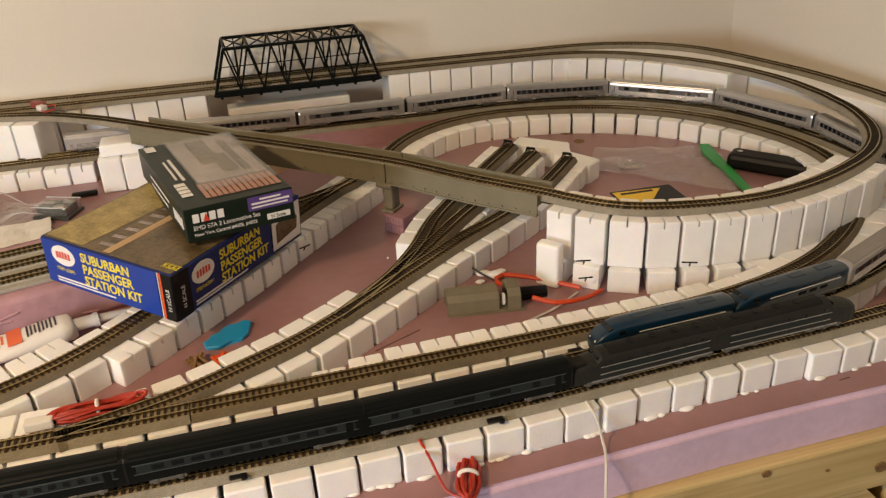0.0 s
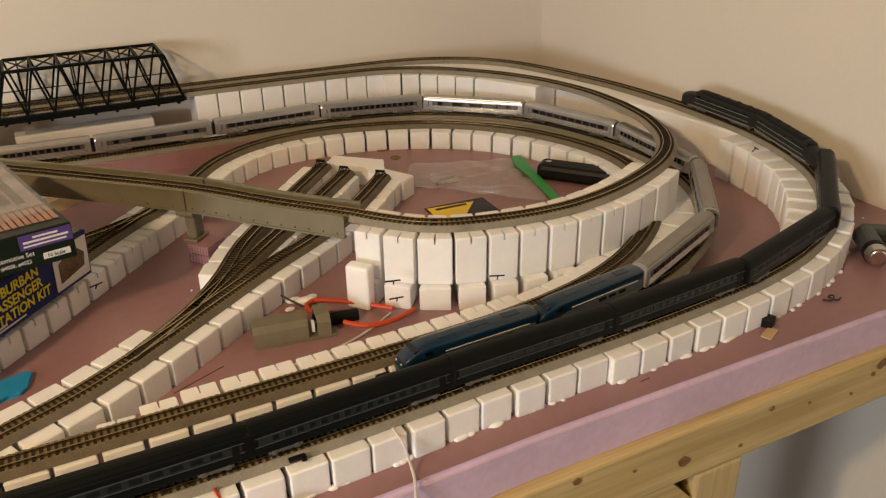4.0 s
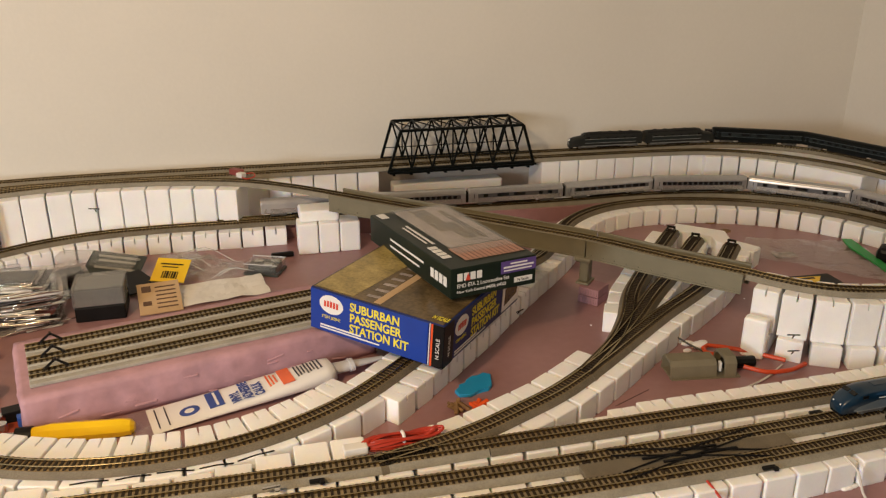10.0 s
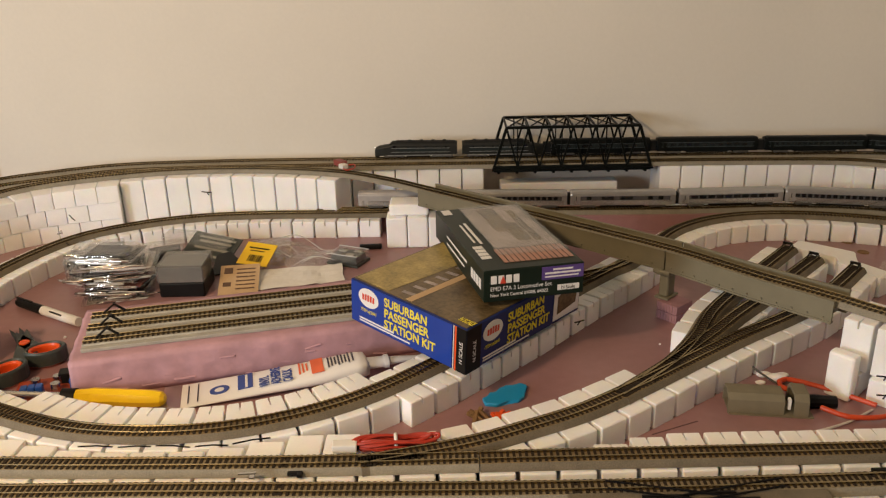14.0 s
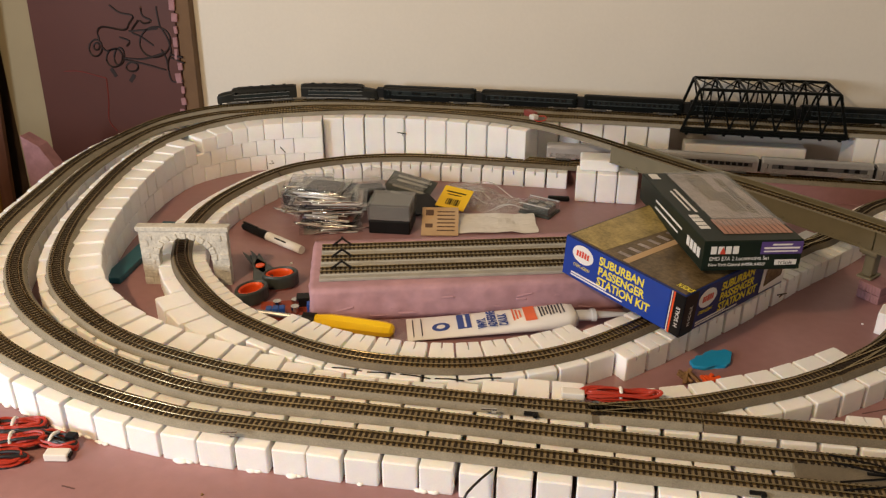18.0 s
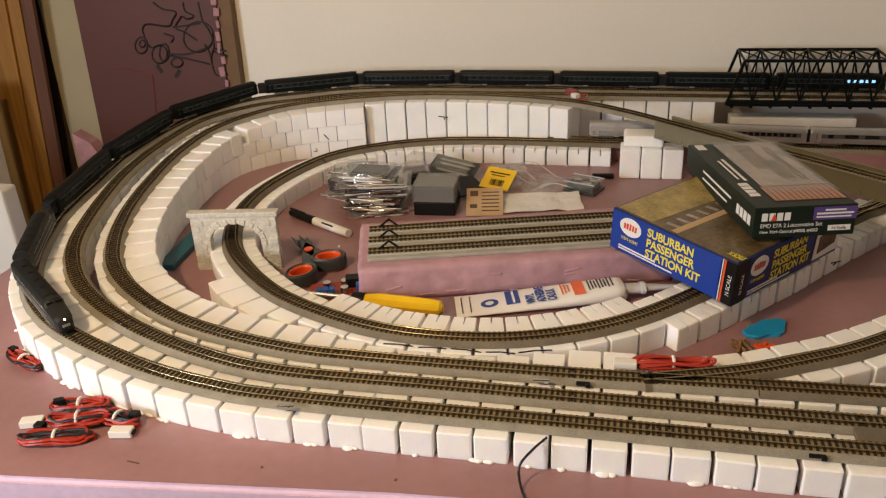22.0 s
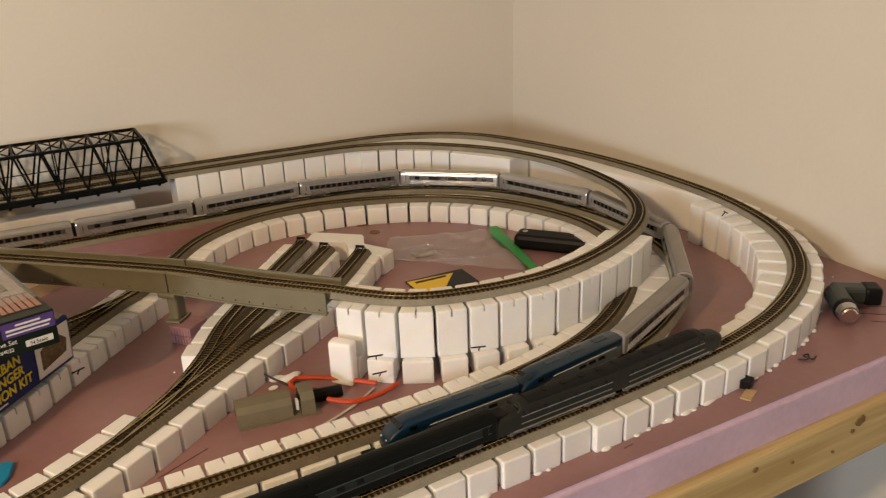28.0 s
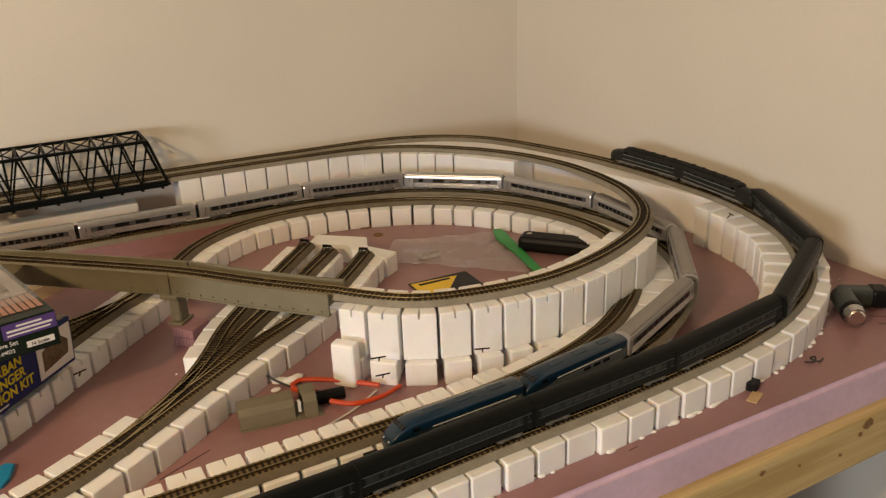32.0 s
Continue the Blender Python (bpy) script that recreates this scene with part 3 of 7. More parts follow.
def risers(label, line, s0, s1, right, left, pitch=0.0310, gap=0.0034, layers=1, avoid=(), split=0.034, slot=0, flare=0.0, glue=False):
    """A row of separate foam blocks under a track, wedge-shaped in curves. slot: the side on which each block has a cut."""
    t = empty("foam_riser")
    tagged(t, label, "foam riser", group="foam risers")
    n = max(1, round((s1 - s0) / pitch))
    rnd = random.Random(int(1000 * (s1 + s0 + line.length)))
    loose = 1.0 if glue else 0.45
    gaps = [0.0003 if glue and rnd.random() < 0.09 else gap / 2 * rnd.uniform(1 - 0.45 * loose, 1 + 0.55 * loose) for _ in range(n + 1)]
    for i in range(n):
        a, b = s0 + i * (s1 - s0) / n, s0 + (i + 1) * (s1 - s0) / n
        s = (a + b) / 2
        p, w = line.at(s), line.way(s)
        rt = right(s) if callable(right) else right
        lf = left(s) if callable(left) else left
        if any(math.hypot(p.x - q[0], p.y - q[1]) < q[2] for q in avoid):
            continue
        h = p.z - 0.0078
        yaw = math.atan2(w.y, w.x) + math.radians(rnd.uniform(-1.5, 1.5) * loose)
        back = (Matrix.Translation((p.x, p.y, 0)) @ Matrix.Rotation(yaw, 4, "Z")).inverted()
        cuts = [0.0, h]
        if layers > 1 and h > split + 0.015:
            k = max(2, min(layers, int(h / 0.022)))
            cuts = [h * j / k for j in range(k + 1)] if layers > 2 else [0.0, split, h]
        for lay, (z0, z1) in enumerate(zip(cuts, cuts[1:])):
            more = flare if lay == 0 and len(cuts) > 2 else 0.0
            shift = rnd.uniform(-0.0012, 0.0010) * loose
            pts = []
            sh = 0.5 * (b - a) if layers > 2 and lay % 2 else 0.0
            a1, b1 = a + (sh if i else 0.0), b + (sh if i < n - 1 else 0.0)
            for q, off, sg in ((a1, rt + more, 1), (b1, rt + more, -1), (b1, -lf, -1), (a1, -lf, 1)):
                v = back @ (line.at(q) + line.side(q) * off).to_2d().to_3d()
                pts.append((v.x + sg * gaps[i if sg > 0 else i + 1] * (1.7 if more else 0.7 if flare else 1.0), v.y + shift + rnd.uniform(-0.0005, 0.0005)))
            (x0, y0), (x1, y1), (x2, y2), (x3, y3) = pts
            c = 0.0009
            H = z1 - z0 - 0.0003
            slotted = bool(slot) and z1 > h - 0.001 and H > 0.012
            bm = bmesh.new()
            foam_block(bm, pts, H, 0.0011 if layers > 2 else 0.0014 if glue else 0.0012, c, (rt + lf) * 0.22 if slotted else 0.0, H - rnd.uniform(0.0055, 0.0085), slot)
            part("foam_block", bm, FOAM, t, m=pose(p.x, p.y, z0, 0, 0, math.degrees(yaw)))
        if glue and rnd.random() < 0.85:
            q = line.at(s + rnd.uniform(-0.009, 0.009)) + line.side(s) * (rt - 0.0005)
            bm = bmesh.new()
            for k in range(rnd.randint(2, 4)):
                bmesh.ops.create_icosphere(bm, subdivisions=2, radius=rnd.uniform(0.0018, 0.0040),
                                           matrix=Matrix.Translation((rnd.uniform(-0.008, 0.008), rnd.uniform(-0.0020, 0.001), 0)) @ Matrix.Diagonal((rnd.uniform(1.0, 1.9), rnd.uniform(0.6, 1.0), 0.5, 1)))
            for f in bm.faces:
                f.smooth = True
            part("glue_bead", bm, GLUE, t, m=pose(q.x, q.y, 0.0008, 0, 0, math.degrees(yaw)))
    return t


def plain_plank(label, line, s0, s1, right, left, drop, floor=0.0, name="foam_plank", mat=None):
    """A smooth length of foam under a track, from right of it to left of it."""
    n = max(2, int((s1 - s0) / 0.012))
    bm = bmesh.new()
    rings = []
    rnd = random.Random(n)
    for i in range(n + 1):
        s = s0 + (s1 - s0) * i / n
        p, r = line.at(s), line.side(s)
        lf = left(i / n) if callable(left) else left
        ragged = 0.0012 if i in (0, n) else 0.0004
        ring_ = []
        for u, z in ((right, floor), (-lf, floor), (-lf, p.z - drop - 0.002), (-lf + 0.002, p.z - drop), (right - 0.002, p.z - drop), (right, p.z - drop - 0.002)):
            q = p + r * (u + rnd.uniform(-ragged, ragged))
            ring_.append(bm.verts.new((q.x, q.y, z)))
        rings.append(ring_)
    for a, b in zip(rings, rings[1:]):
        for k in range(6):
            bm.faces.new((a[k], b[k], b[(k + 1) % 6], a[(k + 1) % 6]))
    bm.faces.new(rings[0])
    bm.faces.new(rings[-1][::-1])
    bmesh.ops.recalc_face_normals(bm, faces=bm.faces)
    return tagged(part(name, bm, mat or FOAM), label, "foam plank", group="foam risers")


def all_risers():
    L = T1.length
    a = T1.nearest(0.43, -0.782)
    bx0, bx1 = T1.nearest(0.262, 0.03), T1.nearest(-0.012, 0.034)
    c = T1.nearest(0.60, 0.012)
    o = T1.nearest(0.8835, -0.492)
    risers("white foam blocks under the front main lines", T1, 0.0, a, 0.0220, 0.050, gap=0.0030, glue=True)
    risers("white foam blocks rising round the outer curve", T1, a, o, 0.026, lambda s: 0.014 + 0.03 * min(1, max(0, (s - a - 0.1) / 0.3)), glue=True)
    plain_plank("smooth white foam plank under the outer line, torn at its end", T1, o, c, 0.024, lambda u: 0.012 + 0.034 * min(1.0, u / 0.30), 0.0078)
    risers("tall white foam blocks along the back wall", T1, c, bx0, 0.018, 0.050, 0.0325, 0.0022)
    risers("tall white foam blocks beside the truss bridge", T1, bx1, T1.nearest(-0.47, 0.045), 0.018, 0.046, 0.0345, 0.0022)
    risers("white foam blocks sinking round the far curve", T1, T1.nearest(-0.47, 0.045), L, 0.024, 0.044, 0.0320, 0.0026, glue=True)
    e = T3.nearest(-0.228, -0.058)
    f = T3.nearest(-0.58, -0.040)
    g = T3.nearest(-0.64, -0.66)
    h = T3.nearest(-0.14, -0.724)
    i = T3.nearest(0.42, -0.71)
    risers("tall white foam blocks under the inner line", T3, e, f, 0.017, 0.030, 0.0365, 0.0022)
    risers("stacked white foam blocks round the inner curve", T3, f, g, 0.021, 0.046, 0.0335, 0.0008, layers=3, split=0.02)
    inner = T3.arr[[k for k in range(len(T3.s)) if T3.nearest(-0.09, -0.572) < T3.s[k] < T3.nearest(-0.644, -0.301)]][:, :2]
    outer = T3.arr[[k for k in range(len(T3.s)) if f < T3.s[k] < h]][:, :2]

    def clear(s, other):
        """How far the track at s is from the other one."""
        p = T3.at(s)
        return float(np.min(np.hypot(other[:, 0] - p.x, other[:, 1] - p.y)))

    risers("white foam blocks between the front lines", T3, g, h, 0.016, lambda s: min(0.046, clear(s, inner) - 0.0225), gap=0.0028)
    risers("white foam blocks behind the front lines", T3, h, i, 0.016, lambda s: min(0.036, max(0.009, (s - h - 0.13) * 0.30)), slot=-1)
    j = T3.nearest(0.44, -0.141)
    risers("white foam blocks under the low curve", T3, i, j, 0.055, 0.030, 0.0335)
    k = T3.nearest(0.16, -0.305)
    risers("white foam blocks curving in behind the viaduct", T3, j, k, 0.018, 0.034)
    l = T3.nearest(-0.13, -0.608)
    risers("white foam blocks along the diagonal line", T3, k, l, 0.030, 0.034, slot=-1)
    m = T3.nearest(-0.47, -0.642)
    oval = risers("white foam blocks under the inner oval, marked with pen strokes", T3, l, m, 0.046, 0.021, gap=0.0026, slot=1)
    for x0, y0, x1, y1 in ((-0.378, -0.6915, -0.349, -0.6925), (-0.344, -0.6935, -0.317, -0.6930), (-0.313, -0.6920, -0.284, -0.6950), (-0.280, -0.6940, -0.253, -0.6930), (-0.250, -0.6910, -0.220, -0.6830)):
        bm = bmesh.new()
        tube(bm, [(x0, y0, 0.0251), ((x0 + x1) / 2, (y0 + y1) / 2 + 0.0012, 0.0252), (x1, y1, 0.0251)], 0.0007, 5)
        part("pen_stroke", bm, BLACKCARD, oval, "black pen stroke")
    n = T3.nearest(-0.17, -0.095)
    risers("white foam blocks round the inner oval", T3, m, n, 0.028, lambda s: max(0.027, min(0.046, clear(s, outer) - 0.050)) if s < T3.nearest(-0.572, -0.560) else 0.027, 0.0335, 0.0026, slot=1)
    plain_plank("dull pink foam strip under the silver train's track", T2, T2.nearest(0.42, -0.104), T2.nearest(-0.262, -0.0785), 0.013, 0.013, 0.0079, mat=PINK)
    low = [(*v.to_2d(), 0.052) for v in (T2.at(T2.nearest(0.75, -0.53) + 0.02 * q) for q in range(-14, 10))]
    risers("tall white foam blocks under the upper loop", UP, 0.012, UP.length, 0.027, 0.030, 0.0298, 0.0046, layers=2, avoid=low, flare=0.008, split=0.024, slot=1)
    risers("white foam blocks joining the back line", T2, T2.nearest(0.70, -0.105), T2.nearest(0.56, -0.03), 0.028, 0.024, 0.0335, 0.0022)
    risers("long white foam blocks under the upper loop's return", T2, 0.16, T2.nearest(0.70, -0.105), 0.028, 0.024, 0.088, 0.002,
           avoid=[(*v.to_2d(), 0.060) for v in (T2.at(T2.nearest(0.70, -0.245) + 0.02 * q) for q in range(-12, 20))])
    risers("white foam blocks beside the yard ladder", LAD1, 0.012, LAD1.length, lambda s: min(0.026, max(0.006, (s - 0.03) * 0.35)), lambda s: 0.034 if s < 0.28 else 0.013)
    risers("white foam blocks between the yard tracks", LAD2, 0.10, LAD2.length, 0.018, 0.010)
    risers("white foam blocks along the yard's far side", LAD3, 0.12, LAD3.length, 0.010, 0.028)
    bm = bmesh.new()
    prism(bm, [(0.375, -0.262), (0.398, -0.236), (0.452, -0.284), (0.437, -0.318), (0.463, -0.356), (0.440, -0.372), (0.414, -0.322), (0.420, -0.300)], 0.0, 0.0256)
    bmesh.ops.bevel(bm, geom=[e for e in bm.edges if max(v.co.z for v in e.verts) > 0.001], offset=0.0015, segments=2, affect="EDGES")
    tagged(part("foam_slab", bm, FOAM), "white L-shaped foam slab round the yard's stub ends", "foam slab")


# ---- rolling stock: x along the car, z up from the rails ----
def hull(bm, sections):
    """A skin through cross sections: x, half width, floor, eaves, crown."""
    rings = []
    for x, w, z0, ze, zc in sections:
        pts = [(-w, z0), (-w, ze)]
        for k in range(1, 8):
            a = math.pi * (1 - k / 8)
            pts.append((w * math.cos(a), ze + (zc - ze) * math.sin(a)))
        pts += [(w, ze), (w, z0)]
        rings.append([bm.verts.new((x, y, z)) for y, z in pts])
    n = len(rings[0])
    for a, b in zip(rings, rings[1:]):
        for k in range(n):
            bm.faces.new((a[k], a[(k + 1) % n], b[(k + 1) % n], b[k]))
    bm.faces.new(rings[0][::-1])
    bm.faces.new(rings[-1])
    bmesh.ops.recalc_face_normals(bm, faces=bm.faces)


def bogie(x, parent, axles=2, wheelbase=0.016):
    bm = bmesh.new()
    for y in (-0.0084, 0.0084):
        box(bm, (x, y, 0.0040), (wheelbase + 0.008, 0.0016, 0.0030), bevel=0.0006, seg=1)
        for k in range(axles):
            xx = x + wheelbase * (k / (axles - 1) - 0.5)
            box(bm, (xx, y * 1.10, 0.0040), (0.0036, 0.0012, 0.0040), bevel=0.0005, seg=1)
    box(bm, (x, 0, 0.0048), (0.006, 0.016, 0.002))
    b = part("bogie", bm, BOGIE, parent)
    for k in range(axles):
        xx = x + wheelbase * (k / (axles - 1) - 0.5)
        bm = bmesh.new()
        for y in (-0.0046, 0.0046):
            cyl(bm, (xx, y - 0.0008, 0.0028), (xx, y + 0.0008, 0.0028), 0.0028, n=12)
        cyl(bm, (xx, -0.004, 0.0028), (xx, 0.004, 0.0028), 0.0008, n=6)
        part("wheelset", bm, RAIL, b)


def rail_car(name, label, body_mat, band_mat, roof_mat, windows, lit=None, tail=False, length=0.160, stripes=True, group="", glass=None, gangway=True):
    glass = glass or DARKWIN
    t = empty(name)
    tagged(t, label, "train car", group=group)
    h = length / 2
    bm = bmesh.new()
    sec = [(-h, 0.0088, 0.0065, 0.0205, 0.0265), (-h + 0.002, 0.0094, 0.0058, 0.0208, 0.0270), (h - 0.002, 0.0094, 0.0058, 0.0208, 0.0270), (h, 0.0088, 0.0065, 0.0205, 0.0265)]
    if tail:
        sec = [(-h, 0.0045, 0.0075, 0.0185, 0.0225), (-h + 0.003, 0.0070, 0.0065, 0.0195, 0.0245), (-h + 0.010, 0.0090, 0.0058, 0.0205, 0.0264)] + sec[1:]
        sec[3] = (-h + 0.020, 0.0094, 0.0058, 0.0208, 0.0270)
    hull(bm, sec)
    part("body", bm, body_mat, t)
    bm = bmesh.new()
    hull(bm, [(-h + 0.004 + (0.016 if tail else 0), 0.0078, 0.0235, 0.0240, 0.02745), (h - 0.004, 0.0078, 0.0235, 0.0240, 0.02745)])
    part("roof", bm, roof_mat, t)
    for y in (-1, 1):
        bm = bmesh.new()
        box(bm, (0.006 if tail else 0, y * 0.0094, 0.0163), (length - (0.044 if tail else 0.016), 0.0006, 0.0062), bevel=0.0002, seg=1)
        part("window_band", bm, band_mat, t)
        if stripes:
            for z in (0.0127, 0.0199):
                bm = bmesh.new()
                box(bm, (0.006 if tail else 0, y * 0.0096, z), (length - (0.044 if tail else 0.012), 0.0004, 0.0006))
                part("stripe", bm, STRIPE, t)
        else:
            for z in (0.0070, 0.0088, 0.0106, 0.0124):
                bm = bmesh.new()
                box(bm, (0, y * 0.0095, z), (length - 0.010, 0.0007, 0.0008), bevel=0.0002, seg=1)
                part("fluted_rib", bm, CHROME, t)
        for x, w in windows:
            bm = bmesh.new()
            box(bm, (x, y * 0.0097, 0.0167), (w * (1.0 if stripes else 1.15), 0.0008, 0.0042 if stripes else 0.0052), bevel=0.0003, seg=1)
            part("window", bm, lit if lit and (not tail or x < -0.02) else glass, t)
        bm = bmesh.new()
        box(bm, (h - 0.012, y * 0.0096, 0.0135), (0.0055, 0.0006, 0.0130), bevel=0.0003, seg=1)
        part("door", bm, body_mat, t)
    bm = bmesh.new()
    box(bm, (0, 0, 0.0052), (length * 0.42, 0.013, 0.0045), bevel=0.0008, seg=1)
    part("underframe", bm, UNDER, t)
    for x in (-h + 0.026, h - 0.026):
        bogie(x, t)
    if gangway:
        bm = bmesh.new()
        box(bm, (h + 0.004, 0, 0.014), (0.017, 0.012, 0.016), bevel=0.0006, seg=1)
        part("gangway", bm, UNDER, t)
    return t


def loco(name, label, body_mat, flash_mat, lamp_mat, length=0.134, group=""):
    t = empty(name)
    tagged(t, label, "locomotive", group=group)
    h = length / 2
    bm = bmesh.new()
    hull(bm, [(-h, 0.0090, 0.0062, 0.0210, 0.0268), (h - 0.034, 0.0095, 0.0056, 0.0212, 0.0278), (h - 0.029, 0.0095, 0.0056, 0.0208, 0.0276),
              (h - 0.025, 0.0094, 0.0056, 0.0190, 0.0228), (h - 0.014, 0.0092, 0.0050, 0.0172, 0.0212), (h - 0.007, 0.0085, 0.0045, 0.0158, 0.0198),
              (h - 0.002, 0.0070, 0.0042, 0.0130, 0.0175), (h, 0.0050, 0.0050, 0.0105, 0.0140)])
    part("body", bm, body_mat, t)
    bm = bmesh.new()
    hull(bm, [(-h + 0.004, 0.0074, 0.0240, 0.0245, 0.02745), (h - 0.036, 0.0074, 0.0240, 0.0250, 0.0284)])
    for k in range(4 if flash_mat is GREYBAND else 1):
        cyl(bm, (-h + 0.020 + 0.019 * k, 0, 0.0275), (-h + 0.020 + 0.019 * k, 0, 0.0288), 0.0030, n=12)
    part("roof", bm, UNDER if flash_mat is GREYBAND else body_mat, t)
    for y in (-1, 1):
        bm = bmesh.new()
        box(bm, (-0.012, y * 0.0095, 0.0140), (length - 0.050, 0.0006, 0.0052), bevel=0.0002, seg=1)
        part("side_flash", bm, flash_mat, t)
        for z in (0.0108, 0.0172):
            bm = bmesh.new()
            box(bm, (-0.008, y * 0.0097, z), (length - 0.040, 0.0004, 0.0006))
            part("stripe", bm, PINSTRIPE, t)
        bm = bmesh.new()
        box(bm, (-0.006, y * 0.0093, 0.0056), (length - 0.030, 0.0008, 0.0012))
        part("sill", bm, PINSTRIPE, t)
        for k in range(5):
            bm = bmesh.new()
            cyl(bm, (-h + 0.018 + k * 0.016, y * 0.0094, 0.0190), (-h + 0.018 + k * 0.016, y * 0.0100, 0.0190), 0.0015, n=10)
            part("porthole", bm, DARKWIN, t)
        bm = bmesh.new()
        box(bm, (h - 0.033, y * 0.0096, 0.0195), (0.006, 0.0006, 0.0042), bevel=0.0003, seg=1)
        part("cab_window", bm, BLACKWIN, t)
        bm = bmesh.new()
        box(bm, (h - 0.0262, y * 0.0042, 0.0236), (0.0012, 0.0062, 0.0030), bevel=0.0003, seg=1)
        part("windscreen", bm, BLACKWIN, t)
    bm = bmesh.new()
    bmesh.ops.create_icosphere(bm, subdivisions=2, radius=0.0015, matrix=Matrix.Translation((h - 0.0024, 0, 0.0160)))
    part("headlight", bm, lamp_mat, t)
    bm = bmesh.new()
    box(bm, (h - 0.0006, 0, 0.0105), (0.0020, 0.0075, 0.0034), bevel=0.0005, seg=1)
    part("nose_plate", bm, PINSTRIPE if flash_mat is GREYBAND else GREYLOCO, t, "pale nose plate")
    bm = bmesh.new()
    box(bm, (h - 0.004, 0, 0.0042), (0.007, 0.013, 0.0045), bevel=0.001, seg=1)
    part("pilot", bm, UNDER, t)
    bm = bmesh.new()
    box(bm, (-0.004, 0, 0.0050), (0.040, 0.014, 0.005), bevel=0.001, seg=1)
    part("fuel_tank", bm, UNDER, t)
    for x in (-h + 0.024, h - 0.032):
        bogie(x, t, 3, 0.026)
    return t


def slab_loco(name, label, length=0.125, group=""):
    """A modern streamlined diesel: flat roof, wedge nose, blue above and silver along the side."""
    t = empty(name)
    tagged(t, label, "locomotive", group=group)
    h = length / 2
    bm = bmesh.new()
    hull(bm, [(-h, 0.0088, 0.0060, 0.0215, 0.0248), (-h + 0.002, 0.0094, 0.0056, 0.0222, 0.0256), (h - 0.024, 0.0094, 0.0056, 0.0222, 0.0256), (h - 0.016, 0.0093, 0.0052, 0.0208, 0.0240),
              (h - 0.007, 0.0088, 0.0046, 0.0172, 0.0196), (h - 0.002, 0.0078, 0.0042, 0.0135, 0.0155), (h, 0.0064, 0.0048, 0.0100, 0.0118)])
    for f in bm.faces:
        f.smooth = True
    part("body", bm, BLUELOCO, t)
    for k in range(3):
        slab("roof_hatch", (-0.040 + 0.030 * k, 0, 0.02545), (0.016, 0.0070, 0.0010), BLUELOCO, t, bevel=0.0004)
    for y in (-1, 1):
        upright("side_flash", [(-h + 0.003, 0.0066), (h - 0.012, 0.0066), (h - 0.016, 0.0100), (h - 0.036, 0.0140), (-h + 0.003, 0.0158)], y * 0.0094 - 0.0004, y * 0.0094 + 0.0004, GREYLOCO, t, "silver side panel")
        slab("stripe", (-0.014, y * 0.0096, 0.0164), (length - 0.046, 0.0005, 0.0008), WHITEINK, t)
        slab("sill", (-0.004, y * 0.0095, 0.0060), (length - 0.022, 0.0006, 0.0010), PINSTRIPE, t)
        for x in (-0.034, -0.022, -0.010):
            slab("grille", (x, y * 0.0097, 0.0125), (0.0085, 0.0006, 0.0030), UNDER, t)
        slab("cab_window", (h - 0.022, y * 0.0095, 0.0190), (0.006, 0.0008, 0.0034), BLACKWIN, t, bevel=0.0003)
        slab("windscreen", (0, 0, 0), (0.0042, 0.0070, 0.0008), BLACKWIN, t, bevel=0.0003, m=pose(h - 0.0125, y * 0.0042, 0.0221, 0, 26, 0))
        bm = bmesh.new()
        bmesh.ops.create_icosphere(bm, subdivisions=1, radius=0.0010, matrix=Matrix.Translation((h - 0.0010, y * 0.0042, 0.0128)))
        part("headlight", bm, WHITEINK, t, "unlit headlight")
    slab("pilot", (h - 0.004, 0, 0.0042), (0.007, 0.013, 0.0045), UNDER, t, bevel=0.001)
    slab("fuel_tank", (-0.004, 0, 0.0050), (0.040, 0.014, 0.005), UNDER, t, bevel=0.001)
    for x in (-h + 0.024, h - 0.032):
        bogie(x, t, 2, 0.020)
    return t


def on_rails(line, s, half):
    """The pose of a vehicle that stands on the line with its middle at s."""
    a, b = line.at(s - half), line.at(s + half)
    d = (b - a).normalized()
    m = (a + b) / 2
    return pose(m.x, m.y, m.z, 0, -math.degrees(math.asin(d.z)), math.degrees(math.atan2(d.y, d.x)))


ROW = [(-0.060 + 0.0086 * k, 0.0050) for k in range(15)]
PAIRS = [(-0.058 + 0.0125 * k, 0.0085) for k in range(10)]
FEW = [(-0.055, 0.006), (-0.040, 0.006), (-0.005, 0.016), (0.022, 0.016), (0.050, 0.006)]
MOVING = []


def grey_train():
    g = "cars of the grey train"
    n = loco("streamlined_locomotive", "dark grey streamlined diesel locomotive with a lit headlight", ENGINE, GREYBAND, HEADLIGHT, length=0.134, group=g)
    b = loco("streamlined_locomotive", "dark grey streamlined diesel locomotive with its headlight off", ENGINE, GREYBAND, STRIPE, length=0.134, group=g)
    MOVING.append((n, 0.065, 0.045))
    MOVING.append((b, 0.065 + 0.1355, -0.045))
    at = 0.065 + 0.135 + 0.068 + 0.081
    for k in range(CARS):
        last = k == CARS - 1
        w = FEW if k == 0 else (ROW, PAIRS)[k % 2]
        c = rail_car("passenger_car", "dark grey observation car with lit bluish windows" if last else ("dark grey baggage car with few windows" if k == 0 else "dark grey passenger car with a paler window band"),
                     GREYCAR, GREYBAND, GREYCAR, w, lit=LITWIN if last else None, tail=last, group=g, length=0.159)
        MOVING.append((c, at, 0.052))
        at += 0.162


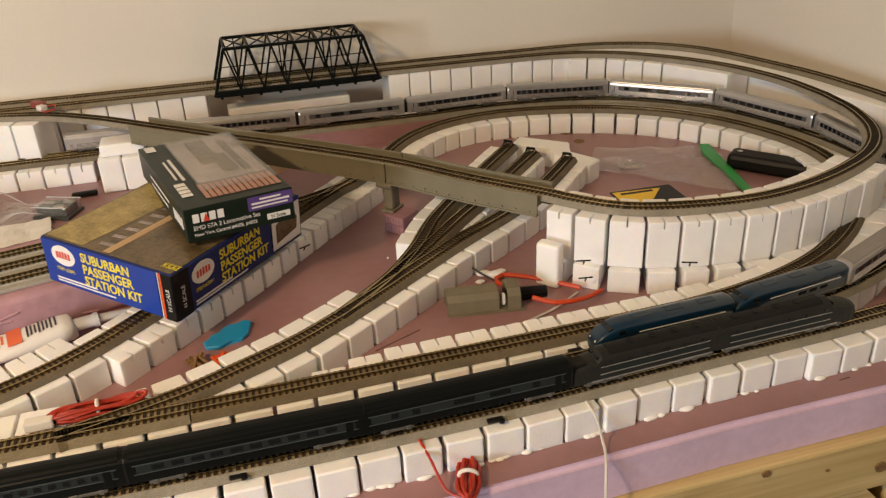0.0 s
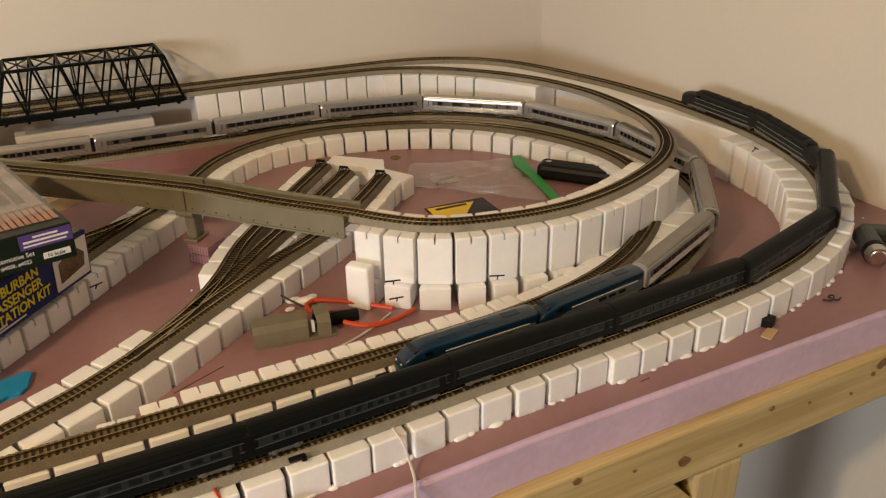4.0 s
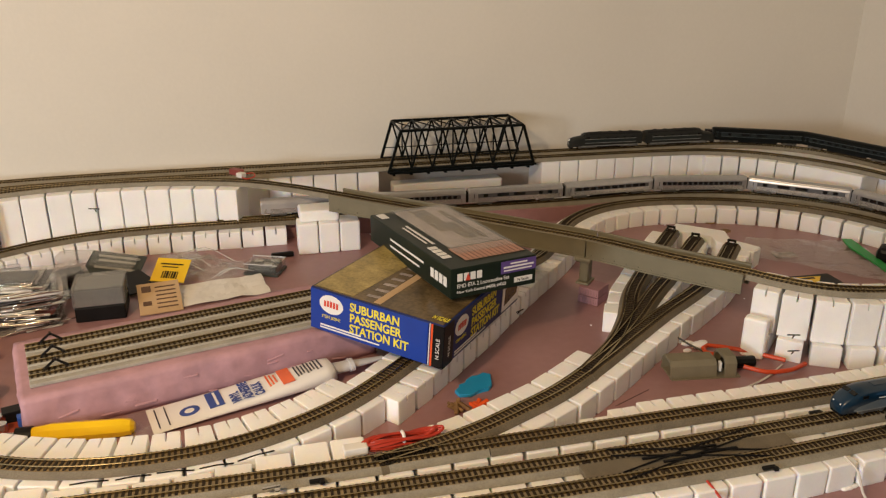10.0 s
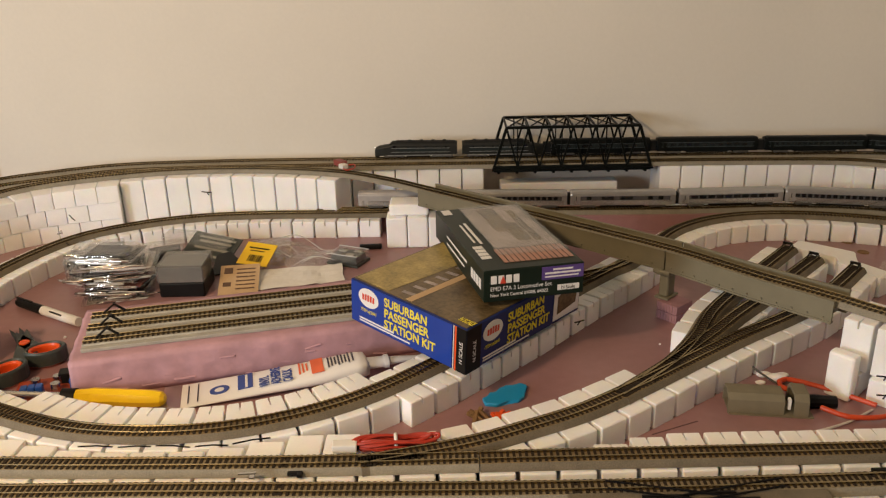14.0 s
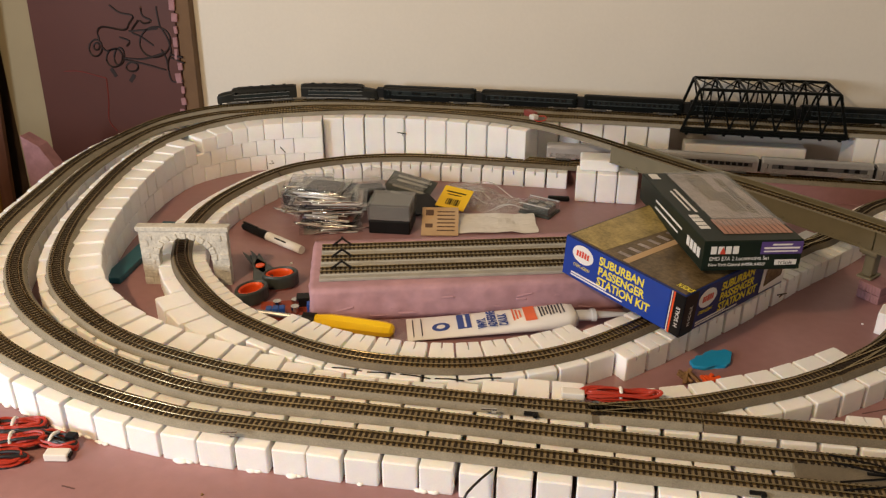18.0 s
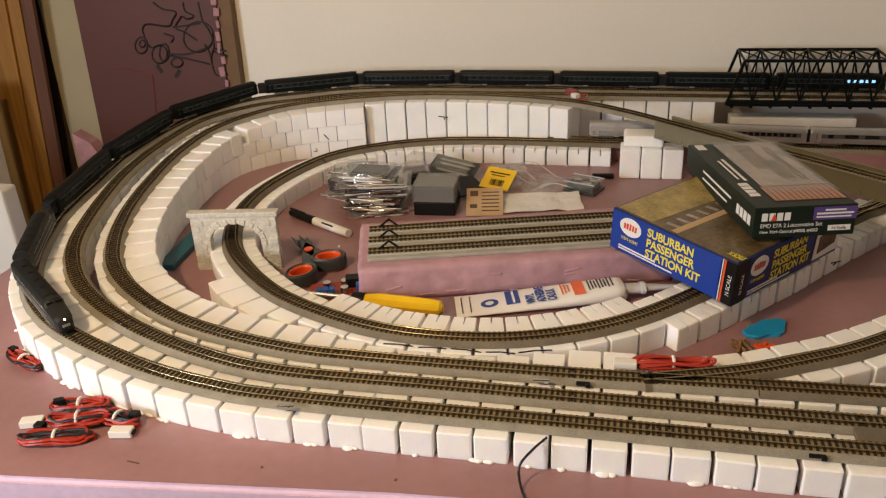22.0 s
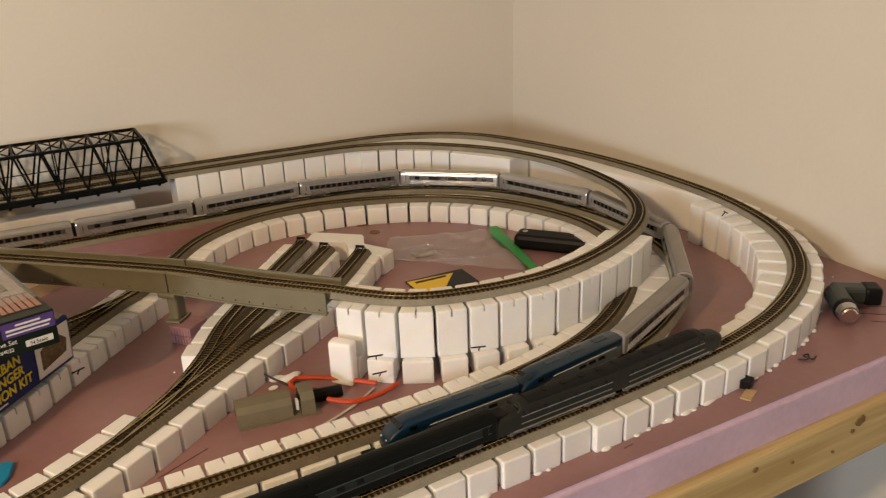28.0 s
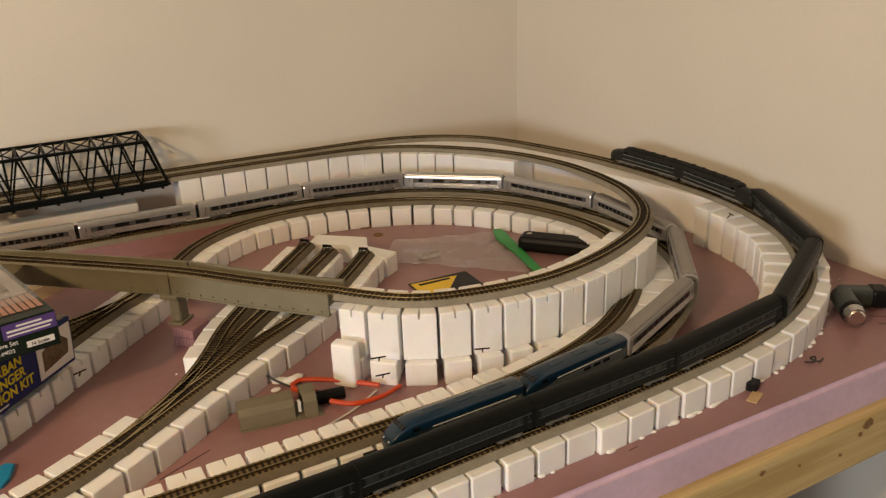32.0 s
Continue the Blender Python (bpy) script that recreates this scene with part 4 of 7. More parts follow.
def silver_train():
    g = "cars of the parked silver train"
    s = T2.nearest(0.262, -0.757)
    for k in range(2):
        c = slab_loco("parked_locomotive", "parked blue diesel locomotive with a silver side panel", group=g)
        m = on_rails(T2, s + 0.064 + 0.1245 * k, 0.042)
        c.matrix_basis = m @ pose(0, 0, 0, 0, 0, 180)
    at = s + 0.2466 + 0.0793
    while at + 0.07 < T2.length:
        k = len([1 for o in scene.objects if o.name.startswith("silver_passenger_car")])
        end = at + 0.2285 >= T2.length
        c = rail_car("silver_passenger_car", "parked dull grey baggage car with two small windows" if end else "parked silver corrugated passenger car with dark windows", DULLSILVER if end or k == 0 else SILVER, DULLSILVER if end else SILVERBAND,
                     DULLSILVER if end else SILVERROOF if k < 3 else SILVER, [(-0.016, 0.0040), (-0.0235, 0.0040)] if end else (PAIRS, FEW, ROW)[k % 3], stripes=False, group=g, glass=BLACKWIN, length=0.154, gangway=not end)
        c.matrix_basis = on_rails(T2, at, 0.052)
        at += 0.1585


# ---- things on the layout ----
PAPERW = material("white_paper", (0.74, 0.72, 0.68), 0.6, vary=0.05, scale=30, bump=0.15, bump_scale=60)
BOARDW = material("dull_white_board", (0.52, 0.50, 0.46), 0.6, vary=0.05, scale=6, bump=0.1, bump_scale=60)
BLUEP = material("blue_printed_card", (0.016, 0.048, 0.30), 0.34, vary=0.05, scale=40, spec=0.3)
# darker copy of the blue card: shade on the box's sides is painted in
BLUESHADED = material("shaded_blue_card", (0.016, 0.028, 0.13), 0.38, vary=0.05, scale=40, spec=0.2)
YELLOWINK = material("yellow_ink", (0.80, 0.68, 0.04), 0.4, vary=0.03)
WHITEINK = material("white_ink", (0.75, 0.74, 0.72), 0.4, vary=0.03)
REDINK = material("red_ink", (0.60, 0.06, 0.03), 0.4, vary=0.04)
ORANGE = material("orange_plastic", (0.70, 0.085, 0.012), 0.35, vary=0.05)
TANBOARD = material("tan_board", (0.33, 0.275, 0.170), 0.7, vary=0.06, scale=8, bump=0.1, bump_scale=80)
MARKERINK = material("faded_marker_ink", (0.016, 0.007, 0.005), 0.6, vary=0.1)
MAROON = material("maroon_card", (0.16, 0.025, 0.02), 0.4, vary=0.1)
INKBROWN = material("brown_print", (0.10, 0.05, 0.025), 0.5, vary=0.1)
REDWOOD = wood("red_brown_varnished_wood", (0.115, 0.042, 0.018), (0.085, 0.028, 0.012), axis=2)
# shade inside the door frame's opening, as a colour
GAPSHADE = material("gap_shade", (0.040, 0.022, 0.012), 0.7, vary=0.2)
DULLRED = material("dull_red_plastic", (0.25, 0.055, 0.045), 0.5, vary=0.1)
GRIPRED = material("orange_red_rubber", (0.55, 0.060, 0.012), 0.45, vary=0.08)
BLACKCARD = material("black_card", (0.008, 0.007, 0.007), 0.35, vary=0.1, scale=50, spec=0.18)
GREENBLACK = material("green_black_card", (0.009, 0.016, 0.011), 0.35, vary=0.08, scale=50, spec=0.2)
PURPLE = material("purple_label", (0.09, 0.05, 0.22), 0.4, vary=0.04)
PHOTO_Y = material("ochre_photo_print", (0.34, 0.26, 0.085), 0.25, vary=0.35, scale=45, fine=0.2, bump_scale=300)
PHOTO_B = material("brown_photo_print", (0.12, 0.085, 0.042), 0.22, vary=0.45, scale=28, fine=0.25, bump_scale=240)
PHOTO_G = material("grey_photo_print", (0.34, 0.29, 0.265), 0.25, vary=0.35, scale=35, fine=0.2, bump_scale=200)
BRICKRED = material("faded_brick_print", (0.40, 0.20, 0.14), 0.35, vary=0.1, scale=60)
GREYP = material("grey_green_plastic", (0.175, 0.152, 0.10), 0.5, vary=0.08, scale=60)
STONE = material("cast_grey_stone", (0.54, 0.52, 0.46), 0.8, vary=0.12, scale=90, bump=0.6, bump_scale=330, fine=0.12)
TEAL = material("blue_plastic", (0.015, 0.27, 0.52), 0.35, vary=0.05)
PINBLUE = material("dark_blue_pin", (0.02, 0.035, 0.16), 0.35, vary=0.05)
TEALD = material("dark_teal_strip", (0.015, 0.095, 0.13), 0.45, vary=0.08)
YELLOWP = material("yellow_plastic", (0.85, 0.56, 0.012), 0.28, vary=0.04)
STEEL = material("steel", (0.55, 0.54, 0.52), 0.25, 1.0, vary=0.06)
GREENP = material("green_plastic_strip", (0.02, 0.30, 0.06), 0.4, vary=0.06)
CARDB = material("tan_card", (0.52, 0.36, 0.20), 0.7, vary=0.08, scale=40)
REDWIRE = material("red_wire", (0.40, 0.032, 0.014), 0.45, vary=0.1)
BLACKWIRE = material("black_wire", (0.014, 0.012, 0.012), 0.45, vary=0.1)
WHITEWIRE = material("white_wire", (0.62, 0.58, 0.54), 0.45, vary=0.06)
GREYTOOL = material("grey_green_tool_plastic", (0.045, 0.054, 0.050), 0.45, vary=0.07, scale=60)


def clear_film(name, rough, gloss, tint, bump=0.0, bump_scale=60.0, cloudy=0.10):
    """Thin clear plastic: lets the light through and shines at its edges."""
    m = bpy.data.materials.new(name)
    m.use_nodes = True
    nt = m.node_tree
    nt.nodes.remove(nt.nodes["Principled BSDF"])
    out = nt.nodes["Material Output"]
    tr, gl, mix = nt.nodes.new("ShaderNodeBsdfTransparent"), nt.nodes.new("ShaderNodeBsdfGlossy"), nt.nodes.new("ShaderNodeMixShader")
    tr.inputs["Color"].default_value = (*tint, 1)
    gl.inputs["Roughness"].default_value = rough
    fr, add = nt.nodes.new("ShaderNodeLayerWeight"), nt.nodes.new("ShaderNodeMath")
    fr.inputs["Blend"].default_value = 0.25
    add.operation, add.use_clamp = "MULTIPLY_ADD", True
    add.inputs[1].default_value, add.inputs[2].default_value = 0.32, gloss
    nt.links.new(fr.outputs["Facing"], add.inputs[0])
    nt.links.new(add.outputs[0], mix.inputs[0])
    nt.links.new(tr.outputs[0], mix.inputs[1])
    nt.links.new(gl.outputs[0], mix.inputs[2])
    haze, both = nt.nodes.new("ShaderNodeBsdfDiffuse"), nt.nodes.new("ShaderNodeMixShader")
    haze.inputs["Color"].default_value = (0.85, 0.85, 0.84, 1)
    both.inputs[0].default_value = cloudy
    nt.links.new(mix.outputs[0], both.inputs[1])
    nt.links.new(haze.outputs[0], both.inputs[2])
    nt.links.new(both.outputs[0], out.inputs["Surface"])
    if bump:
        b, n = nt.nodes.new("ShaderNodeBump"), nt.nodes.new("ShaderNodeTexNoise")
        n.inputs["Scale"].default_value, n.inputs["Detail"].default_value = bump_scale, 3
        tc = nt.nodes.new("ShaderNodeTexCoord")
        nt.links.new(tc.outputs["Object"], n.inputs["Vector"])
        b.inputs["Strength"].default_value, b.inputs["Distance"].default_value = bump, 0.004
        nt.links.new(n.outputs["Fac"], b.inputs["Height"])
        nt.links.new(b.outputs[0], gl.inputs["Normal"])
        nt.links.new(b.outputs[0], fr.inputs["Normal"])
    return m


LIDFILM = clear_film("clear_lid_film", 0.06, 0.0, (0.96, 0.96, 0.96), 0.2, 30, 0.015)
CLEAR = clear_film("clear_plastic", 0.08, 0.10, (0.95, 0.95, 0.94), 0.8, 90, 0.035)
BAGFILM = clear_film("thin_clear_film", 0.10, 0.09, (0.97, 0.97, 0.97), 1.0, 80, 0.12)
FILMEDGE = clear_film("folded_film_edge", 0.12, 0.22, (0.9, 0.9, 0.89), 0.5, 90, 0.42)
BAGFILM = clear_film("limp_bag_film", 0.10, 0.10, (0.97, 0.97, 0.96), 0.5, 60, 0.05)
SMOKY = clear_film("smoky_clear_plastic", 0.10, 0.07, (0.72, 0.72, 0.70), 0.2, 40, 0.10)


def letters(body, size, parent, m, mat, name="lettering", bold=0.0, squeeze=1.0, align="LEFT"):
    """Words as a thin raised mesh in the built-in font."""
    cu = bpy.data.curves.new(name, "FONT")
    cu.body, cu.size, cu.extrude, cu.offset, cu.align_x, cu.space_line = body, size, 0.00012, bold, align, 0.95
    tmp = new(name, cu)
    me = bpy.data.meshes.new_from_object(tmp.evaluated_get(bpy.context.evaluated_depsgraph_get()))
    bpy.data.objects.remove(tmp)
    me.materials.clear()
    me.materials.append(mat)
    ob = new(name, me)
    ob.parent = parent
    ob.matrix_basis = m @ Matrix.Diagonal((squeeze, 1, 1, 1))
    return ob


def slab(name, c, s, mat, parent=None, label="", bevel=0.0, m=None):
    bm = bmesh.new()
    box(bm, c, s, bevel=bevel)
    return part(name, bm, mat, parent, label, m)


def plate(name, outline, z0, z1, mat, parent=None, label="", m=None, bevel=0.0):
    bm = bmesh.new()
    prism(bm, outline, z0, z1)
    if bevel:
        bmesh.ops.bevel(bm, geom=list(bm.edges), offset=bevel, segments=1, affect="EDGES")
    return part(name, bm, mat, parent, label, m)


def bars(parent, rows, mat, m, name="print_line"):
    """Unreadable print as plain bars: x, y, length, height on the face m."""
    for x, y, w, h in rows:
        slab(name, (x + w / 2, y, 0.0001), (w, h, 0.0003), mat, parent, m=m)


def truss_bridge():
    t = empty("truss_bridge", pose(0.002, -0.020, 0.0685))
    tagged(t, "black plastic double-track truss bridge on the upper line", "bridge")
    L, W, H = 0.246, 0.078, 0.0695

    def strut(a, b, r, name="strut", wide=1.0):
        bm = bmesh.new()
        a, b = Vector(a), Vector(b)
        d = b - a
        box(bm, (0, 0, 0), (2 * r, 2 * r * wide, d.length), bevel=r * 0.3, seg=1,
            m=Matrix.Translation((a + b) / 2) @ d.to_track_quat("Z", "Y").to_matrix().to_4x4())
        part(name, bm, BRIDGE, t)

    n = 6
    x = [0.0] + [0.020 + (L - 0.040) * k / n for k in range(n + 1)] + [L]
    for y in (0.0, W):
        strut((0, y, 0.004), (L, y, 0.004), 0.0035, "bottom_chord", 1.3)
        strut((x[1], y, H), (x[n + 1], y, H), 0.0022, "top_chord")
        strut((0, y, 0.004), (x[1], y, H), 0.0022, "end_post")
        strut((L, y, 0.004), (x[n + 1], y, H), 0.0022, "end_post")
        for k in range(1, n + 1):
            mid = (x[k] + x[k + 1]) / 2
            strut((x[k], y, H), (mid, y, 0.006), 0.0014, "diagonal")
            strut((mid, y, 0.006), (x[k + 1], y, H), 0.0014, "diagonal")
            if k % 2:
                strut((mid, y, 0.006), (mid, y, H), 0.0010, "hanger")
        strut((0.004, y, 0.0245), (L - 0.004, y, 0.0245), 0.0007, "hand_rail")
    for k in range(1, n + 2):
        strut((x[k], 0, H), (x[k], W, H), 0.0015, "cross_beam")
        if k <= n:
            strut((x[k], 0, H), (x[k + 1], W, H), 0.0009, "brace")
            strut((x[k], W, H), (x[k + 1], 0, H), 0.0009, "brace")
    slab("deck", (L / 2, W / 2, 0.0015), (L, W, 0.003), BRIDGE, t)
    for k in range(9):
        slab("floor_beam", (0.008 + (L - 0.016) * k / 8, W / 2, -0.001), (0.004, W, 0.006), BRIDGE, t)
    for y in (-0.004, W + 0.004):
        slab("walkway", (L / 2, y, 0.0035), (L + 0.006, 0.007, 0.0025), BRIDGE, t)
    s = slab("foam_slab", (0.110, 0.030, 0.0195), (0.190, 0.030, 0.039), FOAM, bevel=0.002)
    tagged(s, "cream foam offcut lying beneath the truss bridge", "foam offcut")


def viaduct():
    a, b = Vector((-0.100, -0.150, 0.0)), Vector((0.312, -0.540, 0.0))
    cuts = [0.0, 0.675, 1.0]
    for k in range(2):
        t = empty("viaduct_span")
        tagged(t, "grey plastic viaduct girder span with low side walls", "viaduct", group="viaduct spans")
        s0, s1 = (T3.nearest(*(a + (b - a) * c).to_2d()) for c in (cuts[k], cuts[k + 1]))
        s0, s1 = sorted((s0, s1))
        s0, s1 = s0 + 0.0008, s1 - 0.0008
        for name, prof in (("deck", [(-0.0185, -0.0125), (0.0185, -0.0125), (0.0185, -0.0082), (-0.0185, -0.0082)]),
                           ("side_wall", [(0.0172, -0.0215), (0.0195, -0.0215), (0.0195, -0.0010), (0.0172, -0.0010)]),
                           ("side_wall", [(-0.0195, -0.0215), (-0.0172, -0.0215), (-0.0172, -0.0010), (-0.0195, -0.0010)]),
                           ("flange", [(-0.0205, -0.0230), (-0.0150, -0.0230), (-0.0150, -0.0210), (-0.0205, -0.0210)]),
                           ("flange", [(0.0150, -0.0230), (0.0205, -0.0230), (0.0205, -0.0210), (0.0150, -0.0210)]),
                           ("coping", [(-0.0203, -0.0012), (-0.0168, -0.0012), (-0.0168, 0.0006), (-0.0203, 0.0006)]),
                           ("coping", [(0.0168, -0.0012), (0.0203, -0.0012), (0.0203, 0.0006), (0.0168, 0.0006)])):
            bm = bmesh.new()
            sweep(bm, T3, s0, s1, prof, step=0.02)
            part(name, bm, VIADUCT, t)
        n = 12
        for i in range(n):
            s = s0 + (i + 0.5) * (s1 - s0) / n
            p, r, w = T3.at(s), T3.side(s), T3.way(s)
            for u in (-0.0203, 0.0203):
                q = p + r * u
                slab("bolt", (0, 0, 0), (0.0016, 0.0016, 0.0016), VIADUCT, t, m=pose(q.x, q.y, q.z - 0.018, 0, 0, math.degrees(math.atan2(w.y, w.x))))
    p = empty("viaduct_pier", pose(0.180, -0.402, 0.0, 0, 0, -43))
    tagged(p, "grey plastic viaduct pier on pink foam pads", "pier")
    slab("cap", (0, 0, 0.0560), (0.021, 0.034, 0.006), VIADUCT, p, bevel=0.002)
    slab("neck", (0, 0, 0.0522), (0.0165, 0.0265, 0.003), VIADUCT, p, bevel=0.0012)
    bm = bmesh.new()
    box(bm, (0, 0, 0.0387), (0.0120, 0.0180, 0.0300), bevel=0.0030)
    part("shaft", bm, VIADUCT, p)
    slab("foot", (0, 0, 0.0228), (0.017, 0.025, 0.0030), VIADUCT, p, bevel=0.001)
    f = empty("pink_foam_pad", pose(0.187, -0.414, 0.0, 0, 0, 40))
    tagged(f, "two scored pink foam pads under the viaduct pier", "foam pad")
    for z in (0.0, 0.0107):
        slab("pad", (0, 0, z + 0.0053), (0.030, 0.027, 0.0102), PINKPAD, f, bevel=0.001)
        for k in range(7):
            slab("score_line", (-0.0152, -0.0112 + 0.00373 * k, z + 0.0053), (0.0010, 0.0010, 0.0095), PINK, f)
    w = empty("foam_tower", pose(-0.118, -0.148, 0.0))
    tagged(w, "white foam blocks stacked under the viaduct's end", "foam blocks")
    for x in (-0.026, 0.004, 0.034):
        slab("foam_block", (x, -0.006, 0.0225), (0.0285, 0.034, 0.045), FOAM, w, bevel=0.002)
    slab("foam_cap", (-0.008, 0.006, 0.0535), (0.056, 0.040, 0.0165), FOAM, w, bevel=0.003)


def station_box():
    W, D, H = 0.156, 0.186, 0.047
    t = empty("station_kit_box", pose(-0.171, -0.496, 0.0445, 0, 3.6, -42.2))
    tagged(t, "blue cardboard model station kit box with yellow lettering", "box")
    slab("carton", (W / 2, D / 2, H / 2), (W, D, H), BLUESHADED, t, bevel=0.0012)
    front = pose(0, -0.0004, 0, 90, 0, 0)
    side = pose(W + 0.0004, 0, 0, 90, 0, 90)
    top = pose(0, 0, H + 0.0004)
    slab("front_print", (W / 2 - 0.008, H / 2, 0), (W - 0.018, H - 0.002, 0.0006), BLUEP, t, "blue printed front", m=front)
    for f, x in ((front, 0.049), (side, 0.060)):
        ink = YELLOWINK
        for k, word in enumerate(("SUBURBAN", "PASSENGER", "STATION KIT")):
            letters(word, 0.0132, t, f @ pose(x, 0.0330 - 0.0120 * k, 0.0004), ink, bold=0.0003, squeeze=0.88)
        bm = bmesh.new()
        bmesh.ops.create_cone(bm, cap_ends=True, segments=28, radius1=0.0145, radius2=0.0145, depth=0.0004, matrix=Matrix.Diagonal((1, 0.72, 1, 1)))
        part("white_badge", bm, WHITEINK, t, m=f @ pose(x - 0.0225, 0.0330, 0.0003))
        for k in range(5):
            plate("badge_mark", [(-0.0013, -0.0036), (0.0012, -0.0036), (0.0014, 0.0034 - 0.0004 * abs(k - 2)), (-0.0009, 0.0038 - 0.0004 * abs(k - 2))], 0.0, 0.0003, REDINK, t, m=f @ pose(x - 0.0300 + 0.0037 * k, 0.0335, 0.0006))
        letters("ITEM #2841", 0.0052, t, f @ pose(x - 0.034, 0.0165, 0.0004), ink, squeeze=0.9)
        bars(t, [(x - 0.036, 0.0080, 0.050, 0.0018), (x - 0.036, 0.0050, 0.072, 0.0016)], WHITEINK, f @ pose(0, 0, 0.0003))
    for x, w, mat in ((W - 0.0125, 0.0020, ORANGE), (W - 0.0150, 0.0009, WHITEINK)):
        slab("edge_stripe", (x, H / 2, 0.0002), (w, H - 0.001, 0.0006), mat, t, m=front)
    slab("end_strip", (W - 0.0055, H / 2, 0.0002), (0.0115, H - 0.001, 0.0007), BLACKCARD, t, m=front)
    slab("end_strip", (0.010, H / 2, 0.0002), (0.020, H - 0.001, 0.0007), BLACKCARD, t, m=side)
    letters("N SCALE", 0.0058, t, front @ pose(W - 0.0035, 0.0100, 0.0008, 0, 0, 90), WHITEINK)
    letters("N SCALE", 0.0058, t, side @ pose(0.0125, 0.0100, 0.0008, 0, 0, 90), WHITEINK)
    slab("picture_panel", (0.160, H / 2, 0.0003), (0.046, H - 0.008, 0.0006), WHITEINK, t, m=side)
    plate("picture_house", [(0.143, 0.010), (0.176, 0.014), (0.178, 0.027), (0.168, 0.036), (0.160, 0.041), (0.152, 0.034), (0.143, 0.030)], 0.0007, 0.0009, PHOTO_B, t, m=side)
    slab("picture", (W / 2, D / 2, 0), (W - 0.004, D - 0.004, 0.0006), PHOTO_B, t, "brown and ochre photo print on the lid", m=top)
    plate("picture_field", [(0.004, 0.004), (0.050, 0.004), (0.062, D - 0.004), (0.004, D - 0.004)], 0.0004, 0.0006, PHOTO_Y, t, m=top)
    plate("picture_platform", [(0.074, 0.004), (0.082, 0.004), (0.086, D - 0.03), (0.078, D - 0.03)], 0.0004, 0.0006, CARDB, t, m=top)
    for k in range(9):
        plate("picture_sleeper", [(0.060, 0.012 + 0.016 * k), (0.074, 0.014 + 0.016 * k), (0.074, 0.019 + 0.016 * k), (0.060, 0.017 + 0.016 * k)], 0.0004, 0.0006, PHOTO_G, t, m=top)
    letters("N SCALE", 0.010, t, top @ pose(W - 0.018, 0.008, 0.0006, 0, 0, 0), YELLOWINK, bold=0.0002, squeeze=0.45)


def locomotive_box():
    W, D, H = 0.100, 0.205, 0.032
    t = empty("locomotive_box", pose(-0.0365, -0.562, 0.0895, -1.2, 0.6, 13.5))
    tagged(t, "dark green cardboard locomotive set box with a clear lid", "box")
    slab("carton", (W / 2, D / 2, H / 2), (W, D, H), GREENBLACK, t, bevel=0.0012)
    front = pose(0, -0.0004, 0, 90, 0, 0)
    left = pose(-0.0004, D, 0, 90, 0, -90)
    top = pose(0, 0, H + 0.0004)
    for k in range(4):
        slab("brand_bar", (0.0095 + 0.0074 * k, 0.0225, 0.0003), (0.0056, 0.0080, 0.0005), WHITEINK, t, m=front)
    plate("brand_mark", [(0.0155, 0.0185), (0.0215, 0.0185), (0.0185, 0.0262)], 0.0006, 0.0008, REDINK, t, m=front)
    letters("EMD E7A 2 Locomotive Set", 0.0058, t, front @ pose(0.006, 0.0115, 0.0004), WHITEINK, squeeze=0.92)
    letters("New York Central #4008, #4022", 0.0046, t, front @ pose(0.006, 0.0055, 0.0004), WHITEINK, squeeze=0.92)
    slab("purple_label", (0.078, 0.0240, 0.0003), (0.042, 0.0130, 0.0005), PURPLE, t, m=front)
    bars(t, [(0.068, 0.0275, 0.020, 0.0016), (0.060, 0.0240, 0.036, 0.0018), (0.060, 0.0205, 0.034, 0.0014)], WHITEINK, front @ pose(0, 0, 0.0006))
    slab("white_tag", (0.084, 0.0085, 0.0004), (0.022, 0.0055, 0.0005), WHITEINK, t, m=front)
    letters("N Scale", 0.0046, t, front @ pose(0.0765, 0.0068, 0.0008), BLACKCARD)
    for k in range(4):
        slab("brand_bar", (0.165 + 0.0095 * k, 0.016, 0.0003), (0.0068, 0.010, 0.0005), WHITEINK, t, m=left)
    bars(t, [(0.060, 0.020, 0.085, 0.0024), (0.060, 0.012, 0.075, 0.0022)], WHITEINK, left @ pose(0, 0, 0.0003))
    slab("window_picture", (0.062, 0.128, 0), (0.066, 0.140, 0.0006), PHOTO_G, t, "grey photo print under clear film", m=top)
    for x, y, w, d in ((0.055, 0.150, 0.020, 0.085), (0.080, 0.125, 0.008, 0.110), (0.066, 0.105, 0.016, 0.060)):
        plate("picture_shape", [(x - w / 2, y - d / 2), (x + w / 2, y - d / 2), (x + w / 2, y + d / 2), (x - w / 2, y + d / 2)], 0.0004, 0.0006, PHOTO_B, t, m=top)
    for k in range(13):
        slab("brick_print", (0.0275 + 0.0055 * k, 0.035, 0.0003), (0.0042, 0.038, 0.0004), BRICKRED, t, m=top)
    for k in range(4):
        slab("brand_bar", (0.012, 0.034 + 0.0100 * k, 0.0003), (0.010, 0.0072, 0.0005), WHITEINK, t, m=top)
    bars(t, [(0.075, 0.0, 0.070, 0.0030), (0.080, 0.006, 0.060, 0.0022)], WHITEINK, top @ pose(0.019, 0.0, 0.0003, 0, 0, 90))
    slab("corner_label", (0.010, 0.190, 0.0004), (0.010, 0.018, 0.0004), WHITEINK, t, m=top)
    slab("clear_lid", (0.062, 0.118, 0.0014), (0.072, 0.168, 0.0012), LIDFILM, t, "clear plastic window", m=top).visible_shadow = False


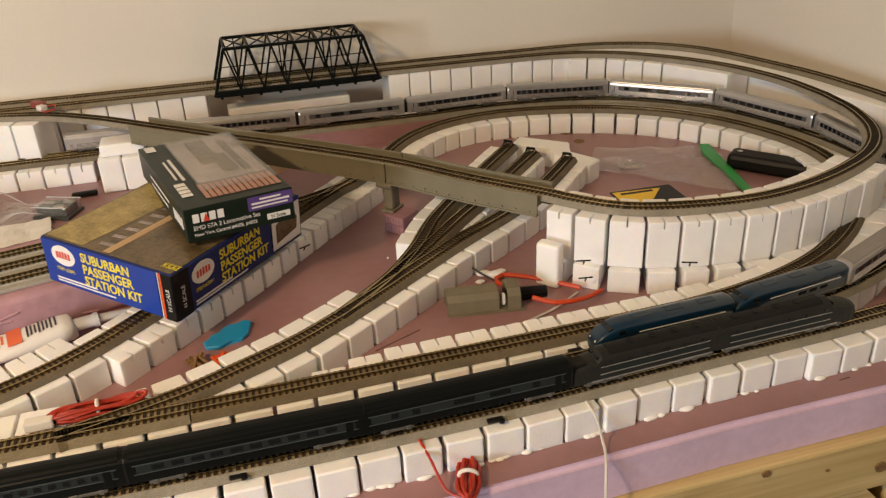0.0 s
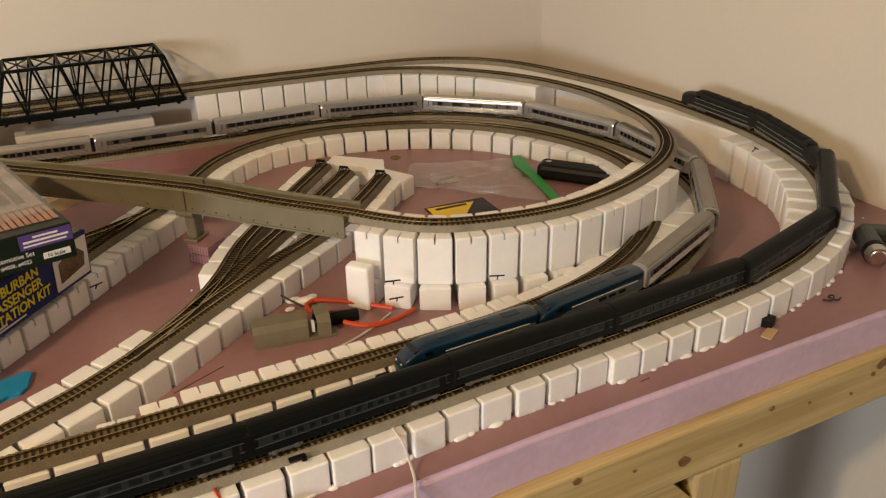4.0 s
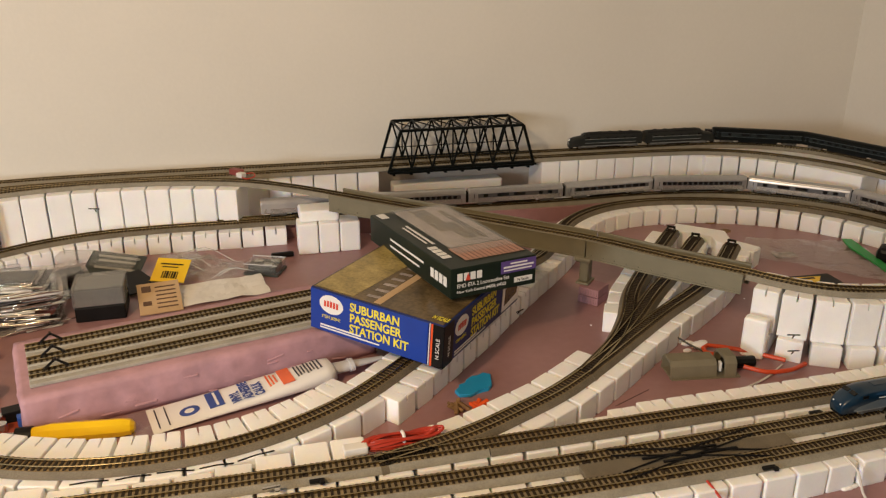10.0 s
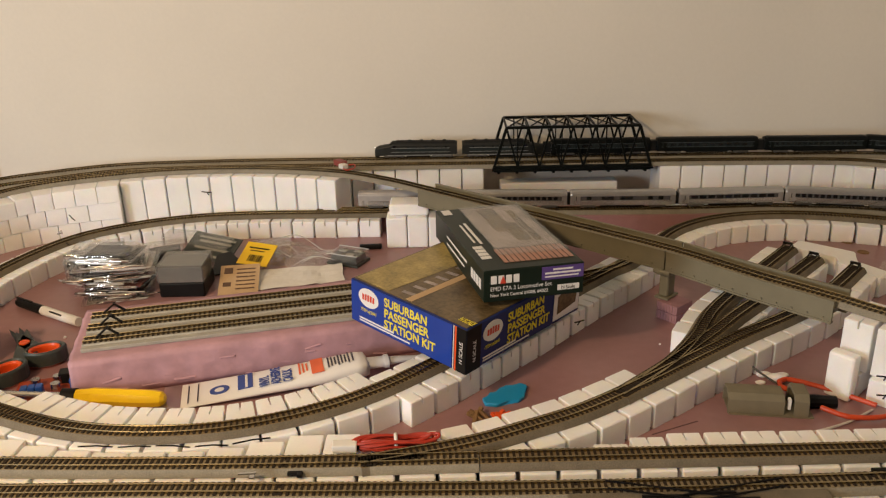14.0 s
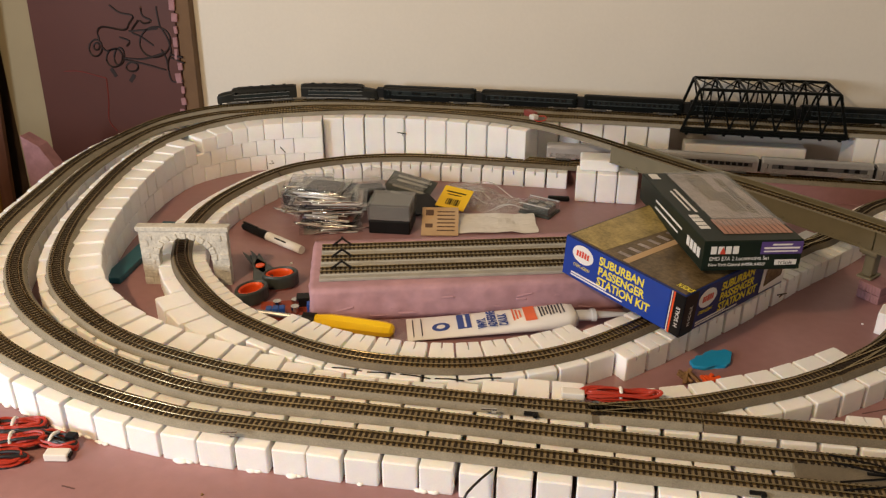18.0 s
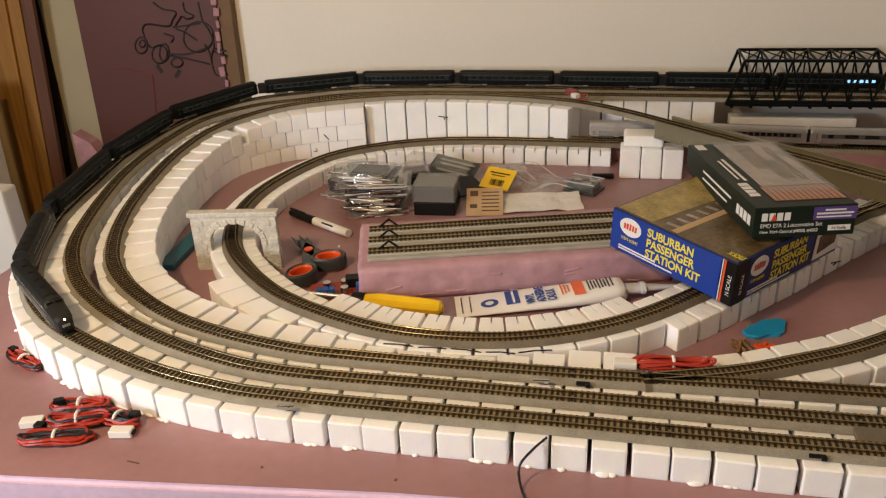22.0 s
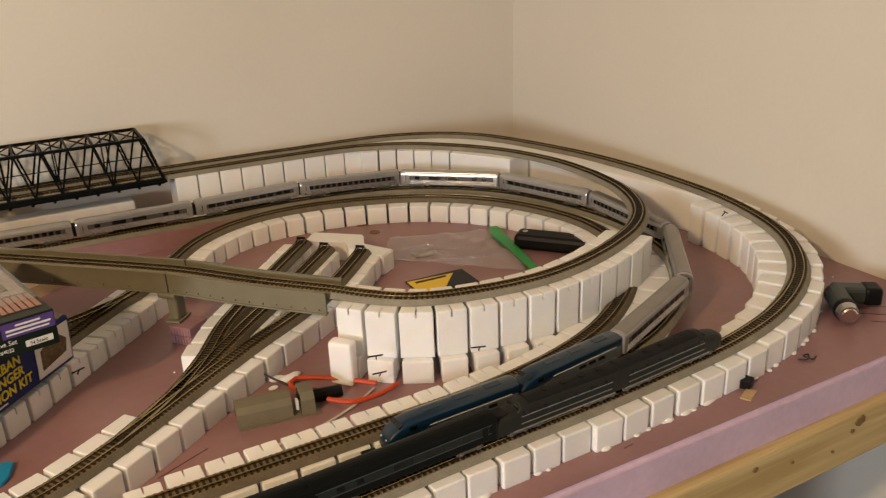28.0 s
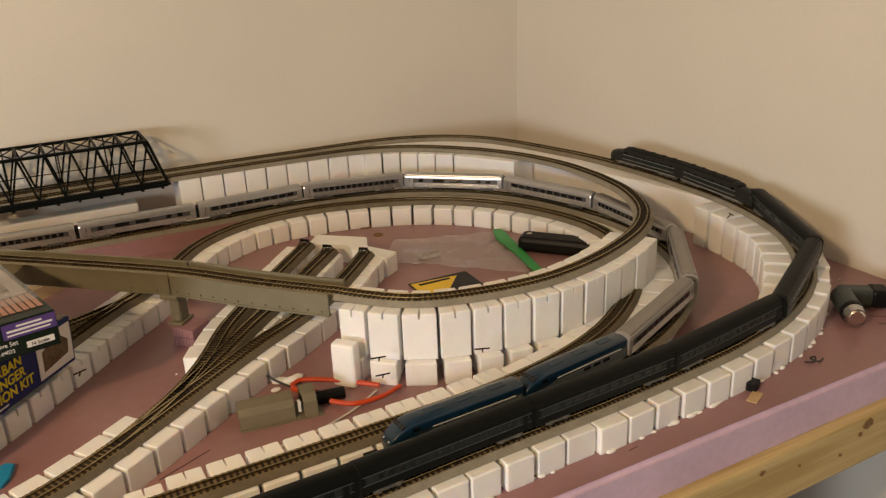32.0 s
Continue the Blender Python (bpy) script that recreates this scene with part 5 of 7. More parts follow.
def rough_box(bm, corner, size, counts, depth):
    """A block of torn foam: its skin in small facets, pushed in and out."""
    n, c = counts, Vector(corner)
    seen = {}

    def vert(i, j, k):
        if (i, j, k) not in seen:
            p = Vector((size[0] * i / n[0], size[1] * j / n[1], size[2] * k / n[2]))
            mid = Vector(size) / 2
            d = noise.noise(p * 60) + 0.6 * noise.noise(p * 170)
            out = Vector([0 if 0 < q < m else (-1 if q == 0 else 1) for q, m in ((i, n[0]), (j, n[1]))] + [0])
            edge = sum(1 for q, m in ((i, n[0]), (j, n[1]), (k, n[2])) if q in (0, m))
            shift = out * (depth * d) - (p - mid).normalized() * (0.0022 if edge > 1 else 0.0)
            if k == 0:
                shift.z = 0
            seen[(i, j, k)] = bm.verts.new(c + p + shift)
        return seen[(i, j, k)]

    for a, b, e in ((0, 1, 2), (0, 2, 1), (1, 2, 0)):
        for side in (0, n[e]):
            for u in range(n[a]):
                for v in range(n[b]):
                    quad = []
                    for du, dv in ((0, 0), (1, 0), (1, 1), (0, 1)):
                        q = [0, 0, 0]
                        q[a], q[b], q[e] = u + du, v + dv, side
                        quad.append(vert(*q))
                    bm.faces.new(quad)
    bmesh.ops.recalc_face_normals(bm, faces=bm.faces)
    for f in bm.faces:
        f.smooth = True


def pink_yard():
    t = empty("foam_plank", pose(-0.437, -0.576, 0.0, 0, 0, 14.6))
    tagged(t, "rough pink foam plank carrying three yard tracks", "foam plank")
    bm = bmesh.new()
    rough_box(bm, (0.0, 0.0, 0.0002), (0.350, 0.128, 0.0396), (60, 16, 7), 0.0016)
    part("plank", bm, PINKRAW, t)
    rnd = random.Random(6)
    for k in range(14):
        x, z = rnd.uniform(0.01, 0.34), rnd.choice((rnd.uniform(0.003, 0.008), rnd.uniform(0.008, 0.036)))
        slab("torn_nick", (0, 0, 0), (rnd.uniform(0.006, 0.024), 0.0022, rnd.uniform(0.0012, 0.0026)), PINKRAW, t, bevel=0.0008, m=pose(x, 0.0004, z, 0, rnd.uniform(-14, 14), rnd.uniform(-3, 3)))
    for k in range(3):
        a = Vector((0.012, 0.036 + 0.0300 * k, 0.0478))
        b = Vector((0.335, 0.031 + 0.0300 * k, 0.0478))
        m = t.matrix_basis
        track("grey yard track on the pink plank", Line([m @ a, m @ ((a + b) / 2), m @ b]), bed=BALLAST_L)
        slab("roadbed_slab", (0.1735, 0.0335 + 0.0300 * k, 0.0418), (0.325, 0.0285, 0.0040), BALLAST_L, t, "pale grey roadbed slab", bevel=0.001, m=pose(0, 0, 0, 0, 0, -0.9))
        c = m @ (a + Vector((0.024, 0, 0)))
        bs = empty("buffer_stop", pose(c.x, c.y, c.z, 0, 0, 14.6))
        bs.scale = (0.78, 0.85, 0.85)
        tagged(bs, "small black buffer stop at the track's end", "buffer stop", group="buffer stops")
        for y in (-0.0016, 0.0016):
            bm = bmesh.new()
            tube(bm, [(-0.014, y, 0), (0.0, y, 0.0100), (0.013, y, 0)], 0.0011, 5)
            part("frame", bm, BLACKP, bs)
        slab("beam", (0, 0, 0.0102), (0.003, 0.006, 0.003), BLACKP, bs, bevel=0.0006)
    for line in (LAD1, LAD2, LAD3):
        e, w = line.at(line.length - 0.008), line.way(line.length - 0.01)
        bs = empty("buffer_stop", pose(e.x, e.y, e.z, 0, 0, math.degrees(math.atan2(w.y, w.x))))
        tagged(bs, "small black buffer stop at the track's end", "buffer stop", group="buffer stops")
        slab("beam", (0, 0, 0.0042), (0.003, 0.012, 0.003), BLACKP, bs, bevel=0.0006)
        for y in (-0.0045, 0.0045):
            bm = bmesh.new()
            tube(bm, [(-0.008, y, 0), (0.0, y, 0.0042), (0.005, y, 0)], 0.0010, 5)
            part("frame", bm, BLACKP, bs)


def tunnel_portal():
    t = empty("tunnel_portal", pose(-0.606, -0.507, 0.0, 0, 0, 8))
    tagged(t, "grey cast stone tunnel portal over the inner track", "tunnel portal")
    w, h, r = 0.051, 0.070, 0.0310
    out = [(-w, 0), (-w, h), (w, h), (w, 0), (r, 0), (r, 0.036)]
    out += [(r * math.cos(a), 0.036 + 0.025 * math.sin(a)) for a in (math.pi * k / 10 for k in range(1, 10))]
    out += [(-r, 0.036), (-r, 0)]
    bm = bmesh.new()
    prism(bm, out[::-1], -0.005, 0.005)
    bmesh.ops.transform(bm, matrix=Matrix.Rotation(math.radians(90), 4, "X"), verts=bm.verts)
    bmesh.ops.recalc_face_normals(bm, faces=bm.faces)
    part("wall", bm, STONE, t)
    slab("coping", (0, 0, 0.0715), (0.108, 0.013, 0.006), STONE, t, bevel=0.0012)
    for k in range(11):
        a = math.pi * k / 10
        slab("arch_stone", (0, 0, 0), (0.0075, 0.0125, 0.0072), STONE, t, bevel=0.0008,
             m=pose((r + 0.003) * math.cos(a), 0, 0.036 + 0.027 * math.sin(a), 0, 90 - math.degrees(a), 0))
    rnd = random.Random(2)
    for row in range(8):
        for col in range(9):
            x = -0.046 + 0.0115 * col + (0.005 if row % 2 else 0)
            z = 0.006 + 0.0078 * row
            if x > 0.047 or abs(x) < r + 0.009 and z < 0.066 and (z < 0.038 or math.hypot(x, (z - 0.036) * 1.1) < r + 0.010):
                continue
            slab("stone", (x, -0.0050, z), (0.0100 + rnd.uniform(-0.001, 0.0008), 0.0014 + rnd.uniform(0, 0.0009), 0.0068), STONE, t, bevel=0.0006)
    s = slab("plastic_strip", (0, 0, 0.004), (0.022, 0.170, 0.008), TEALD, m=pose(-0.700, -0.440, 0, 0, 0, 2), bevel=0.001)
    tagged(s, "dark teal plastic strip lying between the risers", "plastic strip")


def caulk_tube():
    t = empty("caulk_tube", pose(-0.330, -0.577, 0.002, 0, 0, 14.0))
    t.scale = (1.13, 0.94, 0.66)
    tagged(t, "half-flattened white squeeze tube of vinyl adhesive caulk", "tube")
    prof = ((0.0, 0.0245, 0.0012), (0.008, 0.0242, 0.0016), (0.05, 0.0232, 0.005), (0.11, 0.0215, 0.0105), (0.150, 0.0190, 0.0150), (0.158, 0.0165, 0.0150), (0.162, 0.010, 0.010))
    bm = bmesh.new()
    rings = []
    for x, w, h in prof:
        ring_ = []
        for k in range(24):
            a = 2 * math.pi * k / 24
            cy, cz = math.cos(a), math.sin(a)
            ring_.append(bm.verts.new((x, w * math.copysign(abs(cy) ** 0.75, cy), h + h * math.copysign(abs(cz) ** 0.7, cz))))
        rings.append(ring_)
    for a, b in zip(rings, rings[1:]):
        for k in range(24):
            bm.faces.new((a[k], b[k], b[(k + 1) % 24], a[(k + 1) % 24]))
    bm.faces.new(rings[0])
    bm.faces.new(rings[-1][::-1])
    bmesh.ops.recalc_face_normals(bm, faces=bm.faces)
    for f in bm.faces:
        f.smooth = True
    part("body", bm, material("white_tube_plastic", (0.80, 0.79, 0.77), 0.34, vary=0.03), t)
    slab("crimp", (-0.006, 0, 0.001), (0.018, 0.050, 0.0012), CLEAR, t, "clear crimped end")
    bm = bmesh.new()
    cyl(bm, (0.160, 0, 0.0150), (0.176, 0, 0.0150), 0.0085, 0.0080, 16)
    cyl(bm, (0.176, 0, 0.0150), (0.180, 0, 0.0150), 0.0095, 0.0095, 16)
    cyl(bm, (0.180, 0, 0.0150), (0.210, 0, 0.0140), 0.0062, 0.0028, 14)
    part("nozzle", bm, material("pale_nozzle_plastic", (0.62, 0.63, 0.66), 0.35, vary=0.03), t, "pale grey screw nozzle")
    ink = material("dark_ink", (0.03, 0.03, 0.05), 0.4)
    blue = material("blue_ink", (0.03, 0.07, 0.28), 0.4)
    red = material("orange_red_ink", (0.72, 0.14, 0.05), 0.4)

    def top(x, y):
        """On the tube's upper skin."""
        xs = [q[0] for q in prof]
        h = float(np.interp(x, xs, [q[2] for q in prof]))
        w = float(np.interp(x, xs, [q[1] for q in prof]))
        u = min(0.98, abs(y) / w)
        z = h + h * (1 - u ** (2 / 0.75)) ** 0.35
        return pose(x, y, z + 0.0005, -math.degrees(math.atan2(h * 0.55 * u ** 2.2, w)) * (1 if y > 0 else -1) * 1.0, -math.degrees(math.atan(0.19)), 0)

    slab("blue_patch", (0, 0, 0), (0.013, 0.030, 0.0006), blue, t, m=top(0.054, 0.002))
    slab("print_line", (0, 0, 0), (0.0022, 0.026, 0.0008), PAPERW, t, m=top(0.055, 0.002))
    bm = bmesh.new()
    bmesh.ops.create_cone(bm, cap_ends=True, segments=18, radius1=0.0085, radius2=0.0085, depth=0.0006)
    part("blue_badge", bm, blue, t, m=top(0.032, -0.004))
    bm = bmesh.new()
    bmesh.ops.create_cone(bm, cap_ends=True, segments=16, radius1=0.0042, radius2=0.0042, depth=0.0009)
    part("badge_mark", bm, PAPERW, t, m=top(0.032, -0.004))
    for k in range(3):
        slab("print_line", (0, 0, 0), (0.0016, 0.024 - 0.004 * k, 0.0006), red, t, m=top(0.1010 + 0.0032 * k, 0.002))
    slab("red_patch", (0, 0, 0), (0.011, 0.030, 0.0006), red, t, m=top(0.1165, 0.0))
    for k, word in enumerate(("VINYL", "ADHESIVE", "CAULK")):
        letters(word, 0.0116, t, top(0.074 + 0.0100 * k, 0.0) @ pose(0, -0.0185, 0.0006, 0, 0, 90), blue, bold=0.0004, squeeze=0.66)
    for k, x in enumerate((0.1265, 0.1295, 0.1325, 0.1355, 0.1385, 0.1415, 0.1445, 0.148)):
        slab("print_line", (0, 0, 0), (0.0015, 0.022 - 0.003 * (k % 3), 0.0005), ink, t, m=top(x, 0.001))
    for k in range(2):
        slab("print_line", (0, 0, 0), (0.0010, 0.036, 0.0006), ink, t, m=top(0.006 + 0.008 * k, 0.0))


def screwdriver():
    t = empty("screwdriver", pose(-0.430, -0.583, 0.0095, 0, 0.8, -4))
    tagged(t, "yellow-handled screwdriver with a black collar", "screwdriver")
    bm = bmesh.new()
    prof = [(0.0, 0.0065), (0.012, 0.0078), (0.018, 0.0090), (0.050, 0.0088), (0.078, 0.0085), (0.086, 0.0072), (0.089, 0.0040)]
    rings = [[bm.verts.new((x, r * math.cos(a) * (0.93 if k % 2 else 1), r * math.sin(a) * (0.93 if k % 2 else 1))) for k, a in enumerate(2 * math.pi * j / 16 for j in range(16))] for x, r in prof]
    for a, b in zip(rings, rings[1:]):
        for k in range(16):
            bm.faces.new((a[k], b[k], b[(k + 1) % 16], a[(k + 1) % 16]))
    bm.faces.new(rings[0])
    bm.faces.new(rings[-1][::-1])
    bmesh.ops.recalc_face_normals(bm, faces=bm.faces)
    part("handle", bm, YELLOWP, t)
    bm = bmesh.new()
    cyl(bm, (-0.012, 0, 0), (0.002, 0, 0), 0.0070, 0.0075, 16)
    part("collar", bm, BLACKP, t)
    bm = bmesh.new()
    cyl(bm, (-0.095, 0, 0), (-0.012, 0, 0), 0.0031, 0.0031, 12)
    part("blade", bm, STEEL, t)


def ring(bm, cx, cy, z, rx, ry, r, turn=0, n=20):
    pts = []
    c, s = math.cos(math.radians(turn)), math.sin(math.radians(turn))
    for k in range(n + 1):
        a = 2 * math.pi * k / n
        u, v = rx * math.cos(a), ry * math.sin(a)
        pts.append((cx + c * u - s * v, cy + s * u + c * v, z))
    tube(bm, pts, r, 8)


def scissors():
    t = empty("scissors", pose(-0.010, -0.002, 0))
    tagged(t, "open scissors with grey and orange handles", "scissors")
    for cx, cy, turn in ((-0.508, -0.538, 62), (-0.489, -0.496, 24)):
        for name, mat, r0, r1, z0, z1, label in (("handle", GREYTOOL, 0.80, 1.0, 0.003, 0.0185, ""), ("grip_lining", ORANGE, 0.62, 0.79, 0.0025, 0.0175, "orange rubber grip lining")):
            bm = bmesh.new()
            rings = []
            for r, z in ((r1, z0), (r1, z1 - 0.002), (r1 - 0.06, z1), (r0 + 0.06, z1), (r0, z1 - 0.002), (r0, z0)):
                ring_ = []
                for k in range(26):
                    a = 2 * math.pi * k / 26
                    u, v = 0.0210 * r * math.cos(a) * (1 + 0.10 * math.cos(a)), 0.0150 * r * math.sin(a) * (1 + 0.12 * math.cos(a))
                    c, q = math.cos(math.radians(turn)), math.sin(math.radians(turn))
                    ring_.append(bm.verts.new((cx + c * u - q * v, cy + q * u + c * v, z)))
                rings.append(ring_)
            for a, b in zip(rings, rings[1:] + rings[:1]):
                for k in range(26):
                    bm.faces.new((a[k], a[(k + 1) % 26], b[(k + 1) % 26], b[k]))
            bmesh.ops.recalc_face_normals(bm, faces=bm.faces)
            part(name, bm, mat, t, label)
    for pts in ([(-0.513, -0.517), (-0.499, -0.513), (-0.516, -0.462), (-0.536, -0.436), (-0.530, -0.470)], [(-0.500, -0.500), (-0.494, -0.480), (-0.524, -0.458), (-0.545, -0.444), (-0.525, -0.480)]):
        bm = bmesh.new()
        prism(bm, pts, 0.006, 0.013)
        bmesh.ops.recalc_face_normals(bm, faces=bm.faces)
        bmesh.ops.bevel(bm, geom=list(bm.edges), offset=0.0012, segments=1, affect="EDGES")
        part("shank", bm, GREYTOOL, t)
    for pts in ([(-0.528, -0.468), (-0.519, -0.458), (-0.552, -0.424)], [(-0.530, -0.470), (-0.522, -0.462), (-0.560, -0.430)]):
        plate("blade", pts, 0.0070, 0.0085, GREYTOOL, t)
    bm = bmesh.new()
    cyl(bm, (-0.520, -0.474, 0.013), (-0.520, -0.474, 0.0145), 0.0055, n=14)
    part("pivot", bm, ORANGE, t)
    p = empty("circuit_board", pose(-0.468, -0.556, 0.002, 0, 0, 16))
    tagged(p, "small red circuit board with blue terminals", "circuit board")
    slab("board", (0, 0, 0.001), (0.062, 0.040, 0.0018), material("red_board", (0.30, 0.05, 0.02), 0.5), p)
    for x, y in ((-0.020, -0.012), (-0.006, -0.012), (0.024, -0.006), (-0.013, -0.012)):
        slab("terminal", (x, y, 0.007), (0.0065, 0.009, 0.010), material("terminal_blue", (0.02, 0.08, 0.35), 0.4), p, bevel=0.0008)
    for x, y in ((0.008, -0.010), (0.008, 0.006), (-0.012, 0.004)):
        bm = bmesh.new()
        cyl(bm, (x, y, 0.002), (x, y, 0.011), 0.0045, n=14)
        part("capacitor", bm, STEEL, p)
    slab("relay", (0.018, 0.010, 0.007), (0.018, 0.014, 0.011), BLACKP, p, bevel=0.0006)


def marker_pen():
    t = empty("marker_pen", pose(-0.598, -0.352, 0.0062, 0, 0, -31))
    tagged(t, "black and white felt marker lying on the board", "marker")
    bm = bmesh.new()
    cyl(bm, (0.0, 0, 0), (0.048, 0, 0), 0.0052, 0.0060, 16)
    cyl(bm, (-0.004, 0, 0), (0.0, 0, 0), 0.0035, 0.0052, 16)
    box(bm, (0.012, 0, 0.006), (0.030, 0.003, 0.002), bevel=0.0005)
    part("cap", bm, BLACKP, t)
    bm = bmesh.new()
    cyl(bm, (0.048, 0, 0), (0.115, 0, 0), 0.0058, 0.0055, 16)
    part("barrel", bm, PAPERW, t)
    slab("brand_bar", (0.078, -0.0042, 0.0036), (0.022, 0.0008, 0.003), BLACKCARD, t)


def coil(name, label, where, turn, rx, ry, loops, mats, seed, r=0.0013, category="wire"):
    """A bundle of wire, tied round the middle."""
    t = empty(name, pose(*where, 0, 0, turn))
    tagged(t, label, category, group="wire bundles")
    rnd = random.Random(seed)
    for k in range(loops):
        bm = bmesh.new()
        pts = []
        ox, oy, oz = rnd.uniform(-0.14, 0.10), rnd.uniform(-0.75, 0.25), rnd.uniform(0.0005, 0.0075)
        for j in range(25):
            a = 2 * math.pi * j / 24
            pinch = 0.45 + 0.55 * abs(math.cos(a)) ** 0.7
            pts.append(((rx * (1 + ox)) * math.cos(a), ry * (1 + oy) * math.sin(a) * (0.55 + 0.45 * pinch), oz + 0.0015 * math.sin(3 * a + k) + r))
        tube(bm, pts, r, 6)
        part("wire_loop", bm, mats[k % len(mats)], t)
    bm = bmesh.new()
    ring(bm, 0, 0, 0, ry * 0.72, 0.0048, 0.0015, 0, 14)
    bmesh.ops.transform(bm, matrix=Matrix.Translation((0, 0, 0.007)) @ Matrix.Rotation(math.radians(90), 4, "X") @ Matrix.Rotation(math.radians(90), 4, "Y"), verts=bm.verts)
    part("tie", bm, PAPERW, t, "white twist tie")
    return t


def plugs(where, turn):
    t = empty("wire_plug", pose(*where, 0, 0, turn))
    tagged(t, "translucent white wire connector", "plug", group="wire plugs")
    slab("shell", (0, 0, 0.004), (0.020, 0.010, 0.007), PAPERW, t, bevel=0.001)
    slab("slot", (0.0105, 0, 0.004), (0.002, 0.006, 0.003), BLACKP, t)


def wires():
    rb = [REDWIRE, REDWIRE, BLACKWIRE]
    L = "tied bundle of red and black wire on the board"
    coil("wire_bundle", L, (-0.630, -0.840, 0), 14, 0.030, 0.0085, 15, rb, 1)
    coil("wire_bundle", L, (-0.636, -0.795, 0), 14, 0.024, 0.0085, 14, rb, 2)
    coil("wire_bundle", L, (-0.590, -0.808, 0), -10, 0.021, 0.0085, 13, rb, 3)
    coil("wire_bundle", L, (-0.622, -0.818, 0.004), 16, 0.026, 0.0080, 12, rb, 7)
    coil("wire_bundle", L, (-0.737, -0.735, 0), -22, 0.024, 0.0080, 14, rb, 4)
    coil("wire_bundle", "tied bundle of red wire lying on the foam risers", (-0.114, -0.700, 0.0252), 5, 0.033, 0.0066, 9, [REDWIRE], 5)
    coil("wire_bundle", "tied bundle of red wire at the table's front", (0.136, -0.832, 0), 72, 0.019, 0.009, 7, [REDWIRE], 6)
    for w, a in (((-0.578, -0.824, 0), 8), ((-0.666, -0.822, 0), 18), ((-0.155, -0.705, 0.0265), 2)):
        plugs(w, a)
    for w, a in (((-0.655, -0.798, 0.006), 30), ((-0.650, -0.832, 0.006), 0), ((-0.575, -0.806, 0.006), 0), ((-0.758, -0.722, 0.005), -20)):
        s = slab("wire_clip", (0, 0, 0.003), (0.009, 0.007, 0.006), BLACKP, m=pose(*w, 0, 0, a), bevel=0.0008)
        tagged(s, "small black connector on the wire bundle", "clip", group="wire clips")
    for name, label, pts, mat in (
            ("feeder_wire", "red feeder wire leading from the track", [(0.108, -0.808, 0.027), (0.112, -0.824, 0.020), (0.118, -0.838, 0.004), (0.126, -0.845, 0.002)], REDWIRE),
            ("feeder_wire", "white feeder wire hanging over the table's edge", [(0.236, -0.806, 0.027), (0.238, -0.820, 0.022), (0.240, -0.828, 0.006), (0.238, -0.838, 0.002), (0.232, -0.852, -0.01), (0.226, -0.868, -0.07), (0.224, -0.87, -0.16)], WHITEWIRE),
            ("feeder_wire", "dark blue feeder wire at the front risers", [(-0.215, -0.812, 0.028), (-0.225, -0.826, 0.026), (-0.234, -0.834, 0.016), (-0.232, -0.842, 0.003), (-0.226, -0.856, 0.002)], BLACKWIRE),
            ("feeder_wire", "white feeder wire hanging over the table's edge", [(-0.226, -0.856, 0.002), (-0.221, -0.866, 0.001), (-0.218, -0.876, -0.02), (-0.216, -0.88, -0.10)], WHITEWIRE),
            ("feeder_wire", "thin white wire lying on the pink board", [(0.185, -0.660, 0.0015), (0.235, -0.655, 0.0015), (0.280, -0.640, 0.002), (0.315, -0.618, 0.0015)], WHITEWIRE),
            ("feeder_wire", "thin dark wire lying on the pink board", [(0.205, -0.520, 0.028), (0.225, -0.545, 0.012), (0.250, -0.575, 0.002), (0.285, -0.605, 0.0015)], BLACKWIRE)):
        bm = bmesh.new()
        tube(bm, spline(pts, 0.004), 0.0011, 6)
        tagged(part(name, bm, mat), label, "wire", group="feeder wires")


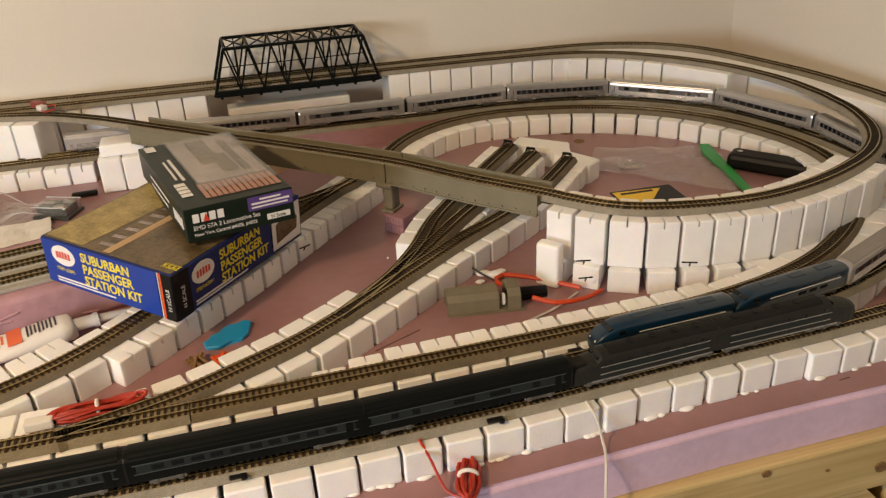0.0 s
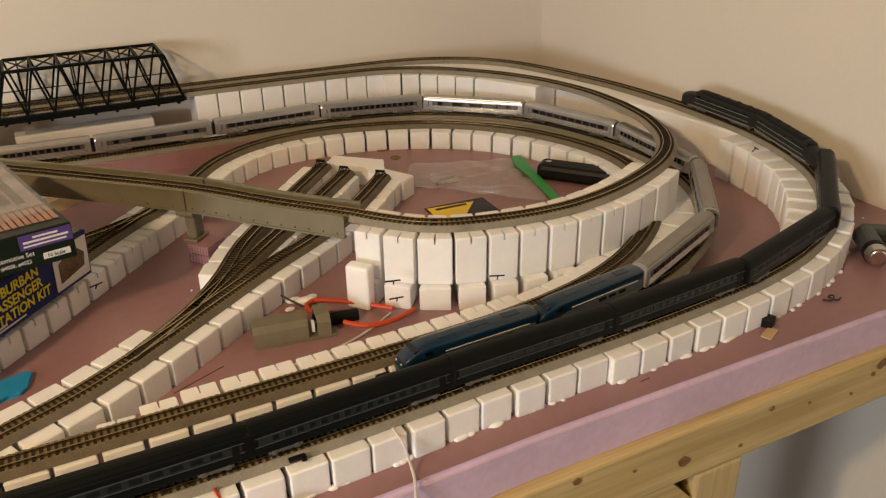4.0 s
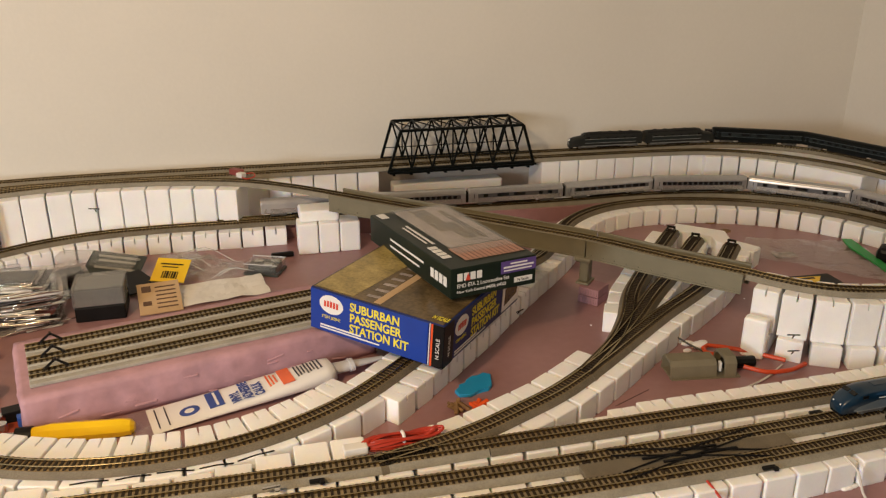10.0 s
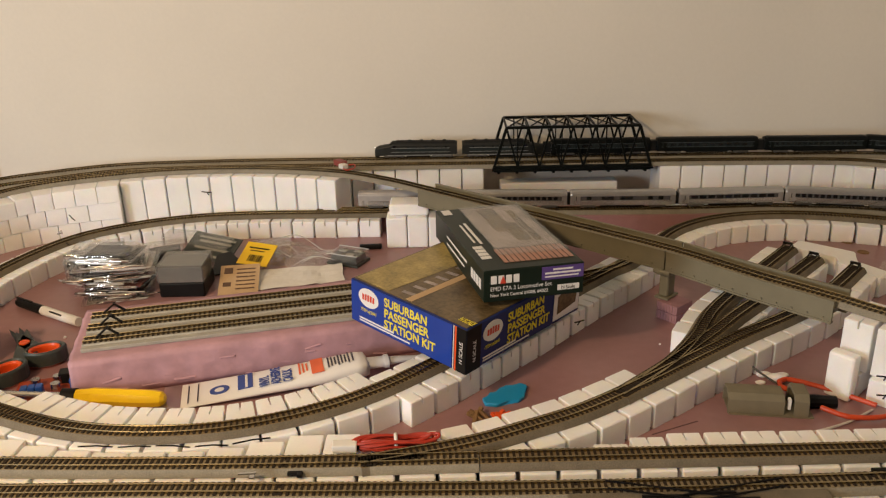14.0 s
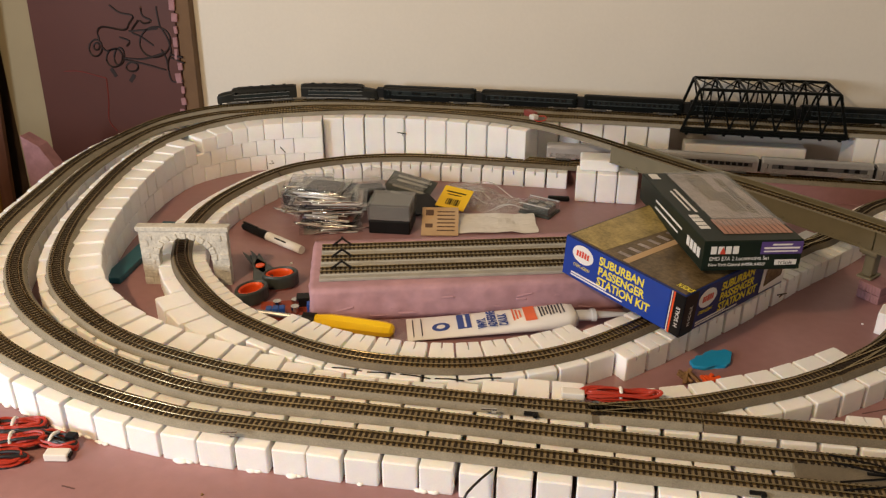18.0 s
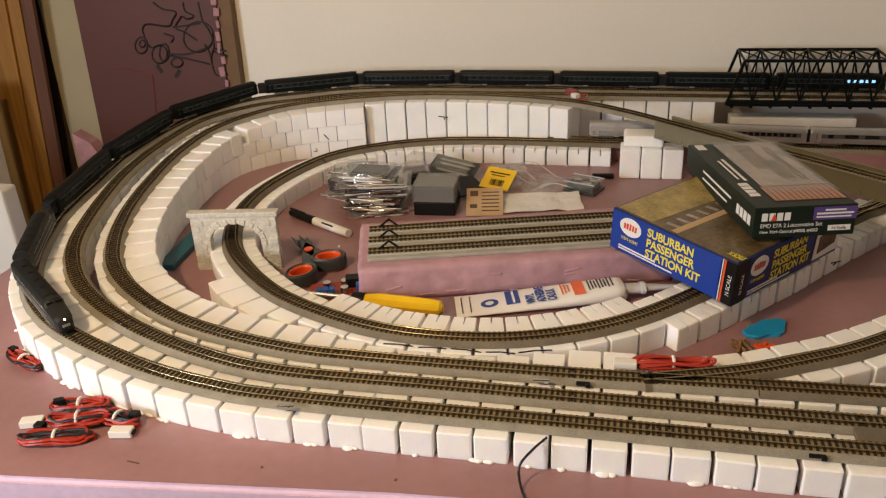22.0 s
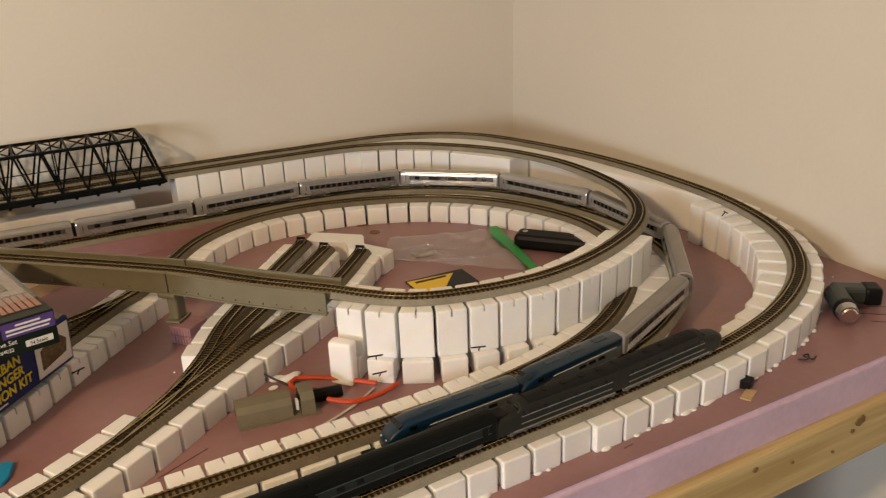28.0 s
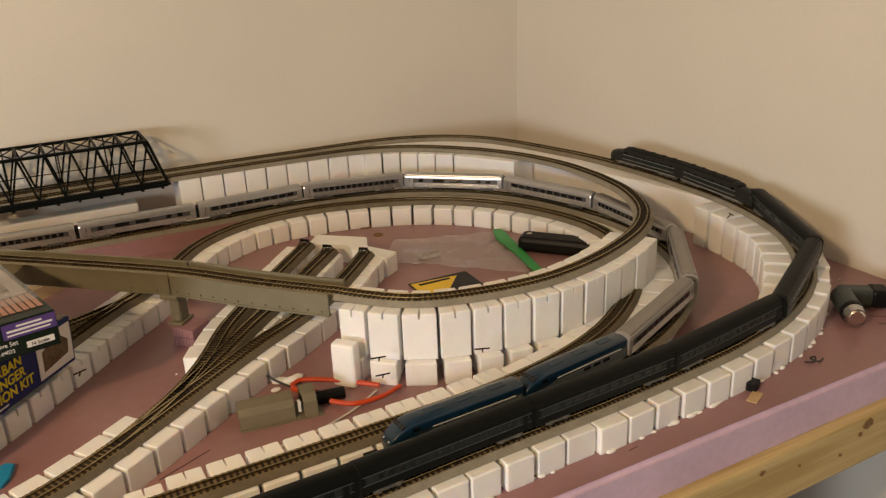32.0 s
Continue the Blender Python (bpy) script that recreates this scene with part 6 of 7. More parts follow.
def small_tools():
    bm = bmesh.new()
    prism(bm, [(-0.024, -0.010), (-0.014, -0.016), (-0.002, -0.013), (0.008, -0.016), (0.016, -0.011), (0.020, -0.002), (0.027, 0.006), (0.022, 0.013), (0.013, 0.010), (0.008, 0.014), (-0.001, 0.011), (-0.006, 0.005), (-0.013, 0.007), (-0.016, 0.001), (-0.023, 0.000)], 0.0, 0.004)
    bmesh.ops.bevel(bm, geom=list(bm.edges), offset=0.0008, segments=1, affect="EDGES")
    tagged(part("plastic_tool", bm, TEAL, m=pose(-0.018, -0.582, 0, 0, 0, 20)), "flat bright blue plastic tool on the board", "tool")
    rnd = random.Random(8)
    for name, label, mat, x, y in (("plastic_scrap", "crumpled orange plastic scrap", ORANGE, -0.021, -0.626), ("plastic_scrap", "small brown scrap on the board", KNOT, -0.044, -0.619)):
        t = empty(name, pose(x, y, 0))
        tagged(t, label, "scrap")
        for k in range(7):
            slab("shred", (0, 0, 0), (0.014, 0.004, 0.003), mat, t, bevel=0.0006,
                 m=pose(rnd.uniform(-0.008, 0.008), rnd.uniform(-0.006, 0.006), 0.003 + rnd.uniform(0, 0.003), rnd.uniform(-30, 30), rnd.uniform(-30, 30), rnd.uniform(0, 180)))
    t = empty("plastic_culvert", pose(0.218, -0.608, 0.0, 0, 0, -8))
    t.scale = (0.82, 0.82, 0.85)
    tagged(t, "grey-green plastic tunnel piece lying among the wires", "plastic part")
    out = [(-0.017, 0), (-0.0155, 0.016), (-0.010, 0.022), (0.010, 0.022), (0.0155, 0.016), (0.017, 0)]
    for x0, x1, k in ((-0.040, 0.020, 1.0), (0.030, 0.045, 1.15)):
        bm = bmesh.new()
        o = [(y * k, z * k) for y, z in out]
        i = [(y * k * 0.82, z * k * 0.86) for y, z in out]
        full = o + i[::-1]
        lo = [bm.verts.new((x0, y, z)) for y, z in full]
        hi = [bm.verts.new((x1, y, z)) for y, z in full]
        n = len(full)
        for q in range(n):
            bm.faces.new((lo[q], lo[(q + 1) % n], hi[(q + 1) % n], hi[q]))
        m2 = n // 2
        for ringv in (lo, hi):
            for q in range(m2 - 1):
                bm.faces.new((ringv[q], ringv[q + 1], ringv[n - 2 - q], ringv[n - 1 - q]))
        bmesh.ops.recalc_face_normals(bm, faces=bm.faces)
        part("shell", bm, GREYP, t)
    slab("tag", (0.026, -0.010, 0.012), (0.003, 0.006, 0.012), PAPERW, t)
    slab("foot_plate", (0.006, 0, 0.0008), (0.090, 0.040, 0.0016), GREYP, t)
    p = empty("pliers", pose(0.0, -0.006, 0))
    tagged(p, "pliers with orange rubber handles lying open", "pliers")
    for pts in ([(0.262, -0.590, 0.005), (0.245, -0.575, 0.006), (0.255, -0.562, 0.006), (0.285, -0.580, 0.006), (0.318, -0.612, 0.006)],
                [(0.268, -0.612, 0.005), (0.285, -0.628, 0.005), (0.312, -0.630, 0.005), (0.335, -0.622, 0.005)]):
        bm = bmesh.new()
        tube(bm, spline(pts, 0.006), 0.0024, 8)
        part("handle", bm, GRIPRED, p)
    bm = bmesh.new()
    cyl(bm, (0.250, -0.600, 0.005), (0.285, -0.604, 0.005), 0.007, 0.006, 10)
    part("jaw", bm, BLACKP, p)
    c = empty("cordless_screwdriver", pose(0.822, -0.742, 0.0, 0, 0, 52))
    c.scale = (0.74, 0.74, 0.74)
    tagged(c, "grey cordless pistol tool with a shiny metal nose", "power tool")
    bm = bmesh.new()
    cyl(bm, (-0.030, 0, 0.017), (0.026, 0, 0.017), 0.0155, 0.0165, 20)
    part("body", bm, GREYTOOL, c)
    bm = bmesh.new()
    cyl(bm, (-0.036, 0, 0.017), (-0.028, 0, 0.017), 0.0170, 0.0175, 20)
    part("collar", bm, BLACKP, c)
    bm = bmesh.new()
    cyl(bm, (-0.050, 0, 0.017), (-0.036, 0, 0.017), 0.0135, 0.0160, 20)
    part("nose", bm, STEEL, c, "shiny metal nose cone")
    bm = bmesh.new()
    cyl(bm, (-0.0515, 0, 0.017), (-0.0500, 0, 0.017), 0.0095, 0.0115, 20)
    part("reflector", bm, CHROME, c)
    slab("grip", (0.030, -0.020, 0.017), (0.030, 0.050, 0.026), GREYTOOL, c, bevel=0.006)
    slab("battery", (0.030, -0.052, 0.017), (0.034, 0.026, 0.028), BLACKP, c, bevel=0.005)
    for name, label, cat, mat, x, y, s in (("binder_clip", "small black binder clip", "clip", BLACKP, 0.615, -0.800, (0.012, 0.010, 0.009)), ("foam_chip", "torn brown chip beside the risers", "scrap", CARDB, 0.605, -0.812, (0.020, 0.010, 0.0016))):
        tagged(slab(name, (0, 0, s[2] / 2), s, mat, m=pose(x, y, 0, 0, 0, 25), bevel=0.0006), label, cat)
    bm = bmesh.new()
    tube(bm, spline([(0.696, -0.792, 0.001), (0.702, -0.798, 0.002), (0.708, -0.794, 0.004), (0.703, -0.792, 0.003), (0.706, -0.800, 0.002), (0.716, -0.797, 0.001)], 0.002), 0.0008, 6)
    tagged(part("twist_tie", bm, BLACKWIRE), "twisted dark blue wire tie on the board", "wire tie")
    for x, z, mat in ((0.875, -0.021, PINBLUE), (0.884, -0.019, WHITEINK), (0.892, -0.021, WHITEINK)):
        t = empty("push_pin", pose(x, -0.8332, z))
        t.scale = (0.75, 0.75, 0.75)
        tagged(t, "push pin stuck in the foam board's edge", "push pin", group="push pins")
        bm = bmesh.new()
        cyl(bm, (0, 0, 0), (0, -0.003, 0), 0.004, 0.003, 10)
        cyl(bm, (0, -0.003, 0), (0, -0.009, 0), 0.002, 0.002, 10)
        cyl(bm, (0, -0.009, 0), (0, -0.011, 0), 0.0035, 0.0035, 10)
        part("head", bm, mat, t)


def right_loop_clutter():
    t = empty("zip_bag", pose(0, 0, 0))
    tagged(t, "clear zip bag with a green slider strip", "plastic bag")
    bm = bmesh.new()
    bmesh.ops.create_grid(bm, x_segments=24, y_segments=24, size=0.5)
    cs = [Vector((0.452, -0.330, 0)), Vector((0.604, -0.478, 0)), Vector((0.650, -0.322, 0)), Vector((0.505, -0.262, 0))]
    for v in bm.verts:
        u, w = v.co.x + 0.5, v.co.y + 0.5
        p = cs[0] * (1 - u) * (1 - w) + cs[1] * u * (1 - w) + cs[2] * u * w + cs[3] * (1 - u) * w
        v.co = p + Vector((0.003 * noise.noise(p * 60), 0.003 * noise.noise(p * 55 + Vector((3, 1, 0))), 0.004 + 0.0045 * noise.noise(p * 38) + 0.002 * noise.noise(p * 110)))
    for f in bm.faces:
        f.smooth = True
    part("film", bm, BAGFILM, t).visible_shadow = False
    a, b = Vector((0.640, -0.316, 0.006)), Vector((0.606, -0.468, 0.006))
    plate("green_strip", [(-0.084, -0.005), (0.082, -0.007), (0.084, 0.006), (0.050, 0.012), (0.000, 0.008), (-0.080, 0.006)], 0.004, 0.0062, GREENP, t, m=pose(0.623, -0.392, 0, 0, 0, 77))
    slab("paper_slip", (0, 0, 0.003), (0.032, 0.018, 0.002), PHOTO_G, t, m=pose(0.515, -0.340, 0, 0, 0, -6))
    c = empty("hang_card", pose(0.450, -0.446, 0.0008, 0, 0, -2))
    tagged(c, "yellow and black printed hang card", "card")
    slab("card", (0.040, 0.014, 0.0006), (0.080, 0.046, 0.001), BLACKCARD, c)
    plate("yellow_print", [(0.002, -0.007), (0.034, -0.007), (0.064, 0.030), (0.002, 0.034)], 0.0011, 0.0014, YELLOWP, c)
    bars(c, [(0.010, 0.026, 0.042, 0.005)], BLACKCARD, pose(0, 0, 0.0014))
    k = empty("tool_case", pose(0.672, -0.418, 0.0, 0, 0, -50))
    tagged(k, "slim black plastic tool case lying beside the risers", "case")
    slab("shell", (0, 0, 0.0105), (0.105, 0.034, 0.021), BLACKP, k, bevel=0.006)
    for x in (-0.040, 0.040):
        bm = bmesh.new()
        cyl(bm, (x, 0, 0.0208), (x, 0, 0.0218), 0.004, n=14)
        part("rivet", bm, STEEL, k)
    bm = bmesh.new()
    for x, y, s in ((0.240, -0.552, 0.006), (0.250, -0.560, 0.008), (0.232, -0.566, 0.004), (0.258, -0.553, 0.005)):
        bmesh.ops.create_icosphere(bm, subdivisions=2, radius=s, matrix=Matrix.Translation((x, y, s * 0.4)) @ Matrix.Diagonal((1.3, 0.8, 0.5, 1)))
    tagged(part("foam_bits", bm, FOAM), "torn white foam bits on the board", "foam bits", kind="stuff")
    for x, y, a, s in ((0.300, -0.072, 20, (0.075, 0.045, 0.030)), (0.2965, -0.5905, -50, (0.025, 0.014, 0.046))):
        b = slab("foam_offcut", (0, 0, s[2] / 2), s, FOAM if s[2] != 0.012 else GREYP, m=pose(x, y, 0, 0, 0, a), bevel=0.003)
        tagged(b, "loose foam offcut on the board" if s[2] != 0.012 else "small grey offcut on the board", "offcut", group="loose offcuts")


def under_viaduct():
    bm = bmesh.new()
    sweep(bm, Line([(0.026, -0.204, 0.016), (0.052, -0.186, 0.016), (0.078, -0.164, 0.016), (0.104, -0.136, 0.016)]), 0.0, 0.10, [(-0.010, -0.016), (0.010, -0.016), (0.009, 0.0), (-0.009, 0.0)])
    bmesh.ops.recalc_face_normals(bm, faces=bm.faces)
    tagged(part("curved_offcut", bm, CARDB), "curved tan offcut beneath the viaduct", "offcut")
    bm = bmesh.new()
    sweep(bm, Line([(0.004, -0.168, 0.010), (0.026, -0.162, 0.010), (0.048, -0.150, 0.010)]), 0.0, 0.048, [(-0.008, -0.010), (0.008, -0.010), (0.007, 0.0), (-0.007, 0.0)])
    bmesh.ops.recalc_face_normals(bm, faces=bm.faces)
    tagged(part("curved_offcut", bm, PAPERW), "small pale offcut beneath the viaduct", "offcut")
    w = plate("plastic_wedge", [(0.028, -0.088), (0.046, -0.062), (0.124, -0.140), (0.112, -0.142)], 0.0, 0.010, material("charcoal_plastic", (0.030, 0.026, 0.022), 0.5, vary=0.15, scale=60), bevel=0.001)
    tagged(w, "dark charcoal plastic wedge lying beneath the viaduct", "plastic part")


def blister_pack(x, y, z, turn, tilt, s, inner):
    t = empty("blister_pack", pose(x, y, z, tilt, 0, turn))
    tagged(t, "clear plastic blister pack with dark contents", "blister pack", group="blister packs")
    w, d, h = s
    bm = bmesh.new()
    box(bm, (0, 0, h / 2 + 0.001), (w * 0.86, d * 0.86, h - 0.001), bevel=min(0.003, h / 3), seg=2)
    part("shell", bm, CLEAR, t).visible_shadow = False
    bm = bmesh.new()
    bmesh.ops.create_grid(bm, x_segments=14, y_segments=10, size=0.5)
    rnd = random.Random(int(9000 * abs(x + z)))
    for v in bm.verts:
        v.co = Vector((v.co.x * (w + 0.012), v.co.y * (d + 0.012), 0.0016 + 0.0012 * noise.noise(v.co * 4 + Vector((rnd.random() * 9, 0, z * 300)))))
    part("flange", bm, CLEAR, t).visible_shadow = False
    slab("backing_card", (0, 0, 0.0006), (w, d, 0.0008), inner, t)
    # chrome and cloudy tubes along the folded edge stand for the film's glints
    for k in range(5):
        u = rnd.uniform(-0.34, 0.34) * w
        bm = bmesh.new()
        a, y, z = w * rnd.uniform(0.18, 0.46), -d / 2 - rnd.uniform(0.0, 0.004), 0.0016 + 0.0014 * k
        pts = [(u - a, y + rnd.uniform(-0.001, 0.001), z), (u - a / 3, y, z + rnd.uniform(-0.0006, 0.0008)), (u + a / 3, y - 0.0005, z + rnd.uniform(-0.0006, 0.0008)), (u + a, y + rnd.uniform(-0.001, 0.001), z)]
        tube(bm, spline(pts, 0.006), rnd.uniform(0.0007, 0.0017), 8)
        for f in bm.faces:
            f.smooth = True
        part("rim", bm, (FILMEDGE, CHROME, CHROME)[k % 3], t, "folded rim with its glint added as a bright tube")
    slab("contents", (rnd.uniform(-0.01, 0.01), 0, h * 0.5), (w * 0.62, d * 0.6, h * 0.62), BLACKP, t, bevel=min(0.002, h / 4))
    return t


CASEGREY = material("grey_foam_filling", (0.15, 0.145, 0.125), 0.55, vary=0.12, scale=50, fine=0.1)
LABELGREY = material("pale_grey_label", (0.36, 0.355, 0.32), 0.4, vary=0.1, scale=60)


def clear_bag(x, y, turn, size, height, seed):
    """A limp clear bag: a tent of film with creases and a folded bright hem."""
    t = empty("clear_bag", pose(x, y, 0.0, 0, 0, turn))
    tagged(t, "creased empty clear plastic bag on the board", "bag", group="clear bags")
    w, d = size
    rnd = random.Random(seed)
    off = Vector((rnd.random() * 9, rnd.random() * 9, 0))
    bm = bmesh.new()
    bmesh.ops.create_grid(bm, x_segments=26, y_segments=18, size=0.5)
    for v in bm.verts:
        u, q = v.co.x * 2, v.co.y * 2
        rise = max(0.0, 1 - abs(u) ** 1.6) * max(0.0, 1 - abs(q) ** 1.6)
        crease = abs(noise.noise(Vector((u * 1.7, q * 2.3, 0)) + off)) + 0.5 * abs(noise.noise(Vector((u * 4.5, q * 4.0, 3)) + off))
        v.co = Vector((u * w / 2 * (1 + 0.10 * noise.noise(Vector((q * 2, 1, 0)) + off)), q * d / 2 * (1 + 0.12 * noise.noise(Vector((u * 2, 7, 0)) + off)), 0.0012 + height * rise * (0.35 + 1.1 * crease)))
    part("film", bm, BAGFILM, t).visible_shadow = False
    for k in range(3):
        bm = bmesh.new()
        a, b = rnd.uniform(-0.45, -0.1) * w, rnd.uniform(0.1, 0.45) * w
        v = rnd.uniform(-0.42, 0.42) * d
        tube(bm, spline([(a, v, 0.004 + height * 0.25), ((a + b) / 2, v + rnd.uniform(-0.006, 0.006), 0.004 + height * rnd.uniform(0.5, 0.8)), (b, v + rnd.uniform(-0.01, 0.01), 0.004 + height * 0.2)], 0.006), 0.0006, 5)
        part("fold", bm, FILMEDGE, t, "shiny folded crease")
    return t


def left_clutter():
    rnd = random.Random(11)
    z = 0.0
    for k in range(7):
        blister_pack(-0.490 + rnd.uniform(-0.007, 0.007), -0.312 + rnd.uniform(-0.008, 0.008), z, 8 + rnd.uniform(-12, 12), rnd.uniform(-1, 1), (0.074, 0.062, 0.0085),
                     (PHOTO_G, BLACKCARD, MAROON, BLACKCARD, PHOTO_G)[k % 5])
        z += 0.0088
    blister_pack(-0.462, -0.228, 0.001, 20, 4, (0.070, 0.050, 0.030), BLACKCARD)
    blister_pack(-0.545, -0.262, 0.001, -20, 6, (0.056, 0.050, 0.030), PHOTO_G)
    blister_pack(-0.530, -0.262, 0.034, 12, -6, (0.070, 0.050, 0.014), BLACKCARD)
    c = empty("clear_lidded_case", pose(-0.404, -0.306, 0.0, 0, 0, 2))
    c.scale = (0.88, 0.92, 0.96)
    tagged(c, "black case with a clear grey lid", "case")
    slab("tray", (0, 0, 0.010), (0.064, 0.056, 0.020), BLACKP, c, bevel=0.002)
    slab("lid", (0, 0, 0.0325), (0.066, 0.058, 0.024), SMOKY, c, "clear grey lid", bevel=0.0012)
    slab("contents", (0, 0.0, 0.0305), (0.060, 0.052, 0.021), CASEGREY, c, "dull grey filling under the lid", bevel=0.001)
    h = empty("header_card", pose(-0.339, -0.300, 0.010, 16, 0, 8))
    tagged(h, "tan cardboard header card with print", "card")
    slab("card", (0, 0, 0), (0.050, 0.060, 0.001), CARDB, h)
    bars(h, [(-0.004, 0.020 - 0.008 * k, 0.024, 0.0022) for k in range(6)] + [(-0.020, 0.018, 0.011, 0.012), (-0.020, -0.010, 0.010, 0.008)], INKBROWN, pose(0, 0, 0.0006))
    g = empty("yellow_sticker", pose(-0.328, -0.240, 0.021, 24, 4, -14))
    g.scale = (0.86, 0.86, 0.86)
    tagged(g, "yellow price sticker with a bar code", "label")
    slab("label", (0, 0, 0), (0.050, 0.048, 0.0012), YELLOWP, g)
    bars(g, [(-0.018, 0.012, 0.034, 0.0026), (-0.014, 0.006, 0.024, 0.0018)], BLACKCARD, pose(0, 0, 0.0007))
    for k in range(7):
        slab("code_bar", (-0.010 + 0.0036 * k, -0.010, 0.0009), (0.0014 + 0.0008 * (k % 3), 0.014, 0.0003), BLACKCARD, g)
    for x, y, a, s in ((-0.455, -0.158, -14, (0.050, 0.030, 0.026)), (-0.318, -0.190, 14, (0.052, 0.040, 0.020))):
        b = empty("clear_package", pose(x, y, 0.0, 3, 0, a))
        tagged(b, "empty clear plastic package", "package", group="clear packages")
        bm = bmesh.new()
        box(bm, (0, 0, s[2] / 2), s, bevel=0.004)
        part("shell", bm, CLEAR, b).visible_shadow = False
    clear_bag(-0.296, -0.196, -18, (0.108, 0.078), 0.026, 4)
    clear_bag(-0.262, -0.214, 24, (0.070, 0.056), 0.014, 9)
    q = empty("carded_pack", pose(-0.405, -0.187, 0.012, 24, 6, -16))
    tagged(q, "dark grey carded pack with pale printed stripes", "pack")
    slab("card", (0, 0, 0), (0.074, 0.050, 0.0016), GREYTOOL, q, bevel=0.0005)
    slab("tray", (0, 0.004, 0.005), (0.058, 0.030, 0.010), CLEAR, q, bevel=0.002)
    for y, wide in ((0.017, 0.056), (0.009, 0.050), (-0.004, 0.054), (-0.017, 0.046)):
        slab("printed_stripe", (0.002, y, 0.0012), (wide, 0.0036, 0.0006), LABELGREY, q)
    k = plate("black_sheet", [(-0.020, -0.030), (0.030, -0.024), (-0.004, 0.026), (-0.022, 0.020)], 0.0, 0.0016, BLACKCARD, m=pose(-0.366, -0.240, 0.010, 12, -5, 0))
    tagged(k, "black card offcut leaning beside the case", "card")
    bm = bmesh.new()
    bmesh.ops.create_grid(bm, x_segments=22, y_segments=14, size=0.5)
    for v in bm.verts:
        q = Vector((v.co.x * 0.116, v.co.y * 0.060, 0))
        v.co = q + Vector((0.004 * noise.noise(q * 40), 0.003 * noise.noise(q * 45 + Vector((5, 0, 0))), 0.004 + 0.0018 * noise.noise(q * 45) + 0.0008 * noise.noise(q * 130)))
    bmesh.ops.solidify(bm, geom=list(bm.faces), thickness=0.0006)
    p = part("paper_sheet", bm, PAPERW, m=pose(-0.268, -0.278, 0, 2, 0, 10))
    tagged(p, "crumpled white paper wrapper beside the yard", "paper")
    k = empty("parts_box", pose(-0.208, -0.222, 0.0, 0, 0, -24))
    tagged(k, "small clear parts box with metal pieces", "parts box")
    slab("shell", (0, 0, 0.008), (0.046, 0.034, 0.016), CLEAR, k, bevel=0.001)
    slab("tray", (0, 0, 0.002), (0.048, 0.036, 0.003), GREYTOOL, k)
    slab("insert", (0, 0, 0.0085), (0.040, 0.026, 0.010), GREYTOOL, k, bevel=0.001)
    for y in (-0.0165, 0.0165):
        slab("rim", (0, y, 0.0163), (0.047, 0.0012, 0.0012), FILMEDGE, k)
    for x, y in ((-0.010, 0.004), (0.008, -0.006), (0.012, 0.008)):
        slab("piece", (x, y, 0.0142), (0.012, 0.006, 0.0026), LABELGREY, k, bevel=0.0006)
    b = slab("black_bar", (0, 0, 0.0035), (0.032, 0.008, 0.007), BLACKP, m=pose(-0.182, -0.172, 0, 0, 0, 3), bevel=0.002)
    tagged(b, "short black plastic bar on the board", "bar")


def upper_details():
    for x, y, a in ((-0.431, -0.8075, 12), (-0.225, -0.743, 5), (-0.622, -0.170, -60)):
        c = empty("rail_clip", pose(x, y, 0.0335 if y < -0.5 else 0.034, 0, 0, a))
        tagged(c, "small bright metal clip at a rail joint", "clip", group="rail clips")
        slab("strap", (0, 0, 0), (0.014, 0.0026, 0.0012), STEEL, c, bevel=0.0004)
        slab("tab", (0.004, -0.003, -0.0006), (0.004, 0.006, 0.0010), STEEL, c, bevel=0.0003)
    t = empty("red_connector", pose(-0.236, -0.036, 0.0870, 0, 0, -48))
    tagged(t, "red and white track connector lying on the upper line", "connector")
    slab("red_shell", (0, 0, 0.005), (0.022, 0.012, 0.009), DULLRED, t, bevel=0.0015)
    slab("white_shell", (0.016, -0.006, 0.004), (0.012, 0.010, 0.007), PAPERW, t, bevel=0.001)
    bm = bmesh.new()
    tube(bm, spline([(0.018, 0, 0.005), (0.034, 0.002, 0.008), (0.044, -0.006, 0.006), (0.036, -0.014, 0.003), (0.024, -0.012, 0.003)], 0.003), 0.0009, 5)
    part("lead", bm, REDWIRE, t)
    # steel T-pins pushed into the foam
    for x, y, z, a in ((0.315, -0.6275, 0.041, 0), (0.318, -0.6275, 0.022, 5), (0.402, -0.6690, 0.044, -8), (-0.318, -0.0660, 0.062, 0), (-0.607, -0.1640, 0.054, -50), (-0.44, -0.0660, 0.058, 4),
                       (0.846, -0.5500, 0.056, 60), (0.070, -0.470, 0.024, 40), (-0.02, -0.5450, 0.022, 40), (0.69, -0.235, 0.022, -40), (-0.34, -0.061, 0.014, 0), (-0.60, -0.205, 0.030, -50), (0.85, -0.62, 0.03, 60)):
        p = empty("t_pin", pose(x, y, z, 0, 0, a))
        tagged(p, "steel T-pin pushed into the foam riser", "pin", group="T-pins")
        bm = bmesh.new()
        cyl(bm, (-0.0075, 0, 0.001), (0.0075, 0, -0.001), 0.0008, n=6)
        part("crossbar", bm, BLACKP, p)
        bm = bmesh.new()
        cyl(bm, (0.001, 0.0, 0), (0.002, 0.004, -0.006), 0.0007, n=6)
        part("shank", bm, BLACKP, p)


